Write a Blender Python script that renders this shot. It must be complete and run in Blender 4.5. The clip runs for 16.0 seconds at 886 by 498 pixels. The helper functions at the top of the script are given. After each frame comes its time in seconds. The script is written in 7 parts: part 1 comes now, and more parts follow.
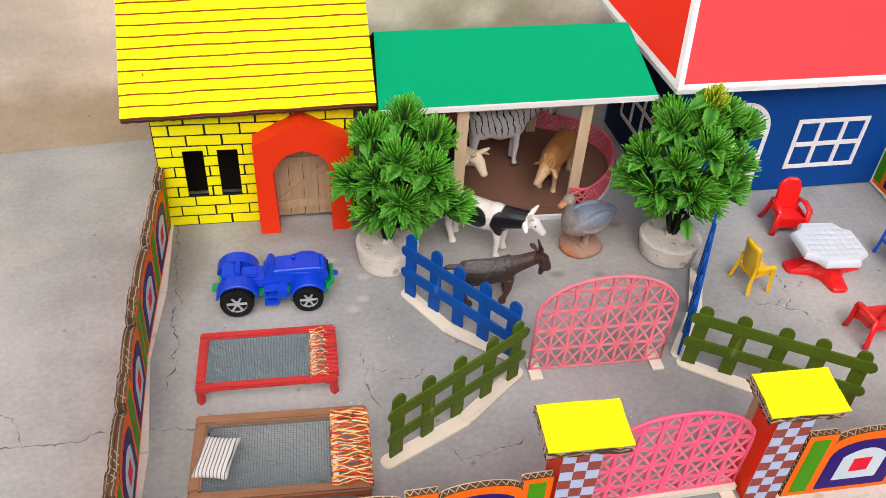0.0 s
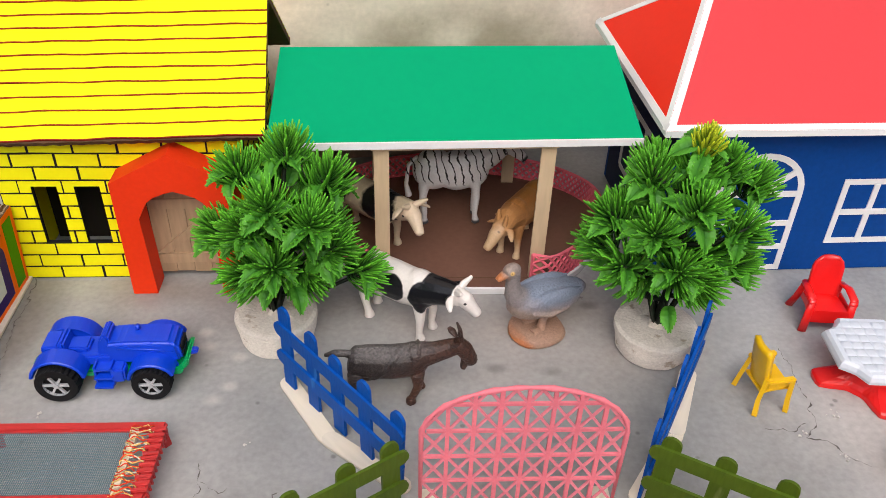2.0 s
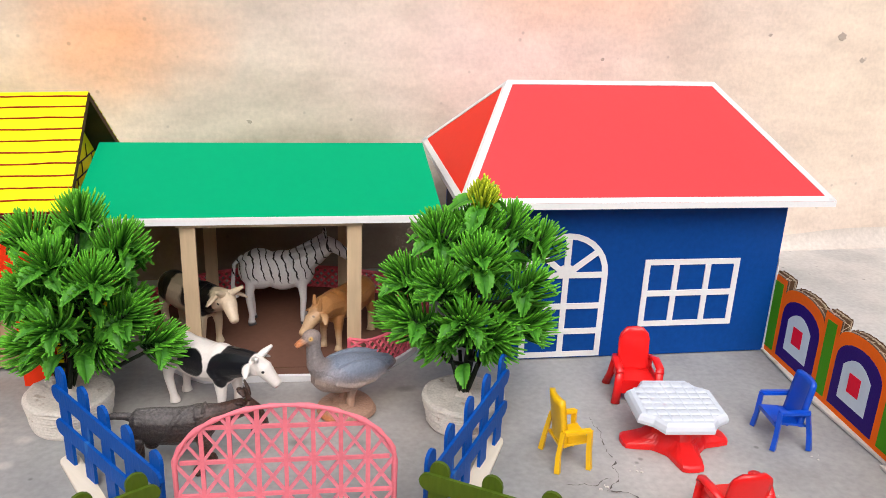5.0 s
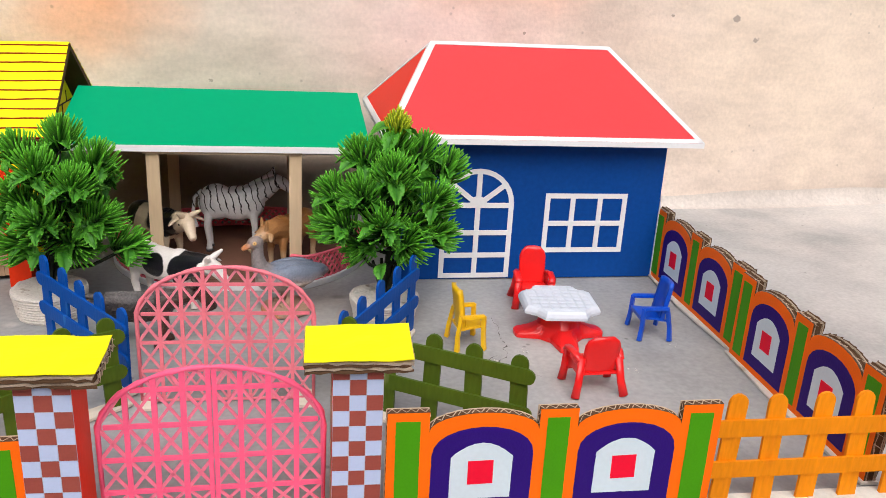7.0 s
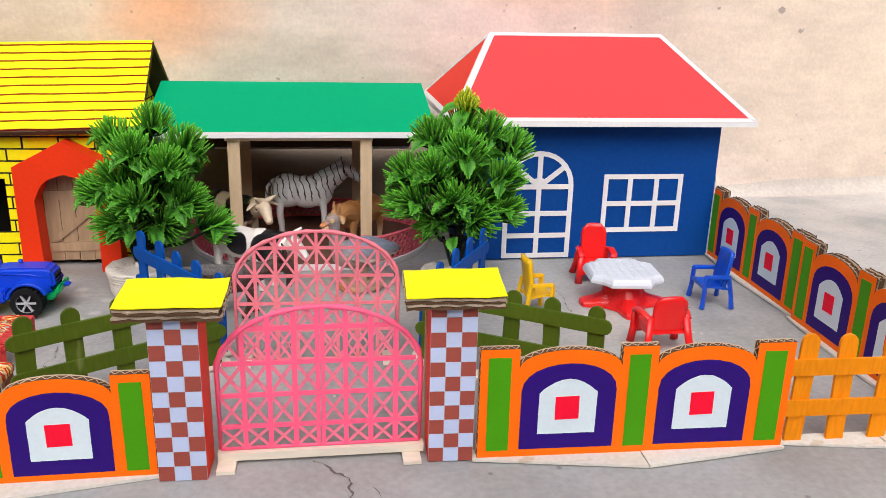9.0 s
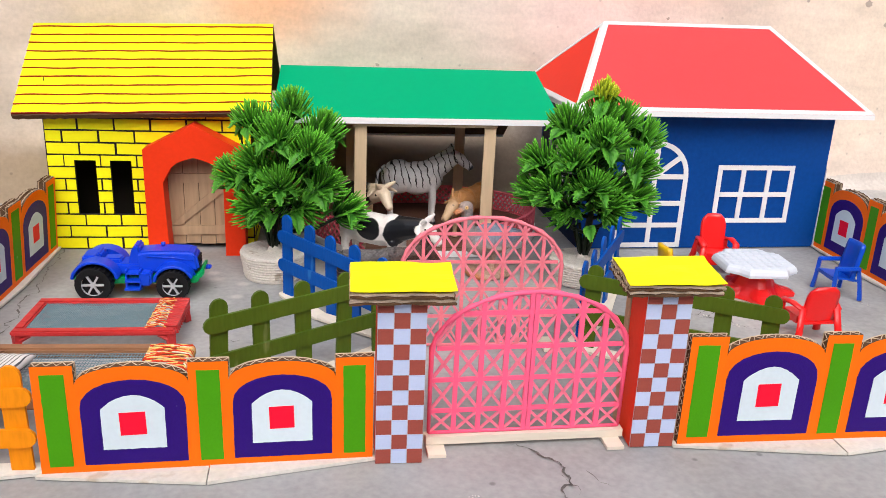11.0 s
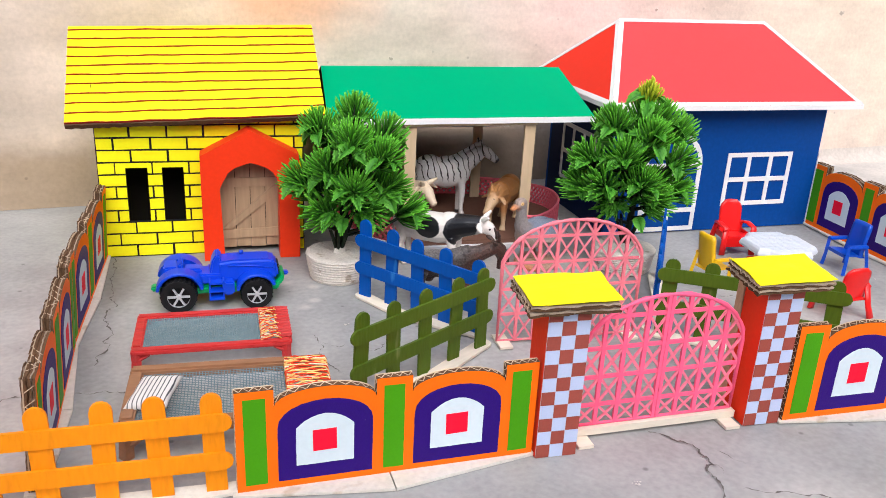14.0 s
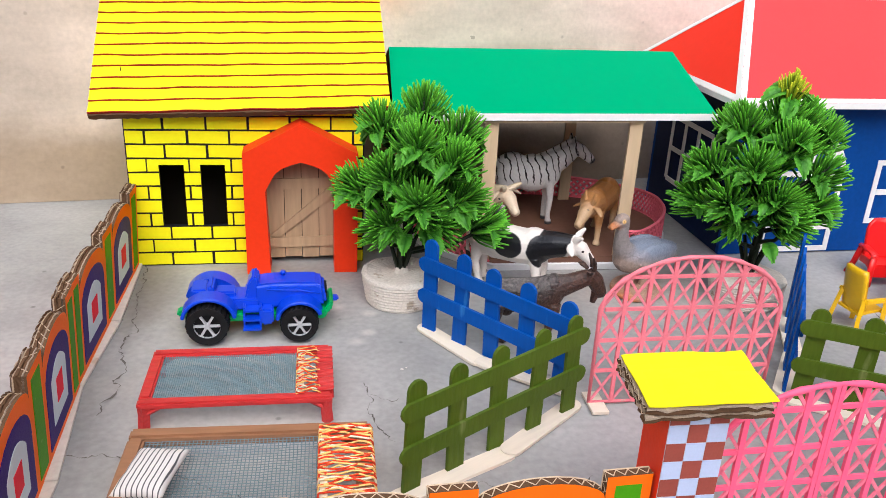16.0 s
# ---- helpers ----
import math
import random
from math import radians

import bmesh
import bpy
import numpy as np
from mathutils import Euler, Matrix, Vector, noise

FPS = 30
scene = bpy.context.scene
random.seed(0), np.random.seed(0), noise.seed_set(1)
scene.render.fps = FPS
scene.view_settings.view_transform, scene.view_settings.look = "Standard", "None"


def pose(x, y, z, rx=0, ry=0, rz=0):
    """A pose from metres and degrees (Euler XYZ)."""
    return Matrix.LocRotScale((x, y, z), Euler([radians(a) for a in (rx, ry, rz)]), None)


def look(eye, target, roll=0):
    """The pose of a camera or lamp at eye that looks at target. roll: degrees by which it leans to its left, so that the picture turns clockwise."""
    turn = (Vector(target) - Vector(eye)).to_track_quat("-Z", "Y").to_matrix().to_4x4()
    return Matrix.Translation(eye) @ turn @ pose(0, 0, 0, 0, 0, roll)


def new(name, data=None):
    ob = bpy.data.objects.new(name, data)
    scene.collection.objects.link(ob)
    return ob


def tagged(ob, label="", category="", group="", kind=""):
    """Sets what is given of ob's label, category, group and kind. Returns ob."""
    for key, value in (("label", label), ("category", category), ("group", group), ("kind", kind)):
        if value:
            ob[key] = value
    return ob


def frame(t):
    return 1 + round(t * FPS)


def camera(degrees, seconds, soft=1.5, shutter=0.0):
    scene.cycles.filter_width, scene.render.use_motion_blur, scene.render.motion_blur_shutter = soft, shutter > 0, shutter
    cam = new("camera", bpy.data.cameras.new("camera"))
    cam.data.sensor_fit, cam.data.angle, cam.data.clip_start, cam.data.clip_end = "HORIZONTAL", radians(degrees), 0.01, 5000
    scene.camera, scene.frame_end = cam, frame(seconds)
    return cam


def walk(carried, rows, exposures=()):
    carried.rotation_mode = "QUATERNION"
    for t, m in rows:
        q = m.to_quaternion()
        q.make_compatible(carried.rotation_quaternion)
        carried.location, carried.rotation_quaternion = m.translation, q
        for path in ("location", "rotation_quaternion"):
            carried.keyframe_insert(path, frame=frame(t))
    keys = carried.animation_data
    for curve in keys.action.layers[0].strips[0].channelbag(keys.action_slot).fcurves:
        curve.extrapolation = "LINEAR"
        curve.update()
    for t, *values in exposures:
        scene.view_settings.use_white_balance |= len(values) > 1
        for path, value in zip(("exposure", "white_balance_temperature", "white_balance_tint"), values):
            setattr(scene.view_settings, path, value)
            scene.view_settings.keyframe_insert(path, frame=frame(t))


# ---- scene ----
from mathutils.bvhtree import BVHTree

cam = camera(56.6, 16.0, soft=0.4)
PATH = [
    (0, (0.0432, 0.0225, 0.4380), (0.3352, 1.5452, -0.8255), 3.83),
    (0.5, (0.0666, 0.0682, 0.4167), (0.2925, 1.5962, -0.8538), 3.86),
    (1, (0.1056, 0.1002, 0.3947), (0.2976, 1.6519, -0.8525), 4.02),
    (1.5, (0.1383, 0.1217, 0.3764), (0.2622, 1.7091, -0.8340), 2.72),
    (2, (0.1786, 0.1416, 0.3553), (0.2648, 1.7647, -0.8102), 2.02),
    (2.5, (0.2123, 0.1544, 0.3343), (0.3122, 1.8361, -0.7435), 2.87),
    (3, (0.2314, 0.1630, 0.3124), (0.3731, 1.9080, -0.6547), 3.37),
    (3.5, (0.2506, 0.1600, 0.2828), (0.4239, 1.9740, -0.5416), 2.74),
    (3.7, (0.2552, 0.1604, 0.2799), (0.4430, 1.9961, -0.4916), 2.67),
    (5.8, (0.2727, 0.0171, 0.2782), (0.5288, 1.8824, -0.3962), 2.63),
    (6, (0.2785, 0.0057, 0.2736), (0.5447, 1.8707, -0.3984), 2.83),
    (6.5, (0.2841, -0.0186, 0.2657), (0.5713, 1.8444, -0.4028), 3.18),
    (7, (0.2904, -0.0379, 0.2536), (0.5774, 1.8304, -0.3999), 3.32),
    (7.5, (0.2914, -0.0515, 0.2434), (0.5640, 1.8266, -0.3880), 2.97),
    (8, (0.2883, -0.0603, 0.2382), (0.5373, 1.8293, -0.3679), 2.36),
    (8.5, (0.2765, -0.0692, 0.2332), (0.5020, 1.8261, -0.3642), 1.70),
    (9, (0.2597, -0.0734, 0.2274), (0.4686, 1.8219, -0.3765), 1.57),
    (9.5, (0.2304, -0.0672, 0.2198), (0.4322, 1.8237, -0.3992), 2.24),
    (10, (0.2028, -0.0640, 0.2227), (0.4093, 1.8241, -0.4033), 2.87),
    (10.2, (0.1931, -0.0648, 0.2226), (0.4035, 1.8242, -0.4001), 2.70),
    (12.3, (0.0872, -0.0605, 0.2263), (0.3804, 1.8086, -0.4223), 2.84),
    (12.5, (0.0789, -0.0572, 0.2285), (0.3911, 1.8074, -0.4242), 2.71),
    (13, (0.0599, -0.0593, 0.2357), (0.4329, 1.7899, -0.4285), 2.13),
    (13.5, (0.0375, -0.0614, 0.2430), (0.4874, 1.7624, -0.4435), 2.28),
    (14, (0.0195, -0.0610, 0.2491), (0.5040, 1.7507, -0.4457), 2.98),
    (14.5, (0.0149, -0.0375, 0.2480), (0.4592, 1.7759, -0.4689), 3.29),
    (15, (0.0289, -0.0044, 0.2439), (0.4141, 1.8125, -0.4980), 3.44),
    (15.5, (0.0360, 0.0204, 0.2431), (0.3614, 1.8479, -0.5014), 3.20),
    (16, (0.0449, 0.0494, 0.2437), (0.3373, 1.8711, -0.5284), 2.96),
]
EXPOSURES = [(0.0, 0.3, 6500, 10), (1.5, 0.26, 6500, 10), (2.0, 0.27, 6500, 10), (3.5, 0.59, 6500, 10), (6.0, 0.31, 6400, 10), (7.5, 0.29, 6400, 10), (10.0, 0.38, 6400, 10), (12.5, 0.53, 6200, 10), (16.0, 0.54, 6150, 10)]
walk(cam, [(t, look(eye, target, roll)) for t, eye, target, roll in PATH], EXPOSURES)

# ---- world and light ----
world = bpy.data.worlds.new("world")
scene.world = world
world.use_nodes = True
wn, wl = world.node_tree.nodes, world.node_tree.links
sky = wn.new("ShaderNodeTexSky")
sky.sky_type = 'NISHITA'
sky.sun_disc = False
sky.sun_elevation = radians(48)
sky.sun_rotation = radians(182)
sky.dust_density = 4.0
grey = wn.new("ShaderNodeHueSaturation")
grey.inputs["Saturation"].default_value = 1.0
wl.new(sky.outputs[0], grey.inputs["Color"])
wl.new(grey.outputs[0], wn["Background"].inputs["Color"])
wn["Background"].inputs["Strength"].default_value = 0.15
sun = new("sun", bpy.data.lights.new("sun", 'SUN'))
sun.data.energy, sun.data.angle, sun.data.color = 1.35, radians(60), (0.97, 0.98, 1.0)
sun.matrix_world = look((0.06, -1.0, 1.34), (0.1, 0.2, 0.0))


# ---- materials ----
def mat(name, col, rough=0.55, vary=0.08, scale=120, bump=0.15, spec=0.14, grain=None, other=None, thresh=0.6):
    """Paint, card, plastic: two scales of variation and fine relief. other: a second colour in worn patches."""
    m = bpy.data.materials.new(name)
    m.use_nodes = True
    n, l = m.node_tree.nodes, m.node_tree.links
    b = n["Principled BSDF"]
    b.inputs["Roughness"].default_value = rough
    b.inputs["Specular IOR Level"].default_value = spec
    tc = n.new("ShaderNodeTexCoord")
    mp = n.new("ShaderNodeMapping")
    mp.inputs["Scale"].default_value = grain or (1, 1, 1)
    l.new(tc.outputs["Object"], mp.inputs["Vector"])
    big = n.new("ShaderNodeTexNoise")
    big.inputs["Scale"].default_value, big.inputs["Detail"].default_value = scale * 0.25, 3
    fine = n.new("ShaderNodeTexNoise")
    fine.inputs["Scale"].default_value, fine.inputs["Detail"].default_value = scale * 6, 4
    l.new(mp.outputs[0], big.inputs["Vector"])
    l.new(mp.outputs[0], fine.inputs["Vector"])
    add = n.new("ShaderNodeMath")
    add.operation = 'ADD'
    l.new(big.outputs["Fac"], add.inputs[0])
    l.new(fine.outputs["Fac"], add.inputs[1])
    rnd = n.new("ShaderNodeObjectInfo")
    add2 = n.new("ShaderNodeMath")
    add2.operation = 'MULTIPLY_ADD'
    l.new(rnd.outputs["Random"], add2.inputs[0])
    add2.inputs[1].default_value = 0.3
    l.new(add.outputs[0], add2.inputs[2])
    rng = n.new("ShaderNodeMapRange")
    rng.inputs["From Min"].default_value, rng.inputs["From Max"].default_value = 0.6, 1.7
    rng.inputs["To Min"].default_value, rng.inputs["To Max"].default_value = 1 - vary * 1.5, 1 + vary
    l.new(add2.outputs[0], rng.inputs["Value"])
    base = n.new("ShaderNodeMix")
    base.data_type = 'RGBA'
    base.inputs["A"].default_value = (*col, 1)
    base.inputs["B"].default_value = (*(other or col), 1)
    if other:
        worn = n.new("ShaderNodeTexNoise")
        worn.inputs["Scale"].default_value, worn.inputs["Detail"].default_value = scale, 6
        l.new(mp.outputs[0], worn.inputs["Vector"])
        wr = n.new("ShaderNodeMapRange")
        wr.inputs["From Min"].default_value, wr.inputs["From Max"].default_value = thresh, thresh + 0.08
        l.new(worn.outputs["Fac"], wr.inputs["Value"])
        l.new(wr.outputs[0], base.inputs["Factor"])
    else:
        base.inputs["Factor"].default_value = 0
    hs = n.new("ShaderNodeHueSaturation")
    l.new(base.outputs["Result"], hs.inputs["Color"])
    l.new(rng.outputs[0], hs.inputs["Value"])
    l.new(hs.outputs[0], b.inputs["Base Color"])
    bp = n.new("ShaderNodeBump")
    bp.inputs["Strength"].default_value, bp.inputs["Distance"].default_value = bump, 0.0006
    l.new(fine.outputs["Fac"], bp.inputs["Height"])
    l.new(bp.outputs[0], b.inputs["Normal"])
    return m


M_YELLOW = mat("yellow_paper", (0.92, 0.86, 0.005), 0.6, 0.05, 60)
M_LINE = mat("black_marker", (0.012, 0.012, 0.015), 0.6)
M_ROOFLINE = mat("dark_red_marker", (0.30, 0.02, 0.01), 0.6)
M_DARK = mat("painted_inside_shade", (0.02, 0.016, 0.012), 0.9)
M_CARD = mat("brown_cardboard", (0.12, 0.066, 0.036), 0.85, 0.25, 200, 0.5, 0.1)
M_CARDLIGHT = mat("cardboard_flute", (0.58, 0.45, 0.32), 0.85, 0.2, 200, 0.4, 0.1)
M_CARDTORN = mat("torn_grey_card", (0.44, 0.345, 0.26), 0.85, 0.35, 300, 0.5, 0.1)
M_CARDTAN = mat("tan_card", (0.56, 0.40, 0.26), 0.8, 0.15, 100, 0.3, 0.1)
M_ARCH = mat("red_orange_paint", (0.82, 0.042, 0.008), 0.45, 0.06, 60)
M_STICK = mat("bare_wood", (0.62, 0.47, 0.30), 0.6, 0.15, 60, 0.3, 0.3, (1, 1, 0.12))
M_STICKX = mat("bare_wood_flat", (0.74, 0.67, 0.55), 0.6, 0.12, 60, 0.3, 0.3, (0.12, 1, 1))
M_BASECARD = mat("dirty_white_card", (0.68, 0.65, 0.58), 0.7, 0.15, 60, 0.3, 0.1, None, (0.55, 0.48, 0.38), 0.62)
M_PLANK = mat("door_wood", (0.44, 0.31, 0.19), 0.65, 0.22, 60, 0.4, 0.3, (1, 1, 0.1))
# End slopes of the hipped roof, more orange than front and back.
M_REDSIDE = mat("red_orange_end_slope", (0.80, 0.030, 0.012), 0.5, 0.03, 30, 0.05, 0.1)
M_GREENROOF = mat("green_paper", (0.0, 0.335, 0.145), 0.6, 0.03, 30, 0.05, 0.06, None, (0.30, 0.55, 0.42), 0.745)
M_WHITE = mat("white_paper", (0.80, 0.80, 0.80), 0.55, 0.05, 80)
M_REDROOF = mat("red_paper", (0.64, 0.043, 0.050), 0.42, 0.03, 30, 0.05, 0.4)
M_BLUEWALL = mat("blue_paint", (0.003, 0.06, 0.29), 0.5, 0.16, 40, 0.2)
M_DARKBLUE = mat("navy_paint", (0.004, 0.014, 0.07), 0.5, 0.15, 40, 0.2)
M_ORANGE = mat("orange_paint", (1.0, 0.162, 0.002), 0.5, 0.07, 160, 0.2, 0.14, None, (0.85, 0.45, 0.22), 0.73)
M_PURPLE = mat("purple_paint", (0.026, 0.005, 0.165), 0.5, 0.08, 160, 0.2, 0.14, None, (0.22, 0.18, 0.36), 0.72)
M_PALE = mat("pale_paint", (0.64, 0.74, 0.80), 0.55, 0.05, 60)
M_RED = mat("crimson_paint", (0.88, 0.006, 0.035), 0.5, 0.05, 60)
M_GREEN = mat("leaf_green_paint", (0.065, 0.31, 0.003), 0.5, 0.07, 160, 0.2, 0.14, None, (0.35, 0.50, 0.22), 0.72)
M_TILEB = mat("brick_red_tile", (0.33, 0.075, 0.055), 0.5, 0.10, 120)
M_TILEL = mat("pale_blue_tile", (0.50, 0.58, 0.80), 0.5, 0.06, 120)
M_GROUT = mat("pale_tile_joint", (0.52, 0.50, 0.56), 0.7, 0.1, 120)
M_LATTICE = mat("faded_pink_lattice", (0.80, 0.25, 0.31), 0.5, 0.15, 80, 0.05, 0.2)
M_PINKTHIN = mat("thin_pink_lattice", (0.88, 0.20, 0.30), 0.45, 0.12, 80, 0.05, 0.25)
M_PINK = mat("pink_plastic", (0.94, 0.12, 0.25), 0.4, 0.06, 80, 0.05, 0.3)
M_PINKPALE = mat("dusty_pink_plastic", (0.80, 0.21, 0.26), 0.5, 0.12, 80, 0.05, 0.2, None, (0.62, 0.40, 0.36), 0.66)
M_PINKNET = mat("dusty_pink_net", (0.76, 0.15, 0.20), 0.5, 0.15, 80)
M_BFENCE = mat("blue_fence_paint", (0.002, 0.078, 0.38), 0.5, 0.14, 90, 0.35, 0.15, (1, 1, 0.2), (0.03, 0.17, 0.50), 0.66)
M_GFENCE = mat("olive_fence_paint", (0.072, 0.122, 0.010), 0.5, 0.20, 90, 0.40, 0.15, (1, 1, 0.2), (0.16, 0.20, 0.06), 0.66)
M_YFENCE = mat("amber_fence_paint", (0.86, 0.27, 0.003), 0.5, 0.16, 90, 0.40, 0.15, (1, 1, 0.2), (0.80, 0.24, 0.004), 0.62)
M_TRACTOR = mat("blue_plastic", (0.003, 0.055, 0.62), 0.32, 0.06, 60, 0.05, 0.5)
M_CHASSIS = mat("green_plastic", (0.0, 0.36, 0.10), 0.35, 0.06, 60, 0.05, 0.5)
M_TYRE = mat("black_rubber", (0.012, 0.012, 0.013), 0.6, 0.2, 100)
M_RIM = mat("silver_plastic", (0.48, 0.49, 0.51), 0.35, 0.08, 100, 0.05, 0.6)
M_BEDRED = mat("red_painted_wood", (0.52, 0.03, 0.03), 0.5, 0.28, 80, 0.9, 0.4, (0.2, 1, 1))
M_BEDBROWN = mat("brown_wood", (0.29, 0.14, 0.07), 0.55, 0.25, 60, 0.4, 0.4, (0.15, 1, 1))
M_NET = mat("grey_green_mesh", (0.15, 0.225, 0.25), 0.6, 0.1, 100)
M_ROPERED = mat("red_thread", (0.72, 0.06, 0.02), 0.8, 0.25, 400, 0.5)
M_ROPEGOLD = mat("gold_thread", (0.85, 0.55, 0.18), 0.8, 0.25, 400, 0.5)
M_CREAM = mat("cream_thread", (0.85, 0.75, 0.55), 0.8, 0.15, 400, 0.5)
M_CHAIRRED = mat("red_plastic", (0.80, 0.012, 0.012), 0.3, 0.05, 60, 0.03, 0.5)
M_CHAIRYEL = mat("yellow_plastic", (0.85, 0.50, 0.005), 0.3, 0.05, 60, 0.03, 0.5)
M_CHAIRBLUE = mat("royal_blue_plastic", (0.003, 0.075, 0.55), 0.3, 0.05, 60, 0.03, 0.5)
M_TABLE = mat("white_plastic", (0.64, 0.69, 0.76), 0.3, 0.04, 60, 0.03, 0.5)
M_POT = mat("dry_cement", (0.68, 0.635, 0.57), 0.85, 0.22, 120, 0.8, 0.15, None, (0.42, 0.36, 0.29), 0.60)
M_BARK = mat("dark_plastic_stem", (0.014, 0.022, 0.012), 0.5, 0.2, 150)
M_SHEDFLOOR = mat("brown_card_floor", (0.180, 0.090, 0.063), 0.6, 0.14, 40, 0.15)


def cement(name, a, b, rough, scale, bump, peach=None, wall=False):
    """Worn cement or lime wash: two tones in cloudy patches, specks and pits. peach: soft patches of other colours,
    some with shade or bounce painted in.
    """
    m = bpy.data.materials.new(name)
    m.use_nodes = True
    n, l = m.node_tree.nodes, m.node_tree.links
    p = n["Principled BSDF"]
    p.inputs["Roughness"].default_value = rough
    p.inputs["Specular IOR Level"].default_value = 0.25
    tc = n.new("ShaderNodeTexCoord")
    cloud = n.new("ShaderNodeTexNoise")
    cloud.inputs["Scale"].default_value, cloud.inputs["Detail"].default_value, cloud.inputs["Roughness"].default_value = scale, 8, 0.62 if wall else 0.54
    strk = n.new("ShaderNodeMapping")
    strk.inputs["Scale"].default_value = (1, 1, 2.4) if wall else (1, 1, 1)
    l.new(tc.outputs["Object"], strk.inputs["Vector"])
    l.new(strk.outputs[0], cloud.inputs["Vector"])
    r1 = n.new("ShaderNodeMapRange")
    r1.inputs["From Min"].default_value, r1.inputs["From Max"].default_value = 0.36, 0.66
    l.new(cloud.outputs["Fac"], r1.inputs["Value"])
    mx = n.new("ShaderNodeMix")
    mx.data_type = 'RGBA'
    mx.inputs["A"].default_value, mx.inputs["B"].default_value = (*a, 1), (*b, 1)
    l.new(r1.outputs[0], mx.inputs["Factor"])
    last = mx.outputs["Result"]
    if peach:
        for col, where, size, soft in peach:
            mp = n.new("ShaderNodeMapping")
            mp.inputs["Location"].default_value = [-where[i] / size[i] for i in range(3)]
            mp.inputs["Scale"].default_value = [1 / s for s in size]
            wob = n.new("ShaderNodeTexNoise")
            wob.inputs["Scale"].default_value, wob.inputs["Detail"].default_value = 14, 5
            l.new(tc.outputs["Object"], wob.inputs["Vector"])
            l.new(tc.outputs["Object"], mp.inputs["Vector"])
            ln = n.new("ShaderNodeVectorMath")
            ln.operation = 'LENGTH'
            l.new(mp.outputs[0], ln.inputs[0])
            sb = n.new("ShaderNodeMath")
            sb.operation = 'ADD'
            l.new(ln.outputs["Value"], sb.inputs[0])
            l.new(wob.outputs["Fac"], sb.inputs[1])
            rr = n.new("ShaderNodeMapRange")
            rr.inputs["From Min"].default_value, rr.inputs["From Max"].default_value = 1.5, 1.5 - soft
            rr.interpolation_type = 'SMOOTHSTEP'
            l.new(sb.outputs[0], rr.inputs["Value"])
            m2 = n.new("ShaderNodeMix")
            m2.data_type = 'RGBA'
            l.new(rr.outputs[0], m2.inputs["Factor"])
            l.new(last, m2.inputs["A"])
            m2.inputs["B"].default_value = (*col, 1)
            last = m2.outputs["Result"]
    grit = n.new("ShaderNodeTexNoise")
    grit.inputs["Scale"].default_value, grit.inputs["Detail"].default_value = 260, 6
    l.new(tc.outputs["Object"], grit.inputs["Vector"])
    g2 = n.new("ShaderNodeMapRange")
    g2.inputs["From Min"].default_value, g2.inputs["From Max"].default_value = 0.25, 0.75
    g2.inputs["To Min"].default_value, g2.inputs["To Max"].default_value = (0.92, 1.06) if wall else (0.87, 1.09)
    l.new(grit.outputs["Fac"], g2.inputs["Value"])
    hs = n.new("ShaderNodeHueSaturation")
    l.new(last, hs.inputs["Color"])
    l.new(g2.outputs[0], hs.inputs["Value"])
    spot = n.new("ShaderNodeTexVoronoi")
    spot.inputs["Scale"].default_value = 38
    l.new(tc.outputs["Object"], spot.inputs["Vector"])
    sr = n.new("ShaderNodeMapRange")
    sr.inputs["From Min"].default_value, sr.inputs["From Max"].default_value = 0.035, 0.075
    sr.inputs["To Min"].default_value = 0.75 if wall else 0.6
    l.new(spot.outputs["Distance"], sr.inputs["Value"])
    wipe = n.new("ShaderNodeMapping")
    wipe.inputs["Scale"].default_value = (9, 9, 26) if wall else (22, 30, 22)
    l.new(tc.outputs["Object"], wipe.inputs["Vector"])
    wn_ = n.new("ShaderNodeTexNoise")
    wn_.inputs["Scale"].default_value, wn_.inputs["Detail"].default_value, wn_.inputs["Roughness"].default_value = 1.6, 7, 0.7
    l.new(wipe.outputs[0], wn_.inputs["Vector"])
    wr = n.new("ShaderNodeMapRange")
    wr.inputs["From Min"].default_value, wr.inputs["From Max"].default_value = 0.28, 0.72
    wr.inputs["To Min"].default_value, wr.inputs["To Max"].default_value = (0.86, 1.09) if wall else (0.955, 1.035)
    l.new(wn_.outputs["Fac"], wr.inputs["Value"])
    hw = n.new("ShaderNodeHueSaturation")
    l.new(hs.outputs[0], hw.inputs["Color"])
    l.new(wr.outputs[0], hw.inputs["Value"])
    h2 = n.new("ShaderNodeHueSaturation")
    l.new(hw.outputs[0], h2.inputs["Color"])
    l.new(sr.outputs[0], h2.inputs["Value"])
    l.new(h2.outputs[0], p.inputs["Base Color"])
    sm = n.new("ShaderNodeMath")
    sm.operation = 'ADD'
    l.new(grit.outputs["Fac"], sm.inputs[0])
    l.new(wn_.outputs["Fac"], sm.inputs[1])
    bp = n.new("ShaderNodeBump")
    bp.inputs["Strength"].default_value, bp.inputs["Distance"].default_value = bump, 0.002
    l.new(sm.outputs[0], bp.inputs["Height"])
    l.new(bp.outputs[0], p.inputs["Normal"])
    return m


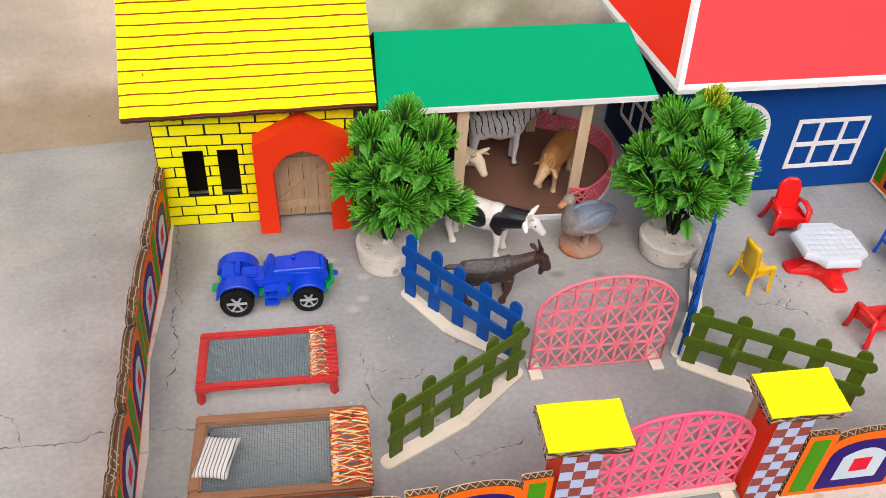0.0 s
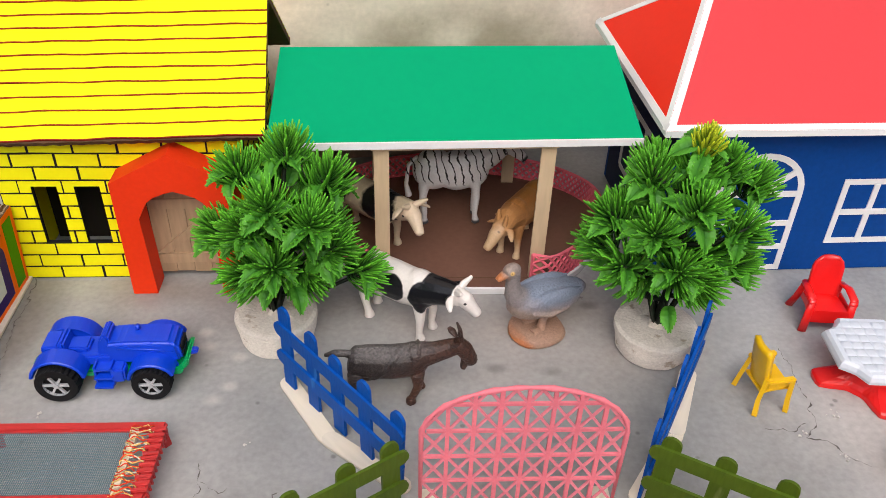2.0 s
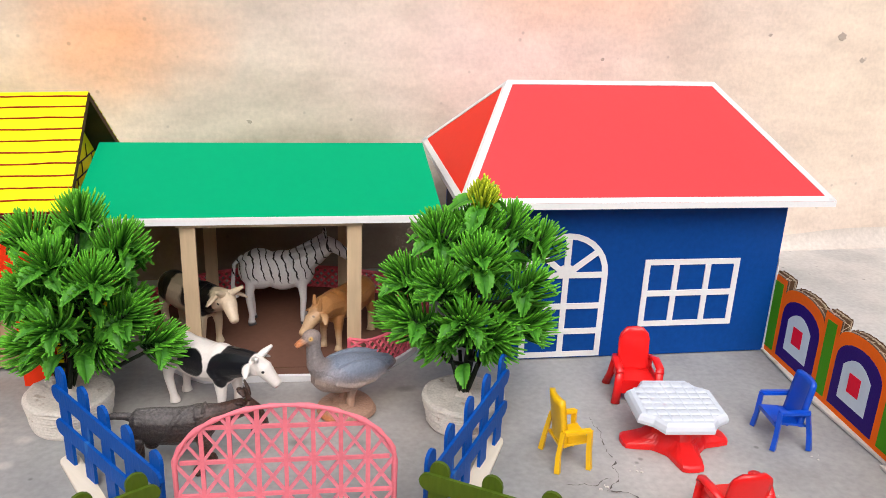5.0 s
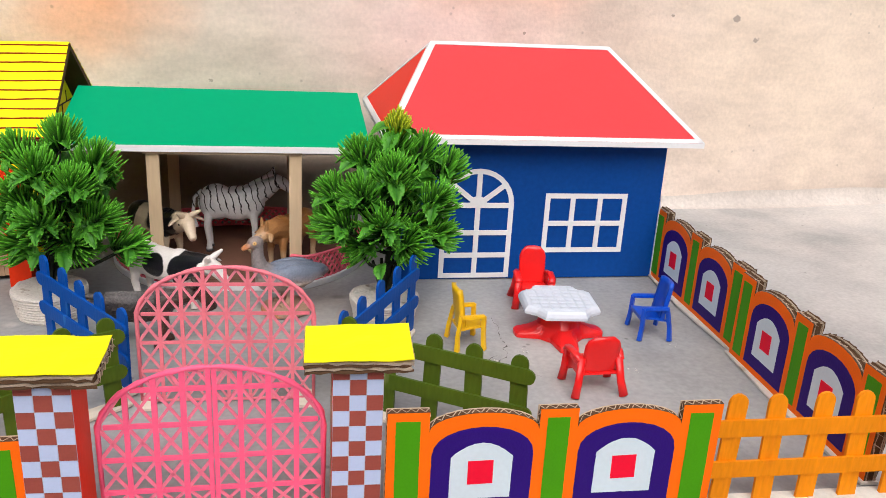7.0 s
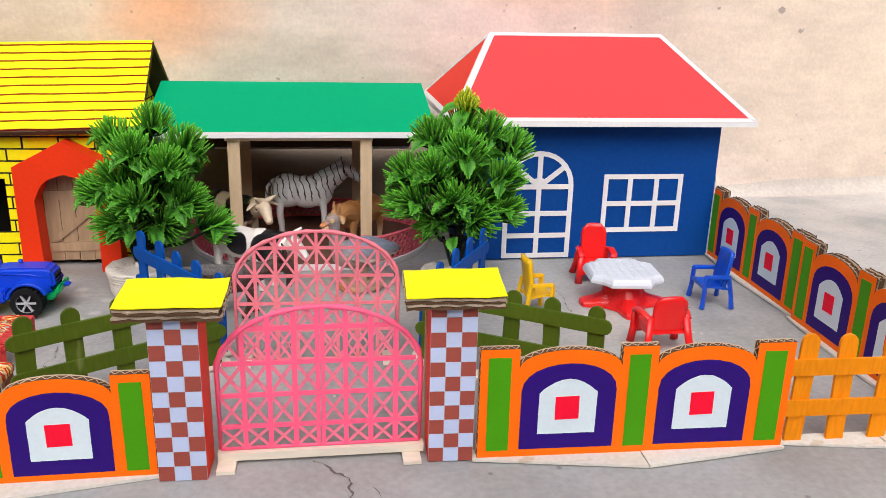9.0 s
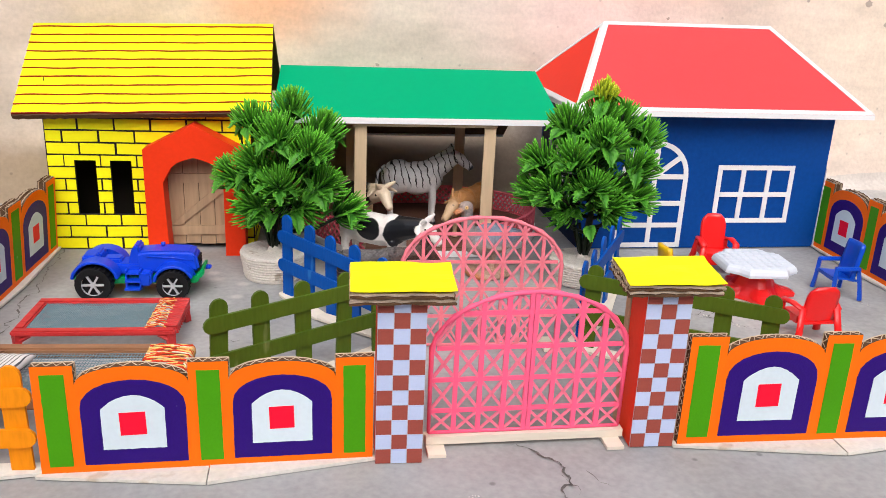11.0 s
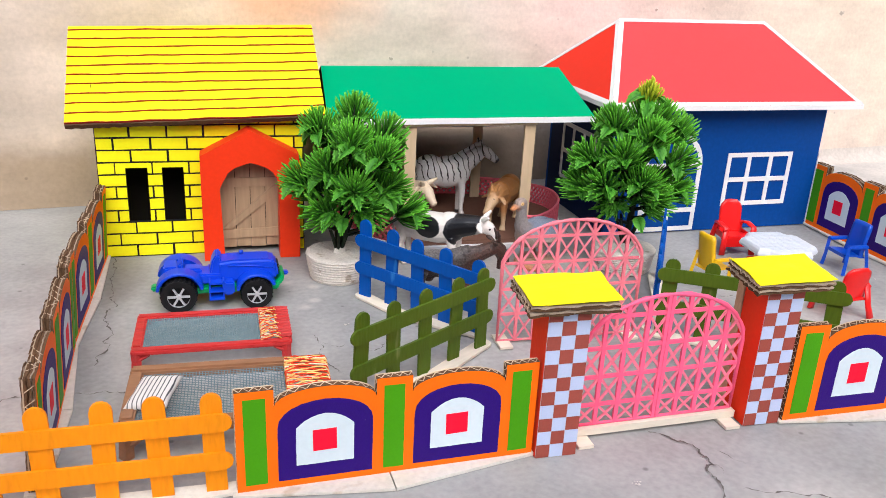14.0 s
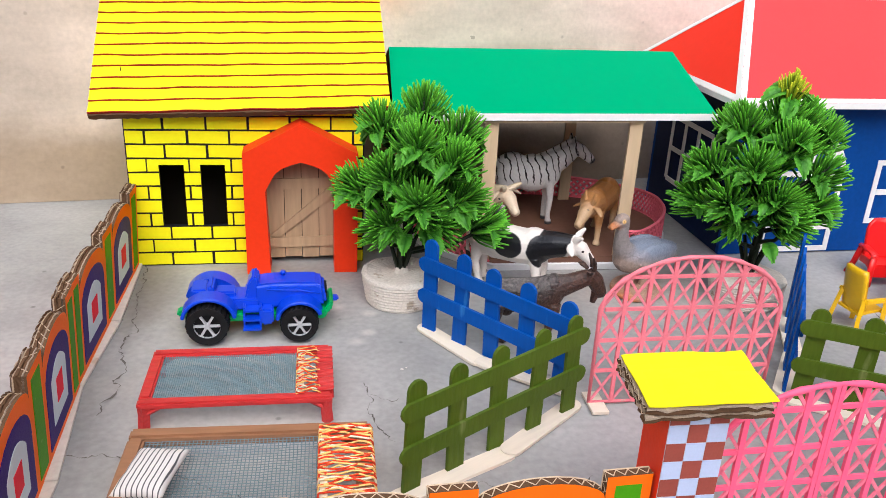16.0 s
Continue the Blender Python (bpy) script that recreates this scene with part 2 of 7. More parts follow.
M_CHIP = mat("plaster_flake", (0.62, 0.60, 0.56), 0.8)
M_PIT = mat("wall_pit", (0.42, 0.35, 0.29), 0.9)
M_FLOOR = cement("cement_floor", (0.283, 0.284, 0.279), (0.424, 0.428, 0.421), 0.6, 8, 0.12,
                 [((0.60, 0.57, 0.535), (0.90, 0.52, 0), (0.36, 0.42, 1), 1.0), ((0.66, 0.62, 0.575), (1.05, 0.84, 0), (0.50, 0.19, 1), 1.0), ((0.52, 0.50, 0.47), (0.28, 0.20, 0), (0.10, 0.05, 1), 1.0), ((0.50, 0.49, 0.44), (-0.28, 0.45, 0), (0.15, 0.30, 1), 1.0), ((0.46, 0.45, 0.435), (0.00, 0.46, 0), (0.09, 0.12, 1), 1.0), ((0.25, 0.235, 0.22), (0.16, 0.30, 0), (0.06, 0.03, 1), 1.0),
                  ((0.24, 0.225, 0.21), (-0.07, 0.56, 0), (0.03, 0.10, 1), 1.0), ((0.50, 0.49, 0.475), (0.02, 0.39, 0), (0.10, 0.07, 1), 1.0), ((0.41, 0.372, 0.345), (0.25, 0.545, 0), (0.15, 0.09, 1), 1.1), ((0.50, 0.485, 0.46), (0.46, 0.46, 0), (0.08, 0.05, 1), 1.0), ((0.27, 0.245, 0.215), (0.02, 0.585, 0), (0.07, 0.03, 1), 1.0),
                  ((0.47, 0.45, 0.43), (0.050, 0.544, 0), (0.008, 0.006, 1), 0.9), ((0.47, 0.45, 0.43), (0.054, 0.531, 0), (0.008, 0.006, 1), 0.9), ((0.47, 0.45, 0.43), (0.075, 0.521, 0), (0.008, 0.006, 1), 0.9), ((0.47, 0.45, 0.43), (0.065, 0.485, 0), (0.008, 0.006, 1), 0.9), ((0.47, 0.45, 0.43), (0.073, 0.496, 0), (0.008, 0.006, 1), 0.9), ((0.25, 0.245, 0.225), (0.269, 0.508, 0), (0.01, 0.006, 1), 0.9), ((0.25, 0.245, 0.225), (0.234, 0.511, 0), (0.01, 0.006, 1), 0.9), ((0.25, 0.245, 0.225), (0.302, 0.572, 0), (0.01, 0.006, 1), 0.9)])
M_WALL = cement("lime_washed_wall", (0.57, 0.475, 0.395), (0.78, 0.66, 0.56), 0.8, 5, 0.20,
                # Pinker here to cancel the green bounced up from the shed roof.
                [((0.81, 0.675, 0.61), (0.36, 0.82, 0.20), (0.26, 1.0, 0.09), 1.1),
                 ((0.78, 0.655, 0.525), (0.85, 0.87, 0.17), (0.34, 1.0, 0.18), 0.8),
                 ((0.86, 0.47, 0.29), (0.085, 0.78, 0.205), (0.11, 1.0, 0.07), 1.1),
                 ((0.76, 0.50, 0.36), (-0.16, 0.75, 0.28), (0.18, 1.0, 0.09), 1.1),
                 ((0.80, 0.56, 0.43), (0.47, 0.83, 0.25), (0.16, 1.0, 0.06), 1.1),
                 # Damp wall behind the shed, with the roof's shade painted into this dark patch.
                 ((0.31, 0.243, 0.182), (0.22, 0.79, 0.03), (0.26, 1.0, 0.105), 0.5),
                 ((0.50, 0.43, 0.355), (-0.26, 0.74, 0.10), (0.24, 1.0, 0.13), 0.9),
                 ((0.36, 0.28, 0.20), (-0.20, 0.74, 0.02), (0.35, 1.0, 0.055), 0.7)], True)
M_COVE = cement("dusty_plaster_fillet", (0.54, 0.49, 0.44), (0.66, 0.60, 0.54), 0.8, 8, 0.2)
M_SKYBLOCK = cement("grey_sky_block_plaster", (0.28, 0.275, 0.27), (0.38, 0.375, 0.36), 0.85, 3, 0.3)
# The shade down in the cracks, as a plain dark colour.
M_CRACK = mat("crack_shade", (0.15, 0.138, 0.128), 0.9, 0.4, 300)


# ---- mesh helpers ----
def part(name, bm, material, parent, label="", smooth=False):
    """Links a bmesh as one mesh object under a thing or a part."""
    bmesh.ops.recalc_face_normals(bm, faces=bm.faces)
    me = bpy.data.meshes.new(name)
    bm.to_mesh(me)
    bm.free()
    for m in (material if isinstance(material, (list, tuple)) else [material]):
        me.materials.append(m)
    if smooth:
        me.polygons.foreach_set("use_smooth", [True] * len(me.polygons))
    ob = new(name, me)
    ob.parent = parent
    if label:
        ob["label"] = label
    return ob


def piece(name, me, parent, m=None):
    """One more object on a shared mesh."""
    ob = new(name, me)
    ob.parent = parent
    if m is not None:
        ob.matrix_basis = m
    return ob


def thing(name, label, category, x, y, z=0.0, rz=0.0, group="", kind=""):
    ob = new(name)
    ob.empty_display_size = 0.01
    ob.matrix_basis = pose(x, y, z, 0, 0, rz)
    return tagged(ob, label, category, group, kind)


def box(bm, x0, x1, y0, y1, z0, z1, m=None, mi=0):
    c = [(x, y, z) for x in (x0, x1) for y in (y0, y1) for z in (z0, z1)]
    v = [bm.verts.new(m @ Vector(p) if m else p) for p in c]
    for q in ((0, 1, 3, 2), (4, 6, 7, 5), (0, 4, 5, 1), (2, 3, 7, 6), (0, 2, 6, 4), (1, 5, 7, 3)):
        f = bm.faces.new([v[i] for i in q])
        f.material_index = mi


def prism(bm, pts, d0, d1, m, side=0, front=0):
    """A polygon in local x, z pushed out along local y from d0 to d1."""
    a = [bm.verts.new(m @ Vector((x, d0, z))) for x, z in pts]
    b = [bm.verts.new(m @ Vector((x, d1, z))) for x, z in pts]
    bm.faces.new(a).material_index = front
    bm.faces.new(b[::-1]).material_index = front
    for i in range(len(pts)):
        j = (i + 1) % len(pts)
        bm.faces.new((a[i], b[i], b[j], a[j])).material_index = side


ID = Matrix.Identity(4)


def stadium(length, width, seg=6):
    """Outline of a craft stick lying along x from 0 to length, centred on z = 0."""
    r = width / 2
    pts = []
    for k in range(seg + 1):
        a = -math.pi / 2 + math.pi * k / seg
        pts.append((length - r + r * math.cos(a), r * math.sin(a)))
    for k in range(seg + 1):
        a = math.pi / 2 + math.pi * k / seg
        pts.append((r + r * math.cos(a), r * math.sin(a)))
    return pts


def tube(bm, pts, radii, seg=8, caps=True, flat=(1, 1)):
    """A swept ring through the points; flat: scale of its two cross axes."""
    pts = [Vector(p) for p in pts]
    rings = []
    side = None
    for i, p in enumerate(pts):
        d = (pts[min(i + 1, len(pts) - 1)] - pts[max(i - 1, 0)]).normalized()
        if side is None:
            side = d.cross(Vector((0, 0, 1)) if abs(d.z) < 0.9 else Vector((0, 1, 0))).normalized()
        else:
            side = (side - d * side.dot(d)).normalized()
        up = side.cross(d)
        r = radii[i] if isinstance(radii, (list, tuple)) else radii
        rings.append([bm.verts.new(p + side * (r * flat[0] * math.cos(a)) + up * (r * flat[1] * math.sin(a)))
                      for a in (2 * math.pi * k / seg for k in range(seg))])
    for a, b in zip(rings, rings[1:]):
        for k in range(seg):
            bm.faces.new((a[k], a[(k + 1) % seg], b[(k + 1) % seg], b[k]))
    if caps:
        bm.faces.new(rings[0][::-1])
        bm.faces.new(rings[-1])


def blob(bm, c, r, m=None, seg=14):
    """An ellipsoid."""
    t = Matrix.Translation(c) @ (m or ID) @ Matrix.Diagonal((*r, 1))
    bmesh.ops.create_uvsphere(bm, u_segments=seg, v_segments=max(6, seg * 2 // 3), radius=1, matrix=t)


def lathe(bm, profile, seg=40, wob=None, m=None):
    """Turns (r, z) about z."""
    rings = []
    for i, (r, z) in enumerate(profile):
        ring = []
        for k in range(seg):
            a = 2 * math.pi * k / seg
            w = wob(a, i) if wob else 0
            p = Vector(((r + w) * math.cos(a), (r + w) * math.sin(a), z))
            ring.append(bm.verts.new(m @ p if m else p))
        rings.append(ring)
    for a, b in zip(rings, rings[1:]):
        for k in range(seg):
            bm.faces.new((a[k], a[(k + 1) % seg], b[(k + 1) % seg], b[k]))
    bm.faces.new(rings[0][::-1])
    bm.faces.new(rings[-1])


def bevel(bm, w, seg=2):
    bmesh.ops.remove_doubles(bm, verts=bm.verts, dist=1e-6)
    bmesh.ops.bevel(bm, geom=list(bm.edges), offset=w, segments=seg, affect='EDGES', clamp_overlap=True)


def arch(x0, x1, z0, zs, za, seg=12, flat=0.9):
    """Outline of an arched panel: sides to zs, a low curve up to za."""
    pts = [(x0, z0), (x1, z0)]
    c, h = (x0 + x1) / 2, (x1 - x0) / 2
    for k in range(seg + 1):
        a = math.pi * k / seg
        pts.append((c + h * math.cos(a), zs + (za - zs) * math.sin(a) ** flat))
    return pts


# ---- ground and wall ----
def build_setting():
    bm = bmesh.new()
    n = 90
    vs = {}
    for i in range(n + 1):
        for j in range(n + 1):
            u, v = i / n * 2 - 1, j / n * 2 - 1
            x = 0.25 + 1.1 * u + 12 * u ** 7
            y = 0.45 + 0.9 * v + 12 * v ** 7
            z = -0.0006 + 0.0012 * noise.noise(Vector((x * 9, y * 9, 0.3)))
            vs[i, j] = bm.verts.new((x, y, min(z, 0.0)))
    for i in range(n):
        for j in range(n):
            bm.faces.new((vs[i, j], vs[i + 1, j], vs[i + 1, j + 1], vs[i, j + 1]))
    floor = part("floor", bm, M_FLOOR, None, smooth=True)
    tagged(floor, "worn grey cement floor with fine cracks", "floor", kind="structure")
    bm = bmesh.new()
    m = pose(0, 0.768, 0, 0, 0, 7.3)
    nx, nz = 120, 40
    front = [[bm.verts.new(m @ Vector((-6 + 12 * (i / nx), 0.004 * noise.noise(Vector((i * 0.7, k * 0.7, 2))) - 0.012 * max(0, 1 - k / nz * 2.2 / 0.03) ** 2, 2.2 * k / nz)))
              for k in range(nz + 1)] for i in range(nx + 1)]
    for i in range(nx):
        for k in range(nz):
            bm.faces.new((front[i][k], front[i + 1][k], front[i + 1][k + 1], front[i][k + 1]))
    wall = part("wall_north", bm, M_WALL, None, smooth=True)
    box_bm = bmesh.new()
    box(box_bm, -6, 6, 0.006, 0.15, -0.02, 2.2, m)
    back = part("wall_core", box_bm, M_WALL, wall)
    cove = bmesh.new()
    for i in range(200):
        xa, xb = 0.40 + 0.027 * i, 0.40 + 0.027 * (i + 1)
        fade = lambda x: min(1.0, (x - 0.40) / 0.4)
        for k in range(6):
            q = []
            for x, j in ((xa, k), (xb, k), (xb, k + 1), (xa, k + 1)):
                a = math.pi / 2 * j / 6
                r = 0.003 + (0.016 + 0.006 * noise.noise(Vector((x * 9, 3, 1)))) * fade(x)
                q.append(cove.verts.new(m @ Vector((x, -0.010 - r + r * math.sin(a), -0.0015 + r - r * math.cos(a)))))
            cove.faces.new(q)
    bmesh.ops.remove_doubles(cove, verts=cove.verts, dist=0.00001)
    tagged(part("trim", cove, M_COVE, None, smooth=True), "narrow rounded plaster fillet where floor meets wall", "trim", kind="structure")
    # Unseen walls, added to hold back low sky light and deepen contact shade.
    for name, x0, x1, y0, y1 in (("sky_block_west", -2.6, -2.45, -1.6, 0.42), ("sky_block_east", 2.6, 2.75, -1.6, 1.05), ("sky_block_south", -2.45, 2.6, -1.75, -1.6)):
        bm = bmesh.new()
        box(bm, x0, x1, y0, y1, -0.02, 1.1 if name == "sky_block_south" else 2.4)
        tagged(part(name, bm, M_SKYBLOCK, None), "plain grey unseen wall added to block low sky", "wall", kind="structure")
    tagged(wall, "stained peach and grey lime-washed plaster wall, some shade and bounce painted in", "wall", kind="structure")


build_setting()


def crack(pts, w, seed):
    """A crooked crack in the cement: a narrow flat seam, its inner shade painted dark."""
    rnd = random.Random(seed)
    path = []
    for a, b in zip(pts, pts[1:]):
        a, b = Vector((*a, 0)), Vector((*b, 0))
        k = max(2, int((b - a).length / 0.0018))
        for i in range(k):
            p = a.lerp(b, i / k)
            wob = Vector((noise.noise(p * 90 + Vector((seed, 0, 0))), noise.noise(p * 90 + Vector((0, seed, 7))), 0)) * 0.004
            path.append(p + wob + Vector((rnd.uniform(-1, 1), rnd.uniform(-1, 1), 0)) * 0.0008)
    path.append(Vector((*pts[-1], 0)))
    bm = bmesh.new()
    prev = None
    for i, p in enumerate(path):
        d = (path[min(i + 1, len(path) - 1)] - path[max(i - 1, 0)]).normalized()
        s = Vector((-d.y, d.x, 0)) * w * (0.12 + 1.5 * rnd.random() ** 2) * (0.2 if i in (0, len(path) - 1) else 1)
        cur = (bm.verts.new(p + s + Vector((0, 0, 0.0003))), bm.verts.new(p - s + Vector((0, 0, 0.0003))))
        if prev:
            bm.faces.new((prev[0], cur[0], cur[1], prev[1]))
        prev = cur
    return bm


def build_cracks():
    runs = [([(0.2385, 0.2925), (0.2412, 0.2900), (0.2474, 0.2812), (0.2538, 0.2742), (0.2560, 0.2650), (0.2556, 0.2590), (0.2520, 0.2500), (0.2475, 0.2294)], 0.00055),
            ([(0.2556, 0.2640), (0.2600, 0.2560), (0.2580, 0.2480)], 0.0004),
            ([(-0.0740, 0.5811), (-0.0731, 0.5460), (-0.0659, 0.5034), (-0.0697, 0.4777), (-0.0611, 0.4573), (-0.0636, 0.4335), (-0.0671, 0.4146)], 0.0005),
            ([(-0.0740, 0.5811), (-0.0780, 0.6031)], 0.0003),
            ([(0.0680, 0.4375), (0.0702, 0.4234), (0.0667, 0.4078), (0.0709, 0.3971), (0.080, 0.382)], 0.00032),
            ([(0.0702, 0.4234), (0.080, 0.419), (0.085, 0.421)], 0.00025),
            ([(0.0900, 0.4118), (0.1016, 0.4085), (0.1139, 0.4191)], 0.0003),
            ([(0.4187, 0.4835), (0.4145, 0.4631), (0.4074, 0.4538), (0.4205, 0.4460), (0.4347, 0.4319)], 0.00045),
            ([(0.415, 0.464), (0.400, 0.457), (0.385, 0.460)], 0.0003),
            ([(0.1250, 0.3360), (0.1360, 0.3390), (0.1454, 0.3416), (0.1574, 0.3448), (0.1701, 0.3503)], 0.00035),
            ([(-0.1629, 0.3773), (-0.1426, 0.3764), (-0.1193, 0.3783), (-0.0995, 0.3838)], 0.0006),
            ([(-0.0729, 0.3809), (-0.0501, 0.3831), (-0.03, 0.372)], 0.00035),
            ([(-0.05, 0.383), (0.01, 0.345), (0.03, 0.332), (0.06, 0.325)], 0.0003),
            ([(0.262, 0.235), (0.30, 0.222), (0.34, 0.20)], 0.0005),
            ([(0.418, 0.530), (0.419, 0.515), (0.417, 0.496), (0.4187, 0.4835)], 0.0003),
            ([(0.111, 0.349), (0.122, 0.345), (0.125, 0.336)], 0.0003),
            ([(0.267, 0.268), (0.271, 0.260), (0.275, 0.254)], 0.0002),
            ([(-0.185, 0.420), (-0.176, 0.405), (-0.160, 0.402), (-0.150, 0.378)], 0.0003)]
    for i, (pts, w) in enumerate(runs):
        ob = part("floor_crack", crack(pts, w, i), M_CRACK, None)
        tagged(ob, "thin dark crack in the cement floor", "crack", "floor cracks", "structure")


build_cracks()


def build_flecks():
    """Small loose flakes on the cement and pits in the plaster."""
    rnd = random.Random(21)
    spots = [(0.395, 0.50), (0.403, 0.455), (0.425, 0.44), (0.545, 0.48), (0.56, 0.53), (0.50, 0.44), (0.43, 0.47), (0.09, 0.45), (-0.03, 0.475), (0.06, 0.39), (0.25, 0.36), (0.21, 0.25)]
    for k, (x, y) in enumerate(spots):
        bm = bmesh.new()
        for i in range(rnd.randint(2, 6)):
            a, r, s = rnd.uniform(0, 6.3), rnd.uniform(0, 0.005), rnd.uniform(0.0003, 0.0011)
            m = pose(x + r * math.cos(a), y + r * math.sin(a), 0, 0, 0, rnd.uniform(0, 360))
            prism(bm, [(-s, 0), (s * 0.8, 0), (s * 0.5, s * 0.5), (-s * 0.4, s * 0.6)], -s * 0.7, s * 0.6, m)
        tagged(part("cement_flake", bm, M_CHIP, None), "small loose pale flakes on the cement floor", "flake", "cement flakes", "stuff")
    face = BVHTree.FromObject(bpy.data.objects["wall_north"], bpy.context.evaluated_depsgraph_get())
    # Pits are flat discs on the plaster; their colour carries the shade of a hollow.
    for k, (x, z, r) in enumerate([(0.747, 0.214, 0.0034), (0.775, 0.191, 0.0024), (0.667, 0.214, 0.0016), (0.181, 0.135, 0.0017), (0.497, 0.190, 0.0016)]):
        bm = bmesh.new()
        y = face.ray_cast(Vector((x, 0.3, z)), Vector((0, 1, 0)))[0].y
        m = pose(x, y - 0.0003, z, 0, 0, 7.3)
        n = 14
        prism(bm, [((r * (1 + 0.35 * rnd.uniform(-1, 1))) * 1.25 * math.cos(2 * math.pi * i / n), (r * (1 + 0.35 * rnd.uniform(-1, 1))) * math.sin(2 * math.pi * i / n)) for i in range(n)], 0, 0.003, m)
        tagged(part("wall_pit", bm, M_PIT, None), "small flat disc painted as the shade in a plaster pit", "pit", "plaster pits", "structure")


build_flecks()


# ---- yellow house ----
def build_yellow_house():
    h = thing("yellow_house", "yellow cardboard toy house with brick wall and red porch arch", "toy house", -0.005, 0.602, 0, 1.2)
    w0, w1, ht, dep = -0.0782, 0.080, 0.117, 0.128
    # front wall in strips round the two window slits and the doorway
    bm = bmesh.new()
    slits = [(-0.0578, -0.0415), (-0.0308, -0.0145)]
    door = (0.0125, 0.0605)
    zw0, zw1 = 0.029, 0.0735
    xs = [w0, slits[0][0], slits[0][1], slits[1][0], slits[1][1], door[0], door[1], w1]
    for a, b in zip(xs, xs[1:]):
        if (a, b) in slits:
            box(bm, a, b, 0, 0.004, 0, zw0)
            box(bm, a, b, 0, 0.004, zw1, ht)
        elif (a, b) == door:
            box(bm, a, b, 0, 0.004, 0.078, ht)
        else:
            box(bm, a, b, 0, 0.004, 0, ht)
    wall = part("front_wall", bm, M_LINE, h, "yellow wall ruled with black brick joints")
    for x, s in ((w0, 1), (w1, -1)):
        bm = bmesh.new()
        m = Matrix.Translation((x, 0, 0)) @ pose(0, 0, 0, 0, 0, 90)
        prism(bm, [(0.004, 0), (dep, 0), (dep, ht), (dep / 2, ht + 0.055), (0.004, ht)], 0, s * -0.004, m)
        side = part("side_wall", bm, M_YELLOW, h)
        bm = bmesh.new()
        for k in range(13):
            z = 0.0097 * (k + 1)
            y1 = dep if z < ht else dep - (z - ht) * 1.15
            y0 = 0.004 if z < ht else (z - ht) * 1.15
            box(bm, x - s * 0.0002, x - s * 0.0006, y0, y1, z - 0.0005, z + 0.0005)
            for q in range(5):
                yy = 0.014 + 0.027 * q + (0.0135 if k % 2 else 0)
                if y0 < yy < y1:
                    box(bm, x - s * 0.0002, x - s * 0.0006, yy - 0.0005, yy + 0.0005, z, min(z + 0.0097, ht + 0.04))
        part("brick_joint", bm, M_LINE, side, "black marker lines")
    bm = bmesh.new()
    box(bm, w0 + 0.004, w1 - 0.004, dep - 0.004, dep, 0, ht)
    part("back_wall", bm, M_YELLOW, h)
    # Added near-black board, standing in for the shade behind the openings.
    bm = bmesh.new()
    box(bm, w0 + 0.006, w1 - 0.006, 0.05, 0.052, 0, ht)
    part("inner_screen", bm, M_DARK, h, "added black board for the shade inside the house")
    # bricks, course by course
    rnd = random.Random(4)
    course, length = 0.00975, 0.0275
    for k in range(12):
        z0, z1 = k * course + 0.0007, min((k + 1) * course - 0.0007, ht)
        x = w0 + 0.0004 - (length * (0.55 if k % 2 else 0.1))
        while x < w1:
            a, b = max(x, w0) + 0.0007 + rnd.uniform(-0.0003, 0.0003), min(x + length, w1) - 0.0007 + rnd.uniform(-0.0003, 0.0003)
            x += length
            spans = [(a, b)]
            for s0, s1, c0, c1 in ((*slits[0], zw0, zw1), (*slits[1], zw0, zw1), (*door, 0, 0.078)):
                if z1 > c0 + 0.002 and z0 < c1 - 0.002:
                    nxt = []
                    for p, q in spans:
                        if p < s0:
                            nxt.append((p, min(q, s0)))
                        if q > s1:
                            nxt.append((max(p, s1), q))
                        if z1 - c1 > 0.0012 and min(q, s1) - max(p, s0) > 0.001:
                            lid = bmesh.new()
                            prism(lid, [(max(p, s0), c1), (min(q, s1), c1), (min(q, s1), z1), (max(p, s0), z1)], -0.00035, 0.0, ID)
                            part("brick", lid, M_YELLOW, wall)
                    spans = [(p, q) for p, q in nxt if q > p]
            for p, q in spans:
                if q - p < 0.0012:
                    continue
                bm = bmesh.new()
                t = rnd.uniform(-0.0002, 0.0002)
                prism(bm, [(p, z0 + t), (q, z0 - t), (q, z1 - t), (p, z1 + t)], -0.00035, 0.0, ID)
                part("brick", bm, M_YELLOW, wall)
    # roof: two slabs, the front one in overlapping strips
    ridge, eave_y, eave_z = (0.0655, 0.1752), -0.0125, 0.1136
    rx0, rx1 = -0.0925, 0.100
    run = math.hypot(ridge[0] - eave_y, ridge[1] - eave_z)
    ang = math.degrees(math.atan2(ridge[1] - eave_z, ridge[0] - eave_y))
    for back in (0, 1):
        if back:
            rx0, rx1 = -rx1, -rx0
        bm = bmesh.new()
        tip = pose(0, 0, 0, 0, -1.75)
        m = tip @ (pose(0, eave_y, eave_z, ang) if not back else pose(0, 2 * ridge[0] - eave_y, eave_z, -ang) @ pose(0, 0, 0, 0, 0, 180))
        box(bm, rx0, rx1, 0, run, -0.004, 0, m)
        slab = part("roof", bm, M_CARD, h, "cardboard roof slab with yellow strips")
        n = 11
        for k in range(n):
            y0, y1 = run * k / 10.45, min(run * (k + 1) / 10.45, run)
            bm = bmesh.new()
            cnt = 26
            lo, hi = [], []
            for i in range(cnt + 1):
                x = rx0 + (rx1 - rx0) * i / cnt
                wv = 0.0008 * noise.noise(Vector((x * 45, k * 3.1, back))) + 0.0003 * noise.noise(Vector((x * 260, k * 5.3, back)))
                lo.append((x, y0 + wv))
                hi.append((x, y1 + 0.0004))
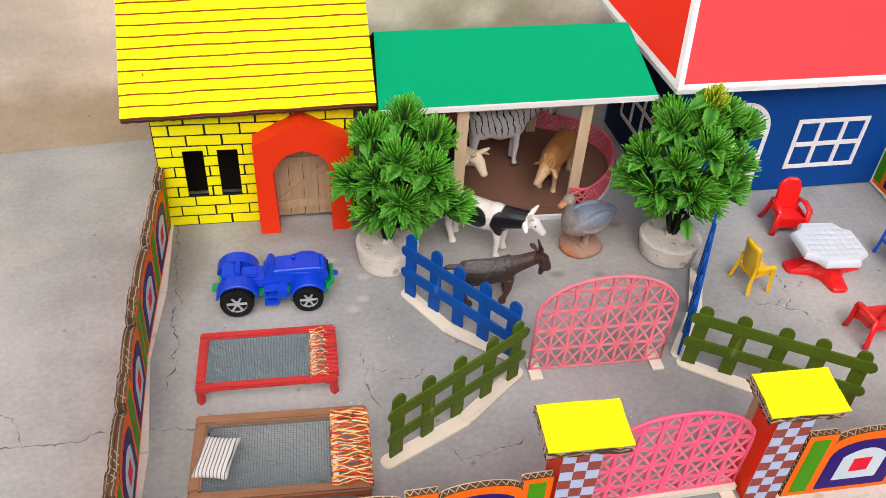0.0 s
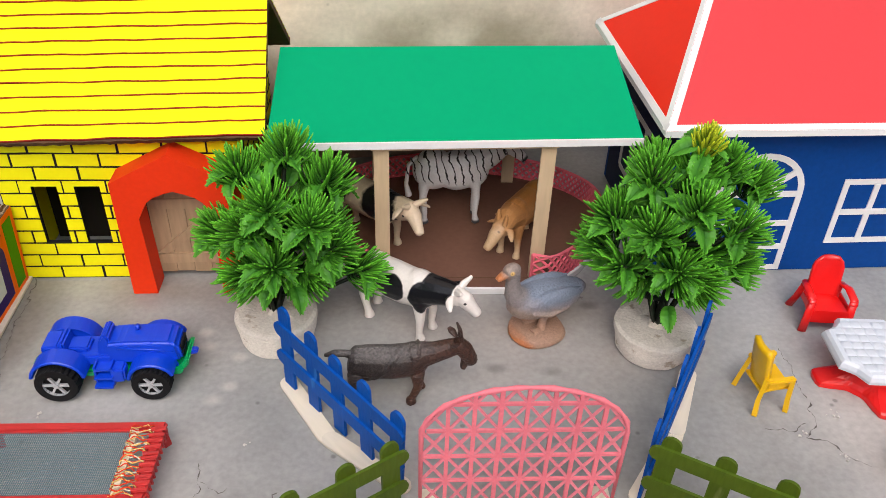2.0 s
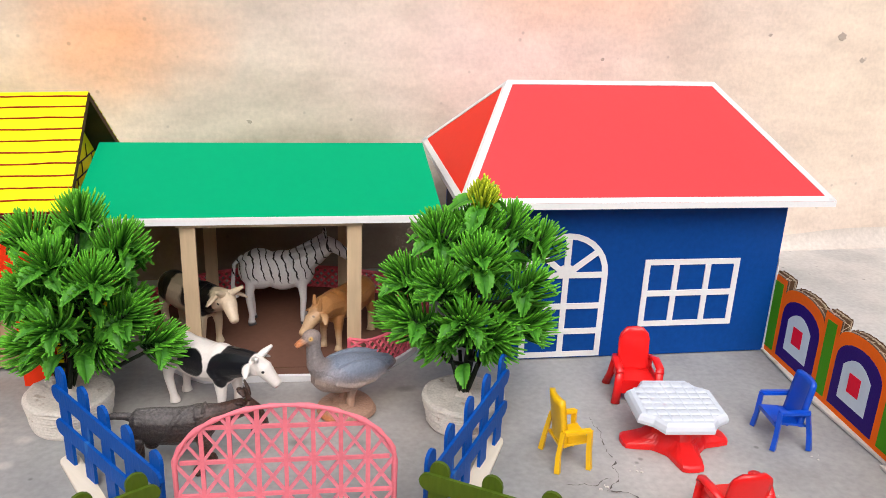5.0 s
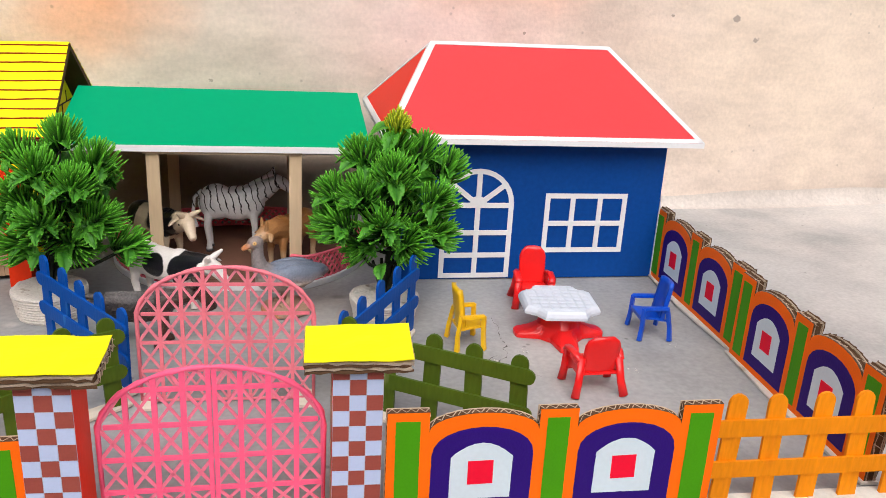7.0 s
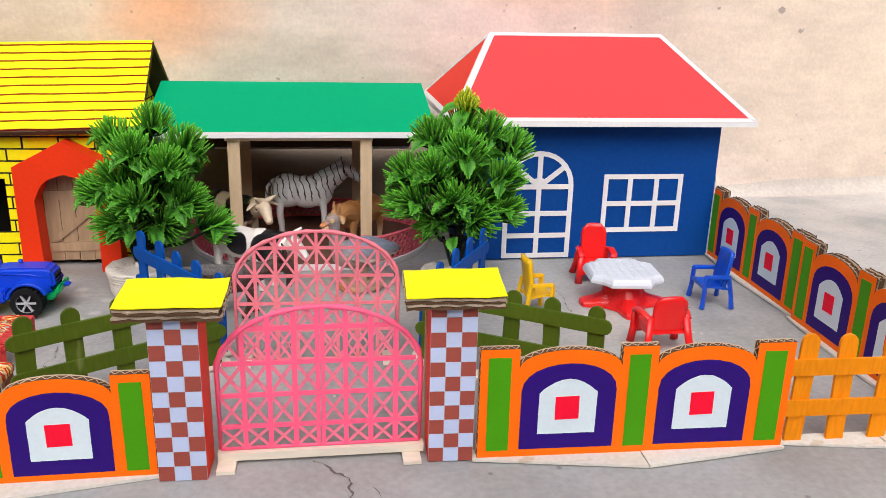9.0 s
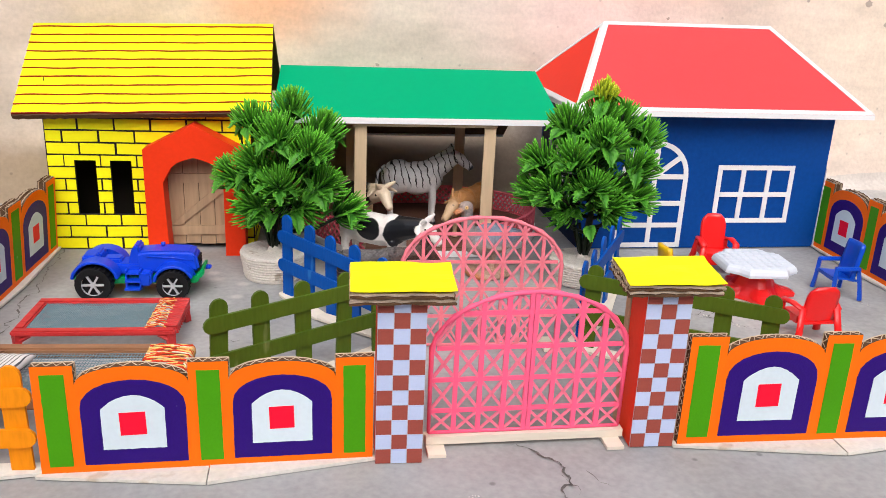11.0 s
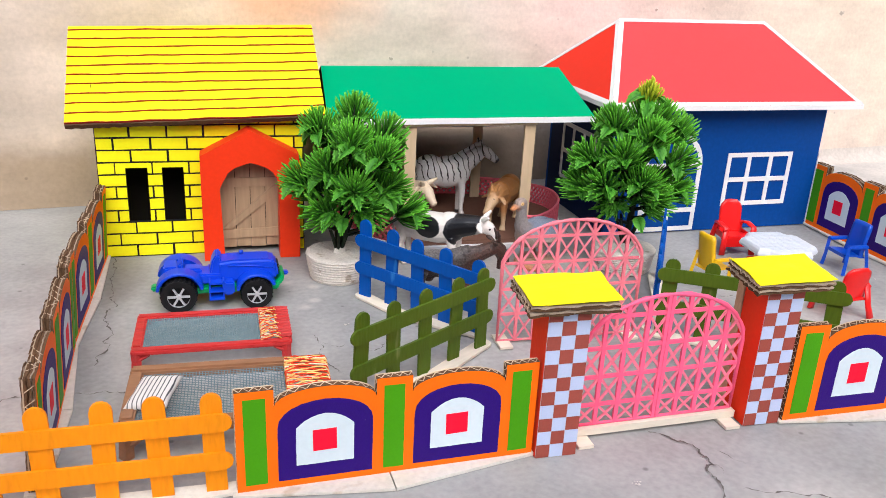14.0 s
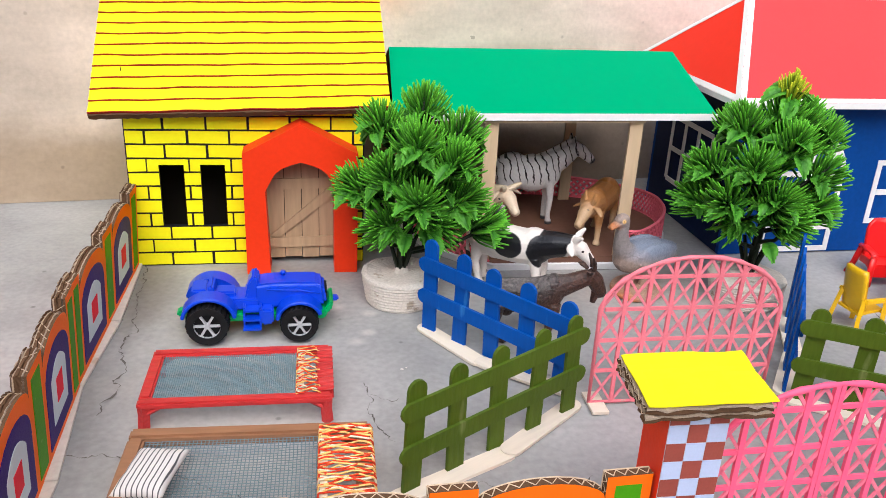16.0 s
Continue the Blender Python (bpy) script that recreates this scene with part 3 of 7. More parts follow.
            for i in range(cnt):
                (xa, ya), (xb, yb) = lo[i], lo[i + 1]
                a = [m @ Vector(p) for p in ((xa, ya, 0.0016), (xb, yb, 0.0016), (xb, hi[i + 1][1], 0.0006), (xa, hi[i][1], 0.0006))]
                bm.faces.new([bm.verts.new(p) for p in a])
                c = [m @ Vector(p) for p in ((xa, ya, 0.0001), (xb, yb, 0.0001), (xb, yb, 0.0016), (xa, ya, 0.0016))]
                bm.faces.new([bm.verts.new(p) for p in c]).material_index = 1
                e = [m @ Vector(p) for p in ((xa, ya, 0.00162), (xb, yb, 0.00162), (xb, yb + 0.0007, 0.0016), (xa, ya + 0.0007, 0.0016))]
                bm.faces.new([bm.verts.new(p) for p in e]).material_index = 1
            part("roof_strip", bm, [M_YELLOW, M_ROOFLINE], slab)
        bm = bmesh.new()
        cnt = 90
        lo = []
        for i in range(cnt + 1):
            x = rx0 + (rx1 - rx0) * i / cnt
            lo.append((x, -0.0011 - 0.0007 * noise.noise(Vector((x * 230, back, 4))), -0.0041 - 0.0005 * noise.noise(Vector((x * 310, back, 9)))))
        for i in range(cnt):
            (xa, ya, za), (xb, yb, zb) = lo[i], lo[i + 1]
            up = [(xa, ya, za), (xb, yb, zb), (xb, yb, 0.0001), (xa, ya, 0.0001)]
            bm.faces.new([bm.verts.new(m @ Vector(q)) for q in up])
            for zz in (0, 1):
                q = [(xa, ya, za), (xb, yb, zb), (xb, 0.001, zb), (xa, 0.001, za)] if zz else [(xa, ya, 0.0001), (xb, yb, 0.0001), (xb, 0.001, 0.0001), (xa, 0.001, 0.0001)]
                bm.faces.new([bm.verts.new(m @ Vector(v)) for v in q])
        part("torn_edge", bm, M_CARD, slab, "ragged brown corrugated edge")
    # porch arch
    p = pose(0, 0, 0)
    out = [(-0.0005, 0), (0.0125, 0), (0.0125, 0.060)]
    cx, half = 0.0365, 0.0215
    for k in range(1, 10):
        a = math.pi - math.pi * k / 10
        out.append((cx + half * math.cos(a), 0.060 + 0.0195 * math.sin(a) ** 0.85 + (0.0012 if k == 5 else 0)))
    out += [(0.0585, 0.060), (0.0585, 0), (0.0735, 0), (0.0735, 0.086), (0.0365, 0.1065), (-0.0005, 0.086)]
    bm = bmesh.new()
    # two halves keep the ring of the arch clean
    inner = out[2:13]
    a_half = [(-0.0015, 0), (0.0145, 0)] + inner[:6] + [(0.0365, 0.1065), (-0.0015, 0.0865)]
    b_half = [(0.0585, 0), (0.0745, 0), (0.0745, 0.0865), (0.0365, 0.1065)] + inner[5:]
    prism(bm, a_half, -0.019, -0.0005, p)
    prism(bm, b_half, -0.019, -0.0005, p)
    part("porch_arch", bm, M_ARCH, h, "glossy red-orange pointed porch arch")
    # plank door
    bm = bmesh.new()
    for i in range(4):
        x = 0.0128 + i * 0.01195
        box(bm, x, x + 0.0115, 0.0006, 0.0022, 0.004 + 0.0006 * (i % 2), 0.0775)
    door_ob = part("door", bm, M_PLANK, h, "closed plank door of bare sticks")
    for nm, q in (("door_rail", [(0.0132, 0.012), (0.0598, 0.013), (0.0598, 0.0205), (0.0132, 0.0195)]),
                  ("door_rail", [(0.0132, 0.056), (0.0598, 0.0565), (0.0598, 0.064), (0.0132, 0.0635)]),
                  ("door_brace", [(0.0145, 0.0215), (0.0200, 0.0197), (0.0590, 0.051), (0.0590, 0.0563), (0.0540, 0.056)])):
        bm = bmesh.new()
        prism(bm, q, -0.0008, 0.0006, ID)
        part(nm, bm, M_PLANK, door_ob)


build_yellow_house()


# ---- animal shed ----
def net_bar(bm, a, b, w, t):
    """A flat bar in the local x, z plane from a to b."""
    a, b = Vector((a[0], 0, a[1])), Vector((b[0], 0, b[1]))
    d = (b - a)
    if d.length < 1e-5:
        return
    s = Vector((-d.z, 0, d.x)).normalized() * w / 2
    y = Vector((0, t / 2, 0))
    c = [a - s - y, a + s - y, a - s + y, a + s + y, b - s - y, b + s - y, b - s + y, b + s + y]
    v = [bm.verts.new(p) for p in c]
    for q in ((0, 1, 3, 2), (4, 6, 7, 5), (0, 4, 5, 1), (2, 3, 7, 6), (0, 2, 6, 4), (1, 5, 7, 3)):
        bm.faces.new([v[i] for i in q])


def build_shed():
    cx, cy = 0.217, 0.690
    h = thing("animal_shed", "open toy shed with green gabled roof on wooden posts", "toy shed", cx, cy)
    # round base, cut straight across the front
    ox, oy, r, cut = 0.002, -0.010, 0.108, -0.1055
    a_cut = math.asin((cut - oy) / r)
    def ring(rad, a0, a1, n):
        pts = [(ox + rad * math.cos(a0 + (a1 - a0) * i / n), oy + rad * math.sin(a0 + (a1 - a0) * i / n)) for i in range(n + 1)]
        return [(px, py if py < -0.025 else -0.025 + (py + 0.025) * 0.634) for px, py in pts]
    bm = bmesh.new()
    prism(bm, [(px, -py) for px, py in ring(r - 0.0004, a_cut, math.pi - a_cut, 64)], 0.0002, 0.0040, pose(0, 0, 0, 90))
    part("floor_board", bm, M_SHEDFLOOR, h, "round brown floor board")
    bm = bmesh.new()
    box(bm, ox - 0.060, ox + 0.060, cut + 0.0115, cut + 0.0122, 0.0040, 0.00415)
    part("board_joint", bm, M_CARD, h, "thin joint across the floor board")
    bm = bmesh.new()
    outer, inner = ring(r + 0.0015, a_cut, math.pi - a_cut, 72), ring(r - 0.0004, a_cut, math.pi - a_cut, 72)
    outer[0], outer[-1] = (outer[0][0], cut - 0.0015), (outer[-1][0], cut - 0.0015)
    quads = [[bm.verts.new((*p, z)) for p, z in ((o, 0.0), (o, 0.0045), (i, 0.005), (i, 0.0))] for o, i in zip(outer, inner)]
    for i in range(len(quads)):
        for j in range(4):
            p, q = quads[i], quads[(i + 1) % len(quads)]
            bm.faces.new((p[j], q[j], q[(j + 1) % 4], p[(j + 1) % 4]))
    part("rim", bm, M_WHITE, h, "white rim of the round base")
    # pink net round the base, open at the front between the posts
    bm = bmesh.new()
    rr, hgt = r - 0.001, 0.0225
    run = [(0.0475, -0.0965), (0.058, -0.0995)] + ring(rr, radians(-55), radians(235), 84) + [(-0.051, -0.0995)]
    for i in range(len(run) - 1):
        (xa, ya), (xb, yb) = run[i], run[i + 1]
        ha, hb = (hgt - 0.0045 * max(0.0, min(1.0, (y + 0.06) / 0.08)) for y in (ya, yb))
        for up in (0, 1):
            for lev in range(3):
                fa, fb = ((lev + 1 - up) / 3, (lev + up) / 3)
                tube(bm, [(xa, ya, 0.004 + ha * fa), (xb, yb, 0.004 + hb * fb)], 0.0011, 4, False)
        for f in (0, 1):
            tube(bm, [(xa, ya, 0.004 + ha * f), (xb, yb, 0.004 + hb * f)], 0.0012, 4, False)
    tube(bm, [(*run[0], 0.003), (*run[0], 0.004 + hgt)], 0.0013, 5)
    part("net_fence", bm, M_PINKNET, h, "dusty pink plastic net ring")
    for x, y, top in ((-0.055, -0.096, 0.112), (0.051, -0.091, 0.112), (-0.062, 0.026, 0.112), (0.0435, 0.037, 0.112)):
        bm = bmesh.new()
        box(bm, x - 0.0048, x + 0.0048, y - 0.0012, y + 0.0012, 0.0002, top)
        part("post", bm, M_STICK, h)
    m0 = pose(-0.0115, 0, 0, 0, 0, 3.0)
    ridge_y, ridge_z, eave_y, eave_z = -0.026, 0.1462, -0.099, 0.1142
    for s in (0, 1):
        # The rear slope, out of view, is drawn long and low to darken the inside.
        y1 = eave_y if not s else 0.097
        ez = eave_z if not s else 0.068
        bm = bmesh.new()
        d = Vector((0, y1 - ridge_y, ez - ridge_z))
        nn = Vector((0, -d.z, d.y)).normalized() * 0.002
        if nn.z > 0:
            nn = -nn
        x0a, x1a, x0b, x1b = -0.112, 0.111, -0.118, 0.116
        top = [(x0a, ridge_y, ridge_z), (x1a, ridge_y, ridge_z), (x1b, y1, ez), (x0b, y1, ez)]
        vt = [bm.verts.new(m0 @ Vector(p)) for p in top]
        vb = [bm.verts.new(m0 @ (Vector(p) + nn)) for p in top]
        bm.faces.new(vt)
        bm.faces.new(vb[::-1]).material_index = 1
        for i in range(4):
            bm.faces.new((vt[i], vb[i], vb[(i + 1) % 4], vt[(i + 1) % 4])).material_index = 1
        part("roof", bm, [M_GREENROOF, M_CARD], h, "smooth green card roof slope")
        bm = bmesh.new()
        e = 0.0012 if not s else -0.0012
        box(bm, x0b, x1b, y1 - e, y1, ez - 0.0043, ez + 0.0004, m0)
        part("eave_trim", bm, M_WHITE, h, "white paper strip along the eave")
    bm = bmesh.new()
    box(bm, -0.055, 0.063, -0.0975, -0.0945, 0.1075, 0.1115, m0)
    part("beam", bm, M_STICK, h)


build_shed()


# ---- blue house ----
def frame_bars(bm, bars, y0, y1, m=ID):
    for q in bars:
        prism(bm, q, y0, y1, m)


def bar2(a, b, w):
    a, b = Vector(a), Vector(b)
    d = (b - a).normalized()
    s = Vector((-d.y, d.x)) * w / 2
    return [tuple(a - s), tuple(b - s), tuple(b + s), tuple(a + s)]


def ring_sector(cx, cz, r0, r1, a0, a1, seg=14):
    pts = [(cx + r1 * math.cos(a0 + (a1 - a0) * k / seg), cz + r1 * math.sin(a0 + (a1 - a0) * k / seg)) for k in range(seg + 1)]
    pts += [(cx + r0 * math.cos(a1 - (a1 - a0) * k / seg), cz + r0 * math.sin(a1 - (a1 - a0) * k / seg)) for k in range(seg + 1)]
    return pts


def build_blue_house():
    # origin at the foot of the front right corner of the wall
    h = thing("blue_house", "blue cardboard toy house with red hipped roof and white trim", "toy house", 0.579, 0.6185, 0, 2.6)
    wl_, dep, ht = -0.226, 0.140, 0.1205
    for nm, b in (("front_wall", (wl_, 0, 0, 0.004)), ("back_wall", (wl_, 0, dep - 0.004, dep)),
                  ("side_wall", (wl_, wl_ + 0.004, 0.0042, dep - 0.0042)), ("side_wall", (-0.004, 0, 0.0042, dep - 0.0042))):
        bm = bmesh.new()
        box(bm, *b, 0, ht)
        part(nm, bm, M_DARKBLUE if b[1] < 0 else M_BLUEWALL, h, "dark navy side" if b[1] < 0 else "")
    bm = bmesh.new()
    prism(bm, [(0.0003, 0.0), (0.0030, 0.0), (0.0022, 0.055), (0.0003, 0.075)], -0.001, 0.003, ID)
    part("corner_strip", bm, M_WHITE, h, "bare white card corner")
    # window: white paper bars, three by two panes
    x0, x1, z0, z1 = -0.1035, -0.0305, 0.0235, 0.0760
    bm = bmesh.new()
    t = 0.0042
    bars = [[(x0, z0), (x1, z0), (x1, z0 + t), (x0, z0 + t)], [(x0, z1 - t), (x1, z1 - t), (x1, z1), (x0, z1)],
            [(x0, z0 + t), (x0 + t, z0 + t), (x0 + t, z1 - t), (x0, z1 - t)], [(x1 - t, z0 + t), (x1, z0 + t), (x1, z1 - t), (x1 - t, z1 - t)]]
    frame_bars(bm, bars, -0.0007, 0)
    win = part("window", bm, M_WHITE, h, "white paper window frame")
    for q in (bar2(((x0 * 2 + x1) / 3, z0 + t), ((x0 * 2 + x1) / 3, z1 - t), t), bar2(((x0 + x1 * 2) / 3, z0 + t), ((x0 + x1 * 2) / 3, z1 - t), t),
              bar2((x0 + t, (z0 + z1) / 2), (x1 - t, (z0 + z1) / 2), t)):
        bm = bmesh.new()
        prism(bm, q, -0.0012 if q[0][0] < x0 + 2 * t else -0.0009, 0, ID)
        part("glazing_bar", bm, M_WHITE, win)
    # arched door
    d0, d1, zs = -0.1925, -0.131, 0.066
    c, rad = (d0 + d1) / 2, (d1 - d0) / 2
    bm = bmesh.new()
    frame_bars(bm, [[(d0, 0.001), (d1, 0.001), (d1, 0.001 + t), (d0, 0.001 + t)], [(d0, 0.001 + t), (d0 + t, 0.001 + t), (d0 + t, zs), (d0, zs)],
                    [(d1 - t, 0.001 + t), (d1, 0.001 + t), (d1, zs), (d1 - t, zs)], ring_sector(c, zs, rad - t, rad, 0, math.pi)], -0.0007, 0)
    door = part("door", bm, M_WHITE, h, "white paper arched door frame")
    qs = [bar2((c, 0.001 + t), (c, zs), t)] + [bar2((d0 + t, z), (d1 - t, z), t) for z in (0.0215, 0.0415, 0.0655)]
    qs += [ring_sector(c, zs, 0.0005, 0.0075, 0, math.pi)]
    qs += [bar2((c + 0.006 * math.cos(a), zs + 0.006 * math.sin(a)), (c + (rad - t) * math.cos(a), zs + (rad - t) * math.sin(a)), t) for a in (radians(38), radians(90), radians(142))]
    for k, q in enumerate(qs):
        bm = bmesh.new()
        prism(bm, q, -0.0009 - 0.00010 * k, 0, ID)
        part("door_bar", bm, M_WHITE, door)
    # side window on the left wall
    m = Matrix.Translation((wl_, 0, 0)) @ pose(0, 0, 0, 0, 0, -90)
    sx0, sx1, sz0, sz1 = -0.105, -0.035, 0.030, 0.085
    sb = [bar2((sx0, z), (sx1, z), t) for z in (sz0, (sz0 + sz1) / 2, sz1)] + [bar2((x, sz0), (x, sz1), t * 0.98) for x in (sx0, (2 * sx0 + sx1) / 3, (sx0 + 2 * sx1) / 3, sx1)]
    for k, q in enumerate(sb):
        bm = bmesh.new()
        prism(bm, q, -0.0006 - 0.00015 * (k > 2), 0, m)
        part("side_window_bar", bm, M_WHITE, h, "white paper window bar on the side wall")
    # hipped roof: a rectangle of eaves and a ridge
    ex0, ex1, ey0, ey1, ez = -0.244, 0.021, -0.022, 0.166, 0.1253
    ra, rb = Vector((-0.195, 0.0745, 0.1905)), Vector((-0.034, 0.0735, 0.1915))
    A, B, C, D = Vector((ex0, ey0, ez)), Vector((ex1, ey0, ez)), Vector((ex1, ey1, ez)), Vector((ex0, ey1, ez))
    cen = Vector((-0.11, 0.07, 0.10))
    for nm, q in (("front", (A, B, rb, ra)), ("back", (C, D, ra, rb)), ("left", (D, A, ra)), ("right", (B, C, rb))):
        bm = bmesh.new()
        nrm = (q[1] - q[0]).cross(q[2] - q[0]).normalized()
        if nrm.dot(q[0] - cen) < 0:
            nrm = -nrm
        vt = [bm.verts.new(p) for p in q]
        vb = [bm.verts.new(p - nrm * 0.0025) for p in q]
        bm.faces.new(vt)
        bm.faces.new(vb[::-1]).material_index = 1
        for i in range(len(q)):
            bm.faces.new((vt[i], vt[(i + 1) % len(q)], vb[(i + 1) % len(q)], vb[i])).material_index = 1
        slope = part("roof", bm, [M_REDSIDE if nm in ("left", "right") else M_REDROOF, M_WHITE], h, "plain red card roof slope")
        # paper edging inside every border of the slope
        for i in range(len(q)):
            p, s = q[i], q[(i + 1) % len(q)]
            mid = sum(q, Vector()) / len(q)
            d = (s - p).normalized()
            inn = nrm.cross(d)
            if inn.dot(mid - p) < 0:
                inn = -inn
            w = 0.0042
            bm = bmesh.new()
            l0, l1 = nrm * 0.0006, nrm * 0.0001
            c8 = [p + l1, s + l1, s + inn * w + l1 - d * w * 0.6, p + inn * w + l1 + d * w * 0.6]
            c8 += [v + nrm * 0.0005 for v in c8]
            v = [bm.verts.new(x) for x in c8]
            for f in ((0, 1, 2, 3), (4, 5, 6, 7), (0, 1, 5, 4), (1, 2, 6, 5), (2, 3, 7, 6), (3, 0, 4, 7)):
                bm.faces.new([v[j] for j in f])
            part("edging", bm, M_WHITE, slope, "white paper strip")
    for (p, s) in ((A, B), (B, C), (C, D), (D, A)):
        bm = bmesh.new()
        d = (s - p).normalized()
        nrm = d.cross(Vector((0, 0, 1)))
        c8 = [p + nrm * 0.0006, s + nrm * 0.0006, s + nrm * 0.0006 - Vector((0, 0, 0.0040)), p + nrm * 0.0006 - Vector((0, 0, 0.0040))]
        c8 += [v - nrm * 0.0012 for v in c8]
        v = [bm.verts.new(x) for x in c8]
        for f in ((0, 1, 2, 3), (4, 5, 6, 7), (0, 1, 5, 4), (1, 2, 6, 5), (2, 3, 7, 6), (3, 0, 4, 7)):
            bm.faces.new([v[j] for j in f])
        part("fascia", bm, M_WHITE, h, "white paper fascia")


build_blue_house()


# ---- painted card boundary boards ----
def base_card(parent, L, depth, back, seed):
    """Two flat sticks lying under a board or fence, meeting at a blunt angle in front of it."""
    rnd = random.Random(seed)
    mid = L * (0.50 + rnd.uniform(-0.04, 0.04))
    ends = [(-0.002, -0.0015 + rnd.uniform(-0.001, 0.001)), (mid, -depth), (L + 0.001, -0.0015 + rnd.uniform(-0.001, 0.001))]
    for k in range(2):
        (xa, ya), (xb, yb) = ends[k], ends[k + 1]
        gap = 0.0003 if k else -0.0003
        q = [(xa + gap, -ya), (xb + gap, -yb), (xb + gap, -back), (xa + gap, -back)]
        bm = bmesh.new()
        prism(bm, q, 0, 0.0014 + 0.0003 * k, pose(0, 0, 0.0002, 90))
        part("base_card", bm, M_BASECARD, parent, "flat white card base strip")


def brushed(pts, seed, amp=0.00011):
    """A hand-painted outline: the same polygon with a slightly unsteady edge."""
    out = []
    for (xa, za), (xb, zb) in zip(pts, pts[1:] + pts[:1]):
        k = max(1, int(math.hypot(xb - xa, zb - za) / 0.0018))
        for i in range(k):
            x, z = xa + (xb - xa) * i / k, za + (zb - za) * i / k
            out.append((x + amp * 1.6 * noise.noise(Vector((x * 420, z * 420, seed))), z + amp * 1.6 * noise.noise(Vector((x * 420, z * 420, seed + 7.3)))))
    return out


def board(label, x, y, rz, L, H=0.0605, lean=0.0, thick=0.0042, marks=(0.12, 0.44, 0.555, 0.875)):
    h = thing("boundary_board", label, "toy wall", x, y, 0, rz, "painted boundary boards")
    lm = pose(0, 0, 0.0006, lean)
    p = [0.0] + [f * L for f in marks] + [L]
    out = [(0, 0), (L, 0), (L, H), (p[4], H), (p[4], 0.83 * H)]
    def crest(a, b):
        c, hw = (a + b) / 2, (b - a) / 2
        return [(c + hw * math.cos(math.pi * k / 12), 0.83 * H + 0.155 * H * math.sin(math.pi * k / 12)) for k in range(1, 12)]
    out += crest(p[3], p[4]) + [(p[3], 0.83 * H), (p[3], H), (p[2], H), (p[2], 0.83 * H)] + crest(p[1], p[2]) + [(p[1], 0.83 * H), (p[1], H), (0, H)]
    bm = bmesh.new()
    prism(bm, out, 0, thick, lm, side=1)
    body = part("panel", bm, [M_ORANGE, M_CARD], h, "orange painted corrugated card")
    # flutes show along the cut top edge
    bm, rag = bmesh.new(), bmesh.new()
    rnd = random.Random(int(x * 1000))
    top = out[1:] + out[:1]
    for (xa, za), (xb, zb) in zip(top, top[1:]):
        ln = math.hypot(xb - xa, zb - za)
        k = max(1, int(ln / (0.0021 if thick < 0.005 else 0.0034)))
        for i in range(k):
            f, g = i / k, (i + 1) / k
            q = [Vector((xa + (xb - xa) * f + rnd.uniform(-0.0004, 0.0004), (0.0005 if i % 2 else thick - 0.0005), za + (zb - za) * f)),
                 Vector((xa + (xb - xa) * g, (thick - 0.0005 if i % 2 else 0.0005), za + (zb - za) * g))]
            if thick > 0.005 and rnd.random() < 0.6:
                continue
            tube(bm, [lm @ (v + Vector((0, 0, 0.0001))) for v in q], 0.00018 + 0.0001 * rnd.random(), 4, False)
        tube(bm, [lm @ Vector((xa, thick, za)), lm @ Vector((xb, thick, zb))], 0.00035, 4, False)
    if thick > 0.005:
        # split layers of card stand up unevenly along the cut
        for lay, (ya, hi) in enumerate(((0.0010, 0.0010), (0.0030, 0.0020), (0.0052, 0.0016), (thick - 0.0002, 0.0024))):
            for (xa, za), (xb, zb) in zip(top, top[1:]):
                k = max(2, int(math.hypot(xb - xa, zb - za) / 0.0022))
                pts = []
                for i in range(k + 1):
                    f = i / k
                    lift = 0.75 * hi * (0.15 + 0.9 * abs(noise.noise(Vector((f * k * 0.45 + x * 70 + za * 40, lay * 5.1, y * 30)))) + 0.25 * rnd.random())
                    pts.append((xa + (xb - xa) * f, za + (zb - za) * f, lift, ya + 0.0007 * noise.noise(Vector((f * k * 0.5, lay * 3.7, x * 9)))))
                for (xp, zp, lp, yp), (xq, zq, lq, yq) in zip(pts, pts[1:]):
                    c8 = [(xp, yp, zp - 0.001), (xq, yq, zq - 0.001), (xq, yq + 0.0004, zq + lq), (xp, yp + 0.0004, zp + lp)]
                    c8 += [(u, v + 0.0005, w) for u, v, w in c8]
                    v = [rag.verts.new(lm @ Vector(p)) for p in c8]
                    for q in ((0, 1, 2, 3), (4, 5, 6, 7), (0, 1, 5, 4), (1, 2, 6, 5), (2, 3, 7, 6), (3, 0, 4, 7)):
                        rag.faces.new([v[i] for i in q]).material_index = lay % 2
        part("torn_card", rag, [M_CARDTORN, M_CARD], h, "ragged torn brown card edge")["kind"] = "stuff"
    else:
        rag.free()
    part("fluted_edge", bm, M_CARDLIGHT, h, "bare corrugated cut edge")
    for a, b in ((p[1], p[2]), (p[3], p[4])):
        w = b - a
        bm = bmesh.new()
        prism(bm, brushed(arch(a + 0.03 * w, b - 0.035 * w, 0.085 * H, 0.615 * H, 0.862 * H), x * 31), -0.0003, 0, lm)
        win = part("purple_arch", bm, M_PURPLE, h, "dark purple painted arch")
        bm = bmesh.new()
        prism(bm, brushed(arch(a + 0.205 * w, b - 0.225 * w, 0.225 * H, 0.60 * H, 0.725 * H, 12, 2.0), x * 17), -0.0005, -0.0003, lm)
        part("white_arch", bm, M_PALE, win, "pale painted arch")
        bm = bmesh.new()
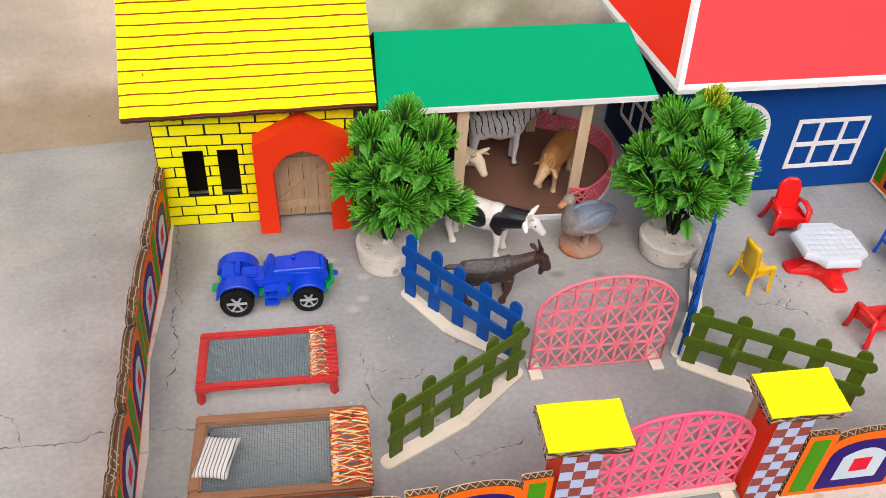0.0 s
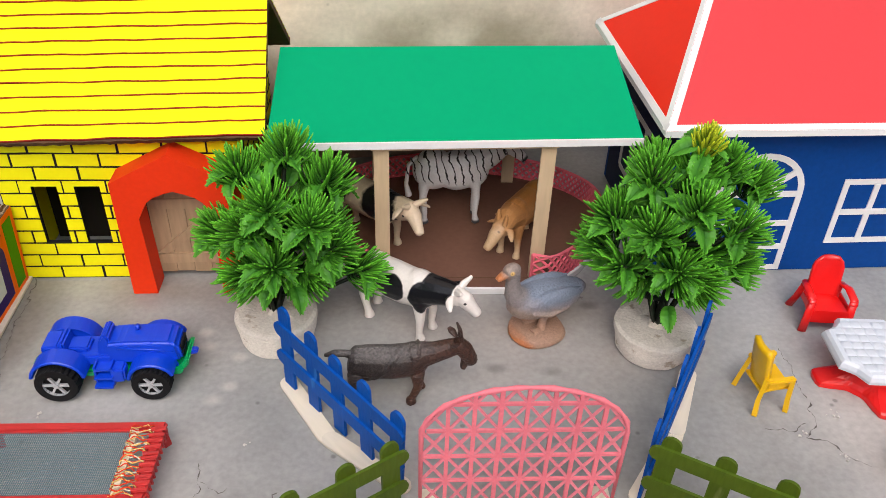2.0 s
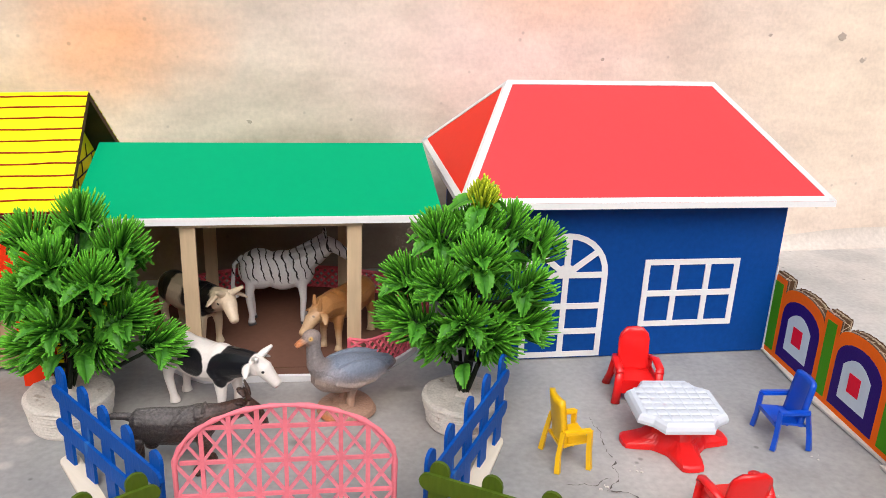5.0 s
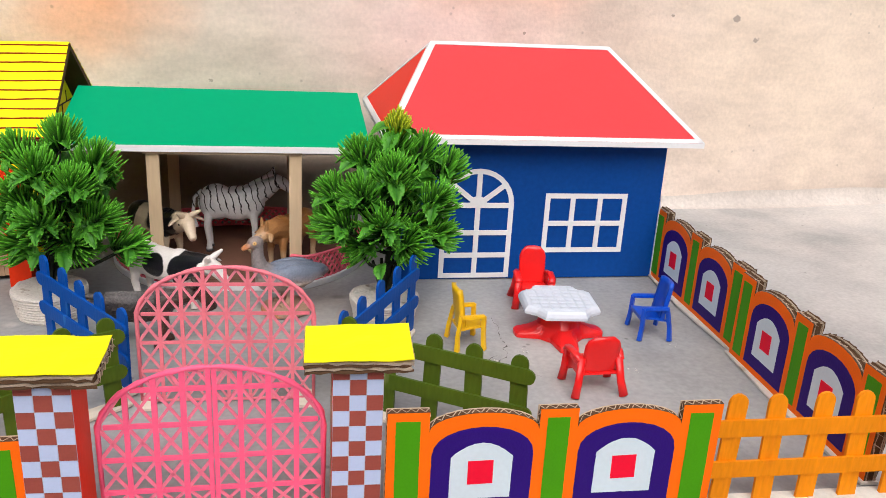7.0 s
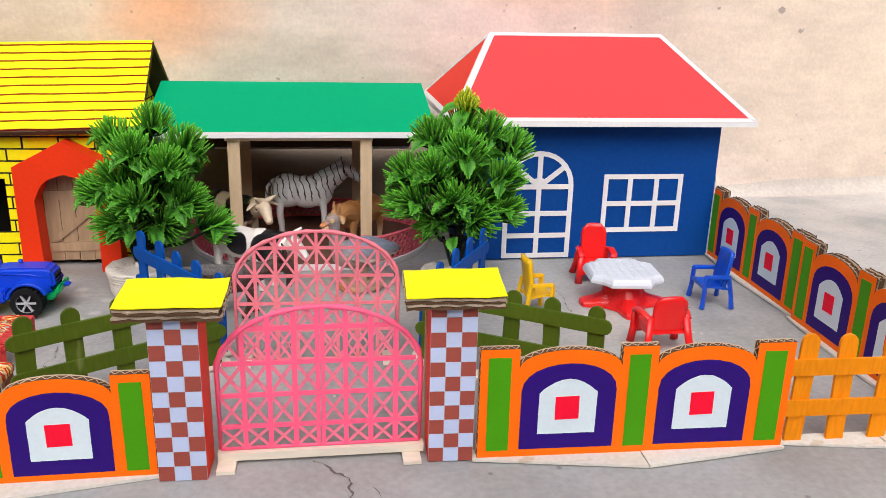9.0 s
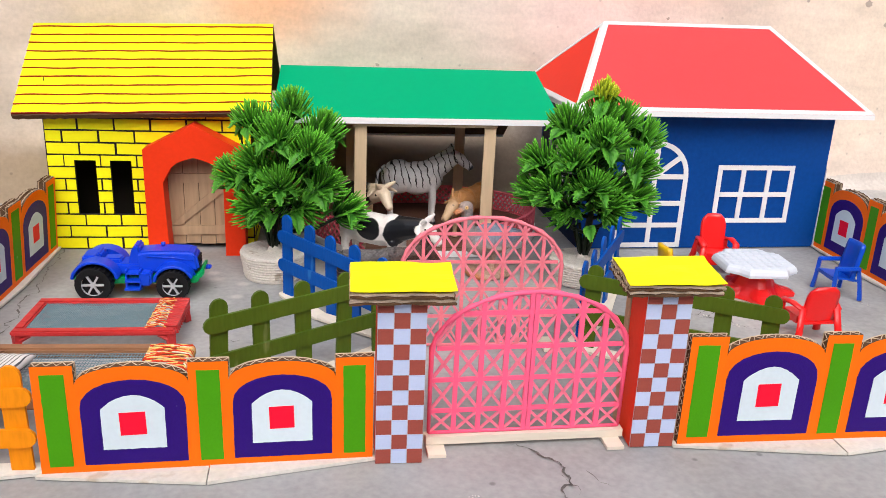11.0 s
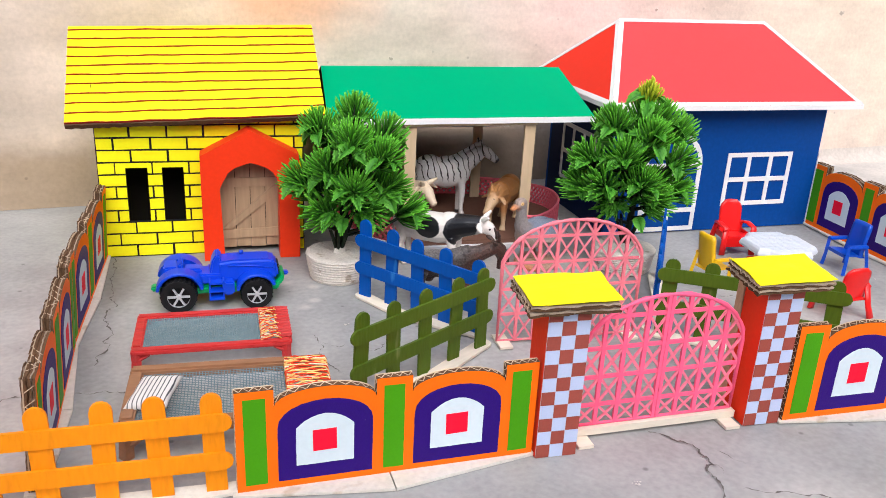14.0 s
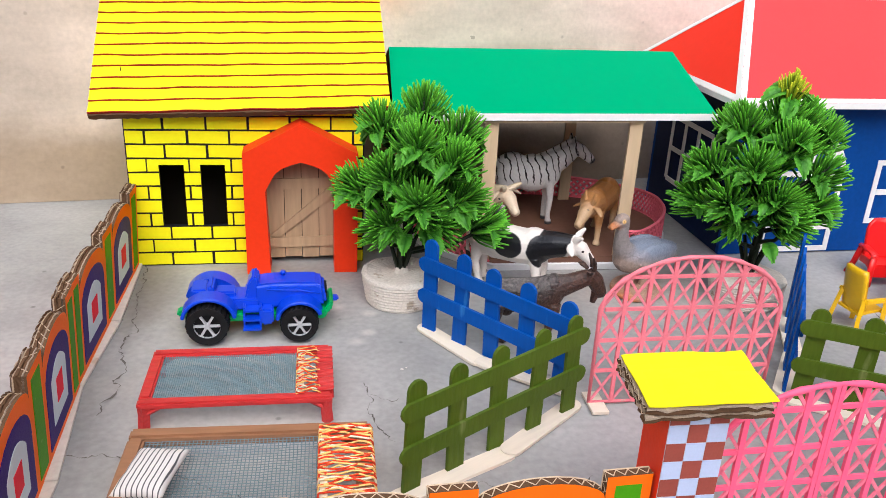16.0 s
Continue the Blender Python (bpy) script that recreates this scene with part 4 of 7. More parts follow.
        prism(bm, [(a + 0.37 * w, 0.355 * H), (a + 0.605 * w, 0.36 * H), (a + 0.60 * w, 0.57 * H), (a + 0.365 * w, 0.565 * H)], -0.0007, -0.0005, lm)
        part("red_square", bm, M_RED, win, "crimson painted square")
    for a, b in ((p[0], p[1]), (p[2], p[3]), (p[4], p[5])):
        bm = bmesh.new()
        w = b - a
        prism(bm, brushed([(a + 0.22 * w, 0.08 * H), (b - 0.2 * w, 0.08 * H), (b - 0.22 * w, 0.925 * H), (a + 0.2 * w, 0.925 * H)], x * 23), -0.0003, 0, lm)
        part("green_strip", bm, M_GREEN, h, "leaf green painted strip")
    # stick feet lie under it on the ground
    base_card(h, L, 0.0135 if abs(rz) < 10 else 0.0055, 0.008, int(abs(x) * 1000 + y * 7000) % 97)
    return h


board("orange painted card boundary board with purple arches beside the gate", 0.0152, 0.2738, 2.9, 0.1495, 0.0545, 0.0, 0.0042, (0.118, 0.442, 0.560, 0.882))
board("orange painted card boundary board with purple arches near the table", 0.3195, 0.2870, 0.9, 0.1625)
board("orange painted card boundary board beside the yellow house wall", -0.0818, 0.4412, 89.8, 0.157, 0.0600, 3.2, 0.0054, (0.085, 0.405, 0.550, 0.870))
board("orange painted card boundary board beside the brown string bed", -0.0725, 0.2912, 93.3, 0.1495, 0.0600, 3.0, 0.0054, (0.10, 0.42, 0.575, 0.895))
board("orange painted card boundary board beside the blue house", 0.5800, 0.6215, -89.0, 0.157, 0.0625, 0.0, 0.0066)
board("orange painted card boundary board beside the blue chair", 0.5795, 0.4635, -89.6, 0.157, 0.0625, 0.0, 0.0066)


# ---- gate pillars ----
def pillar(x, y, rz):
    h = thing("gate_pillar", "square red gate pillar with checked tile front and yellow cap", "gate pillar", x, y, 0, rz, "gate pillars")
    w, d, ht = 0.0226, 0.020, 0.086
    bm = bmesh.new()
    box(bm, 0, w, 0.0, d, 0, ht)
    shaft = part("shaft", bm, M_ARCH, h, "red-orange painted card shaft")
    bm = bmesh.new()
    box(bm, 0.0, w, -0.00022, 0, 0, ht)
    part("tile_backing", bm, M_GROUT, shaft, "pale tile joints")
    rows, cols = 11, 3
    tm = {}
    for mt in (M_TILEB, M_TILEL):
        bm = bmesh.new()
        box(bm, 0.00016, w / cols - 0.00016, -0.0005, -0.0001, 0.00016, ht / rows - 0.00016)
        ob = part("tile", bm, mt, shaft)
        tm[mt.name] = ob.data
        bpy.data.objects.remove(ob)
    for r in range(rows):
        for c in range(cols):
            mt = M_TILEB if (r + c) % 2 == 0 else M_TILEL
            piece("tile", tm[mt.name], shaft, Matrix.Translation((c * w / cols, 0, r * ht / rows)))
    m = pose(w / 2, d / 2, ht + 0.0012, 6.5)
    rnd = random.Random(int(x * 1000))
    for k in range(4):
        z = 0.0015 * k
        bm = bmesh.new()
        q = []
        for (ax, ay), (bx, by) in (((-1, -1), (1, -1)), ((1, -1), (1, 1)), ((1, 1), (-1, 1)), ((-1, 1), (-1, -1))):
            for i in range(14):
                f = i / 14
                q.append((0.0232 * (ax + (bx - ax) * f) + rnd.uniform(-0.0011, 0.0006), 0.0015 + 0.0150 * (ay + (by - ay) * f) + rnd.uniform(-0.0009, 0.0009)))
        mm = m @ pose(0, 0, z, rnd.uniform(-0.6, 0.6), rnd.uniform(-0.8, 0.8)) @ pose(0, 0, 0, 90)
        prism(bm, [(u, v) for u, v in q], -0.0009 - 0.0003 * rnd.random(), 0, mm)
        part("cap_layer", bm, M_CARDTORN if k % 2 else M_CARD, h, "ragged brown card layer")
    for sx in (-1, 1):
        bm = bmesh.new()
        for lay in (0, 1):
            for i in range(13):
                za, zb = (0.0004, 0.0025) if i % 2 else (0.0025, 0.0004)
                za, zb = za + rnd.uniform(-0.0006, 0.0006), zb + rnd.uniform(-0.0006, 0.0006)
                pa = (sx * 0.0240, -0.0160 + 0.029 * i / 13, za + 0.003 * lay)
                pb = (sx * 0.0240, -0.0160 + 0.029 * (i + 1) / 13, zb + 0.003 * lay)
                tube(bm, [m @ Vector(pa), m @ Vector(pb)], 0.00011 + 0.0001 * rnd.random(), 4, False)
        part("flute", bm, M_CARDLIGHT, h, "bare corrugated flutes")
    bm = bmesh.new()
    n = 10
    g = [[bm.verts.new(m @ Vector((-0.0236 + 0.0472 * i / n, -0.0170 + 0.0295 * j / n, 0.0062 + 0.0011 * noise.noise(Vector((i * 0.35, j * 0.35, x * 50))))))
          for j in range(n + 1)] for i in range(n + 1)]
    low = bmesh.ops.extrude_face_region(bm, geom=[bm.faces.new((g[i][j], g[i + 1][j], g[i + 1][j + 1], g[i][j + 1])) for i in range(n) for j in range(n)])
    for v in low["geom"]:
        if isinstance(v, bmesh.types.BMVert):
            v.co.z -= 0.0004
    part("cap", bm, M_YELLOW, h, "bright yellow paper cap")


pillar(0.1656, 0.2785, 0.0)
pillar(0.2948, 0.2880, 0.0)
bare = [ob for ob in bpy.data.objects if ob.name.startswith("gate_pillar")][-1]
bm = bmesh.new()
box(bm, -0.0006, 0.0232, 0.0205, 0.0265, 0, 0.0855)
part("back_strip", bm, M_CARDTAN, bare, "bare tan card back strip")


# ---- lattice gates ----
def gate(label, x, y, rz, w, side, apex, cols, levels, centre, bar_w, foot_z, stuff, thin):
    h = thing("lattice_gate", label, "toy gate", x, y, 0, rz, "pink lattice gates")
    c, hw = w / 2, w / 2
    def roof_at(u):
        s = max(0.0, 1 - ((u - c) / hw) ** 2)
        return side + (apex - side) * math.sqrt(s)
    def inside(p):
        return -1e-6 <= p[0] <= w + 1e-6 and foot_z - 1e-6 <= p[1] <= roof_at(p[0]) + 1e-6
    def clip(a, b):
        ok = [k for k in range(41) if inside((a[0] + (b[0] - a[0]) * k / 40, a[1] + (b[1] - a[1]) * k / 40))]
        if len(ok) < 3:
            return None
        f = lambda k: (a[0] + (b[0] - a[0]) * k / 40, a[1] + (b[1] - a[1]) * k / 40)
        return f(ok[0]), f(ok[-1])
    bm = bmesh.new()
    edge = [(0, foot_z), (0, side)] + [(c - hw * math.cos(math.pi * k / 28), side + (apex - side) * math.sin(math.pi * k / 28)) for k in range(1, 28)] + [(w, side), (w, foot_z)]
    tube(bm, [(u, 0, v) for u, v in edge], [0.0013 + 0.0004 * ((k * 7) % 5 - 2) / 2 for k in range(len(edge))], 6)
    tube(bm, [(0, 0, foot_z), (w, 0, foot_z)], 0.0009, 6)
    part("gate_frame", bm, stuff, h, "", True)
    us = [w * i / cols for i in range(cols + 1)]
    for i, u in enumerate(us[1:-1], 1):
        bm = bmesh.new()
        thick = bar_w * (0.92 + 0.05 * ((i * 5) % 4))
        if centre and i == cols // 2:
            for off in (-0.00125, 0.00125):
                net_bar(bm, (u + off, foot_z), (u + off, roof_at(u)), 0.0021, 0.0020 if off < 0 else 0.0016)
        else:
            net_bar(bm, (u, foot_z), (u, roof_at(u)), thick, 0.0016)
        part("upright_bar", bm, stuff, h)
    zs = [foot_z] + levels
    for z in levels:
        s = clip((0, z), (w, z))
        if s:
            bm = bmesh.new()
            net_bar(bm, s[0], s[1], bar_w * 0.9, 0.0013)
            part("cross_bar", bm, stuff, h)
    zs = zs + [zs[-1] + (zs[-1] - zs[-2])]
    bm = bmesh.new()
    for i in range(cols):
        for k in range(len(zs) - 1):
            for a, b in (((us[i], zs[k]), (us[i + 1], zs[k + 1])), ((us[i + 1], zs[k]), (us[i], zs[k + 1]))):
                s = clip(a, b)
                if s:
                    net_bar(bm, s[0], s[1], 0.0015 + 0.0002 * ((i * 3 + k) % 3 - 1), 0.0009)
    part("lattice", bm, thin, h, "thin crossed pink plastic lattice")
    return h


g1 = gate("pink plastic arched double gate between the tiled pillars", 0.1925, 0.2935, 2.4, 0.0985, 0.0500, 0.0815, 8,
          [0.0193, 0.0362, 0.0532, 0.0712], True, 0.0024, 0.0072, M_PINK, M_PINKTHIN)
bm = bmesh.new()
box(bm, -0.0015, 0.1005, -0.003, 0.0025, 0.002, 0.0062)
part("bottom_bar", bm, M_STICKX, g1, "bare wooden bar")
for u in (0.003, 0.094):
    bm = bmesh.new()
    box(bm, u - 0.0045, u + 0.0045, -0.012, 0.010, 0, 0.0018)
    part("foot", bm, M_STICKX, g1, "flat wooden foot")
g2 = gate("pink plastic arched gate between the blue stick fences", 0.1855, 0.4085, 0.5, 0.0995, 0.0545, 0.0855, 8,
          [0.0210, 0.0390, 0.0570, 0.0750], False, 0.0020, 0.0015, M_PINKPALE, M_LATTICE)
for u in (0.004, 0.095):
    bm = bmesh.new()
    box(bm, u - 0.0045, u + 0.0045, -0.010, 0.010, 0, 0.0016)
    part("foot", bm, M_STICKX, g2, "flat wooden foot")


# ---- stick fences ----
def stick_fence(label, p0, p1, material, posts, tops, rails, bases, over=0.008, post_w=0.0098, lean=0.0):
    p0, p1 = Vector((*p0, 0)), Vector((*p1, 0))
    d = p1 - p0
    L = d.length
    h = thing("stick_fence", label, "toy fence", p0.x, p0.y, 0, math.degrees(math.atan2(d.y, d.x)), "craft stick fences")
    rnd = random.Random(int(p0.x * 997))
    lm = pose(0, 0, 0, lean)
    for i in range(posts):
        u = over + (L - 2 * over) * i / (posts - 1)
        t = tops[0] + (tops[1] - tops[0]) * i / (posts - 1) + rnd.uniform(-0.001, 0.001)
        bm = bmesh.new()
        q = [(-post_w / 2, 0.001)] + [(post_w / 2, 0.001)] + [(post_w / 2 * math.cos(a), t - post_w / 2 + post_w / 2 * math.sin(a)) for a in (math.pi * k / 7 for k in range(8))]
        prism(bm, q, 0, 0.0018, lm @ pose(u, 0, 0, 0, rnd.uniform(-2, 2)))
        part("picket", bm, material, h)
    for z0, z1 in rails:
        bm = bmesh.new()
        a = math.degrees(math.atan2(z1 - z0, L))
        prism(bm, stadium(L, 0.0092), -0.0018, -0.0001, lm @ pose(0, 0, z0, 0, -a))
        part("rail", bm, material, h)
    for nth, (a, b) in enumerate(bases):
        a, b = Vector((*a, 0)), Vector((*b, 0))
        bm = bmesh.new()
        e = b - a
        prism(bm, stadium(e.length, 0.0105), -0.0016, 0, pose(a.x, a.y, 0.0007 * nth, 0.4 * nth, 0.3 * nth, math.degrees(math.atan2(e.y, e.x))) @ pose(0, 0, 0, -90))
        part("base_stick", bm, M_STICKX, h, "pale wooden base stick")
    if not bases:
        base_card(h, L, 0.010, 0.006, 5 + int(p0.x * 40))
    return h


stick_fence("blue painted craft stick fence near the potted tree", (0.104, 0.500), (0.178, 0.417), M_BFENCE, 5, (0.060, 0.055), [(0.045, 0.041), (0.024, 0.021)],
            [((0.0, 0.002), (0.058, -0.008)), ((0.052, -0.008), (0.112, 0.002))])
stick_fence("blue painted craft stick fence beside the yellow chair", (0.299, 0.408), (0.357, 0.508), M_BFENCE, 5, (0.056, 0.060), [(0.041, 0.045), (0.021, 0.024)],
            [((0.0, 0.002), (0.062, -0.004)), ((0.055, -0.004), (0.114, 0.003))])
stick_fence("olive green craft stick fence beside the string beds", (0.077, 0.3405), (0.179, 0.405), M_GFENCE, 5, (0.058, 0.058), [(0.044, 0.046), (0.022, 0.024)],
            [((-0.004, 0.0), (0.066, -0.006)), ((0.06, -0.006), (0.124, 0.004))])
stick_fence("olive green craft stick fence in front of the table", (0.297, 0.407), (0.404, 0.346), M_GFENCE, 5, (0.058, 0.058), [(0.046, 0.046), (0.023, 0.023)],
            [((0.0, 0.0), (0.066, -0.006)), ((0.06, -0.006), (0.12, 0.002))])
stick_fence("amber yellow craft stick fence across the front by the beds", (-0.099, 0.277), (0.014, 0.277), M_YFENCE, 5, (0.054, 0.054), [(0.0385, 0.0395), (0.0180, 0.0190)], [])
stick_fence("amber yellow craft stick fence across the front by the table", (0.4785, 0.294), (0.600, 0.296), M_YFENCE, 5, (0.063, 0.063), [(0.045, 0.045), (0.0215, 0.0215)], [], 0.0125)


# ---- potted trees ----
def leaf_material(name, deep, tip):
    m = bpy.data.materials.new(name)
    m.use_nodes = True
    n, l = m.node_tree.nodes, m.node_tree.links
    b = n["Principled BSDF"]
    b.inputs["Roughness"].default_value, b.inputs["Specular IOR Level"].default_value = 0.45, 0.22
    at = n.new("ShaderNodeAttribute")
    at.attribute_name = "along"
    nz = n.new("ShaderNodeTexNoise")
    nz.inputs["Scale"].default_value = 60
    tc = n.new("ShaderNodeTexCoord")
    l.new(tc.outputs["Object"], nz.inputs["Vector"])
    ad = n.new("ShaderNodeMath")
    ad.operation = 'MULTIPLY_ADD'
    l.new(nz.outputs["Fac"], ad.inputs[0])
    ad.inputs[1].default_value = 0.7
    ad.inputs[2].default_value = -0.35
    a2 = n.new("ShaderNodeMath")
    a2.operation = 'ADD'
    l.new(at.outputs["Fac"], a2.inputs[0])
    l.new(ad.outputs[0], a2.inputs[1])
    mx = n.new("ShaderNodeMix")
    mx.data_type = 'RGBA'
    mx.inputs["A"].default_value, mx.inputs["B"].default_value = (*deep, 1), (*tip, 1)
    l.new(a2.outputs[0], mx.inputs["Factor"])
    l.new(mx.outputs["Result"], b.inputs["Base Color"])
    return m


# Near-black roots put the shade between needles into the colour; tips stay lighter green.
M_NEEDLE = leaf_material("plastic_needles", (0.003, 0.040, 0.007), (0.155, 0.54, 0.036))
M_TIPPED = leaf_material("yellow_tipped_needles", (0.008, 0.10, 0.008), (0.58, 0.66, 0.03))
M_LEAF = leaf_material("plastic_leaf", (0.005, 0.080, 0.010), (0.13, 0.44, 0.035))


def with_along(name, verts, faces, along, material, parent, label="", kind=""):
    me = bpy.data.meshes.new(name)
    me.from_pydata(verts, [], faces)
    at = me.attributes.new("along", 'FLOAT', 'POINT')
    at.data.foreach_set("value", along)
    me.materials.append(material)
    ob = new(name, me)
    ob.parent = parent
    if label:
        ob["label"] = label
    return ob


def tuft(parent, c, d, r, n, seed, material, spread=1.0, tall=1.0):
    """A bottle-brush tuft: thin blunt plastic needles in whorls along a short axis d, each curving up towards its tip."""
    rnd = random.Random(seed)
    d = Vector(d).normalized()
    q = d.to_track_quat('Z', 'Y')
    verts, faces, along = [], [], []
    c = Vector(c)
    rows = 9
    for row in range(rows):
        f = row / (rows - 1)
        cnt = int(n / rows * (1.25 - 0.75 * f))
        for i in range(cnt):
            ph = 2 * math.pi * (i + 0.5 * (row % 2)) / cnt + rnd.uniform(-0.10, 0.10)
            lean = radians((84 - 74 * f ** 1.15) * spread + rnd.uniform(-8, 8))
            out = q @ Vector((math.cos(ph), math.sin(ph), 0))
            root = c + d * (r * (-0.55 + 0.80 * f * tall)) + out * 0.0009 * (1 - f)
            ln = r * (0.90 - 0.34 * f) * rnd.uniform(0.88, 1.08)
            dirn = (out * math.sin(lean) + d * math.cos(lean)).normalized()
            side = d.cross(out).normalized()
            bend = ln * 0.80 * max(0.0, math.sin(lean)) ** 1.4
            tone = rnd.uniform(-0.10, 0.10)
            prev = None
            for k in range(6):
                u = (0, 0.25, 0.5, 0.75, 0.94, 1.0)[k]
                p = root + dirn * ln * u + d * u * u * bend
                way = (dirn * ln + d * 2 * u * bend).normalized()
                up = side.cross(way).normalized()
                w = (0.00055, 0.00074, 0.00082, 0.00078, 0.00062, 0.00026)[k]
                base = len(verts)
                for sx, sy in ((1, 0), (0, 0.85), (-1, 0), (0, -0.85)):
                    verts.append(p + side * w * sx + up * w * sy)
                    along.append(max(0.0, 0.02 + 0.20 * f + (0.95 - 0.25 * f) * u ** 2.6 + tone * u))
                if prev is not None:
                    for j in range(4):
                        faces.append((prev + j, prev + (j + 1) % 4, base + (j + 1) % 4, base + j))
                prev = base
            faces.append((prev, prev + 1, prev + 2, prev + 3))
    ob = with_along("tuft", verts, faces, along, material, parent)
    ob.data.polygons.foreach_set("use_smooth", [True] * len(ob.data.polygons))
    return ob


def leaf_mesh():
    """A broad saw-toothed leaf along x, folded on its midrib, with ribs running out to the teeth."""
    verts, faces, along = [], [], []
    n = 10
    L, W = 0.0175, 0.0047
    rib, mid, edge = [], ([], []), ([], [])
    for i in range(n + 1):
        u = i / n
        x = L * u
        z = 0.0035 * math.sin(u * 2.4) - 0.0055 * u * u
        w = W * (0.25 + 0.75 * math.sin(math.pi * min(1.0, 0.10 + 0.80 * u)) ** 0.7) * (1 - 0.85 * max(0.0, u - 0.72) / 0.28)
        rib.append(len(verts)); verts.append((x, 0, z)); along.append(0.25)
        for s in (0, 1):
            sg = 1 if s == 0 else -1
            mid[s].append(len(verts)); verts.append((x + 0.0006, sg * w * 0.5, z + w * 0.22 + (0.00025 if i % 2 else -0.0001))); along.append(0.50)
            edge[s].append(len(verts)); verts.append((x + 0.0010, sg * w, z + w * 0.26)); along.append(0.70)
    for i in range(n):
        for s in (0, 1):
            for p, q in ((rib, mid[s]), (mid[s], edge[s])):
                f = (p[i], p[i + 1], q[i + 1], q[i])
                faces.append(f if s == 0 else f[::-1])
            e = edge[s]
            a, b = Vector(verts[e[i]]), Vector(verts[e[i + 1]])
            p = a.lerp(b, 0.95) + Vector((0.0007, (1 if s == 0 else -1) * 0.0007, 0.0001))
            k = len(verts)
            verts.append(tuple(p)); along.append(1.0)
            faces.append((e[i], e[i + 1], k) if s == 0 else (e[i + 1], e[i], k))
    me = bpy.data.meshes.new("leaf")
    me.from_pydata(verts, [], faces)
    at = me.attributes.new("along", 'FLOAT', 'POINT')
    at.data.foreach_set("value", along)
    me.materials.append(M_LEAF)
    return me


LEAF = leaf_mesh()


def potted_tree(label, x, y, r, hpot, tufts, heart, seed, top_tip):
    h = thing("potted_tree", label, "plastic tree", x, y, 0, 0, "potted plastic trees")
    rnd = random.Random(seed)
    bm = bmesh.new()
    prof = [(r * 0.86, 0.0)]
    for k in range(9):
        z = hpot * (k + 0.3) / 9.5
        prof += [(r * (0.88 + 0.12 * k / 8) - 0.0006, z), (r * (0.88 + 0.12 * k / 8) + 0.0004, z + hpot * 0.05)]
    prof += [(r, hpot), (r * 0.9, hpot + 0.0008), (r * 0.5, hpot - 0.0005), (r * 0.2, hpot + 0.0006), (r * 0.12, hpot + 0.005)]
    lathe(bm, prof, 48, lambda a, i: 0.0007 * noise.noise(Vector((math.cos(a) * 2.5, math.sin(a) * 2.5, i * 0.35 + seed))))
    for v in bm.verts:
        if v.co.z > hpot * 0.9:
            v.co.z += 0.0012 * noise.noise(Vector((v.co.x * 160, v.co.y * 160, seed)))
    part("pot", bm, M_POT, h, "rough ringed cement pot")
    org = Vector((x, y, 0))
    hub = Vector((0, 0, hpot + 0.004))
    bm = bmesh.new()
    top = Vector(tufts[0]) - org
    crown = [hub, hub.lerp(top, 0.3) + Vector((0.002, 0, 0)), hub.lerp(top, 0.6), top]
    tube(bm, crown, [0.0032, 0.0026, 0.002, 0.001], 7)
    for t in tufts[1:]:
        p = Vector(t) - org
        a = hub.lerp(top, max(0.08, min(0.7, (p.z - 0.045) / 0.12)))
        tube(bm, [a, a.lerp(p, 0.5) + Vector((0, 0, -0.006)), p], [0.0018, 0.0014, 0.0011], 5)
    for k in range(7):
        a = k * 0.9
        q = hub + Vector((0.010 * math.cos(a), 0.010 * math.sin(a), 0.022))
        tube(bm, [hub + Vector((0.002 * math.cos(a), 0.002 * math.sin(a), -0.002)), q], [0.0016, 0.0012], 5)
    part("trunk", bm, M_BARK, h, "dark green plastic stems", True)
    hc = Vector(heart) - org
    for i, t in enumerate(tufts):
        p = Vector(t) - org
        d = (p - hc)
        d = d.normalized() + Vector((0, -0.12, 0.78))
        d.normalize()
        small = i == 0 and top_tip
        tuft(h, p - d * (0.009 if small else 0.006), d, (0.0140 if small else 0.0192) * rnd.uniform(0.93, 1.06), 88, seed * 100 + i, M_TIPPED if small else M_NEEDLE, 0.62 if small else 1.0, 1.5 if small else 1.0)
        az = math.atan2(d.y, d.x)
        for k in range(6):
            a = az + (-2.0, -1.2, -0.4, 0.4, 1.2, 2.0)[k] + rnd.uniform(-0.35, 0.35) if i else k * 1.05
            sc = rnd.uniform(0.85, 1.15)
            m = Matrix.Translation(p - d * rnd.uniform(0.007, 0.013)) @ pose(0, 0, 0, rnd.uniform(-35, 35), rnd.uniform(-25, 35), math.degrees(a)) @ Matrix.Diagonal((sc, sc, sc, 1))
            piece("leaf", LEAF, h, m)
    for k in range(30):
        a, e, rr = rnd.uniform(0, 6.283), rnd.uniform(-0.4, 1.2), rnd.uniform(0.010, 0.026)
        c = hc + Vector((rr * math.cos(a) * math.cos(e), rr * math.sin(a) * math.cos(e), 0.012 + 1.3 * rr * math.sin(e)))
        m = Matrix.Translation(c) @ pose(0, 0, 0, rnd.uniform(-60, 60), -math.degrees(e) * 0.6, math.degrees(a))
        piece("leaf", LEAF, h, m)
    for k in range(11):
        a = k * 0.571 + rnd.uniform(-0.2, 0.2)
        rr = rnd.uniform(0.010, 0.026)
        s = rnd.uniform(0.8, 1.05)
        m = Matrix.Translation((hc.x * 0.8 + rr * math.cos(a), hc.y * 0.5 + rr * math.sin(a), hpot + rnd.uniform(0.030, 0.042))) @ pose(0, 0, 0, rnd.uniform(-30, 30), rnd.uniform(-5, 32), math.degrees(a)) @ Matrix.Diagonal((s, s, s, 1))
        piece("leaf", LEAF, h, m)
    return h


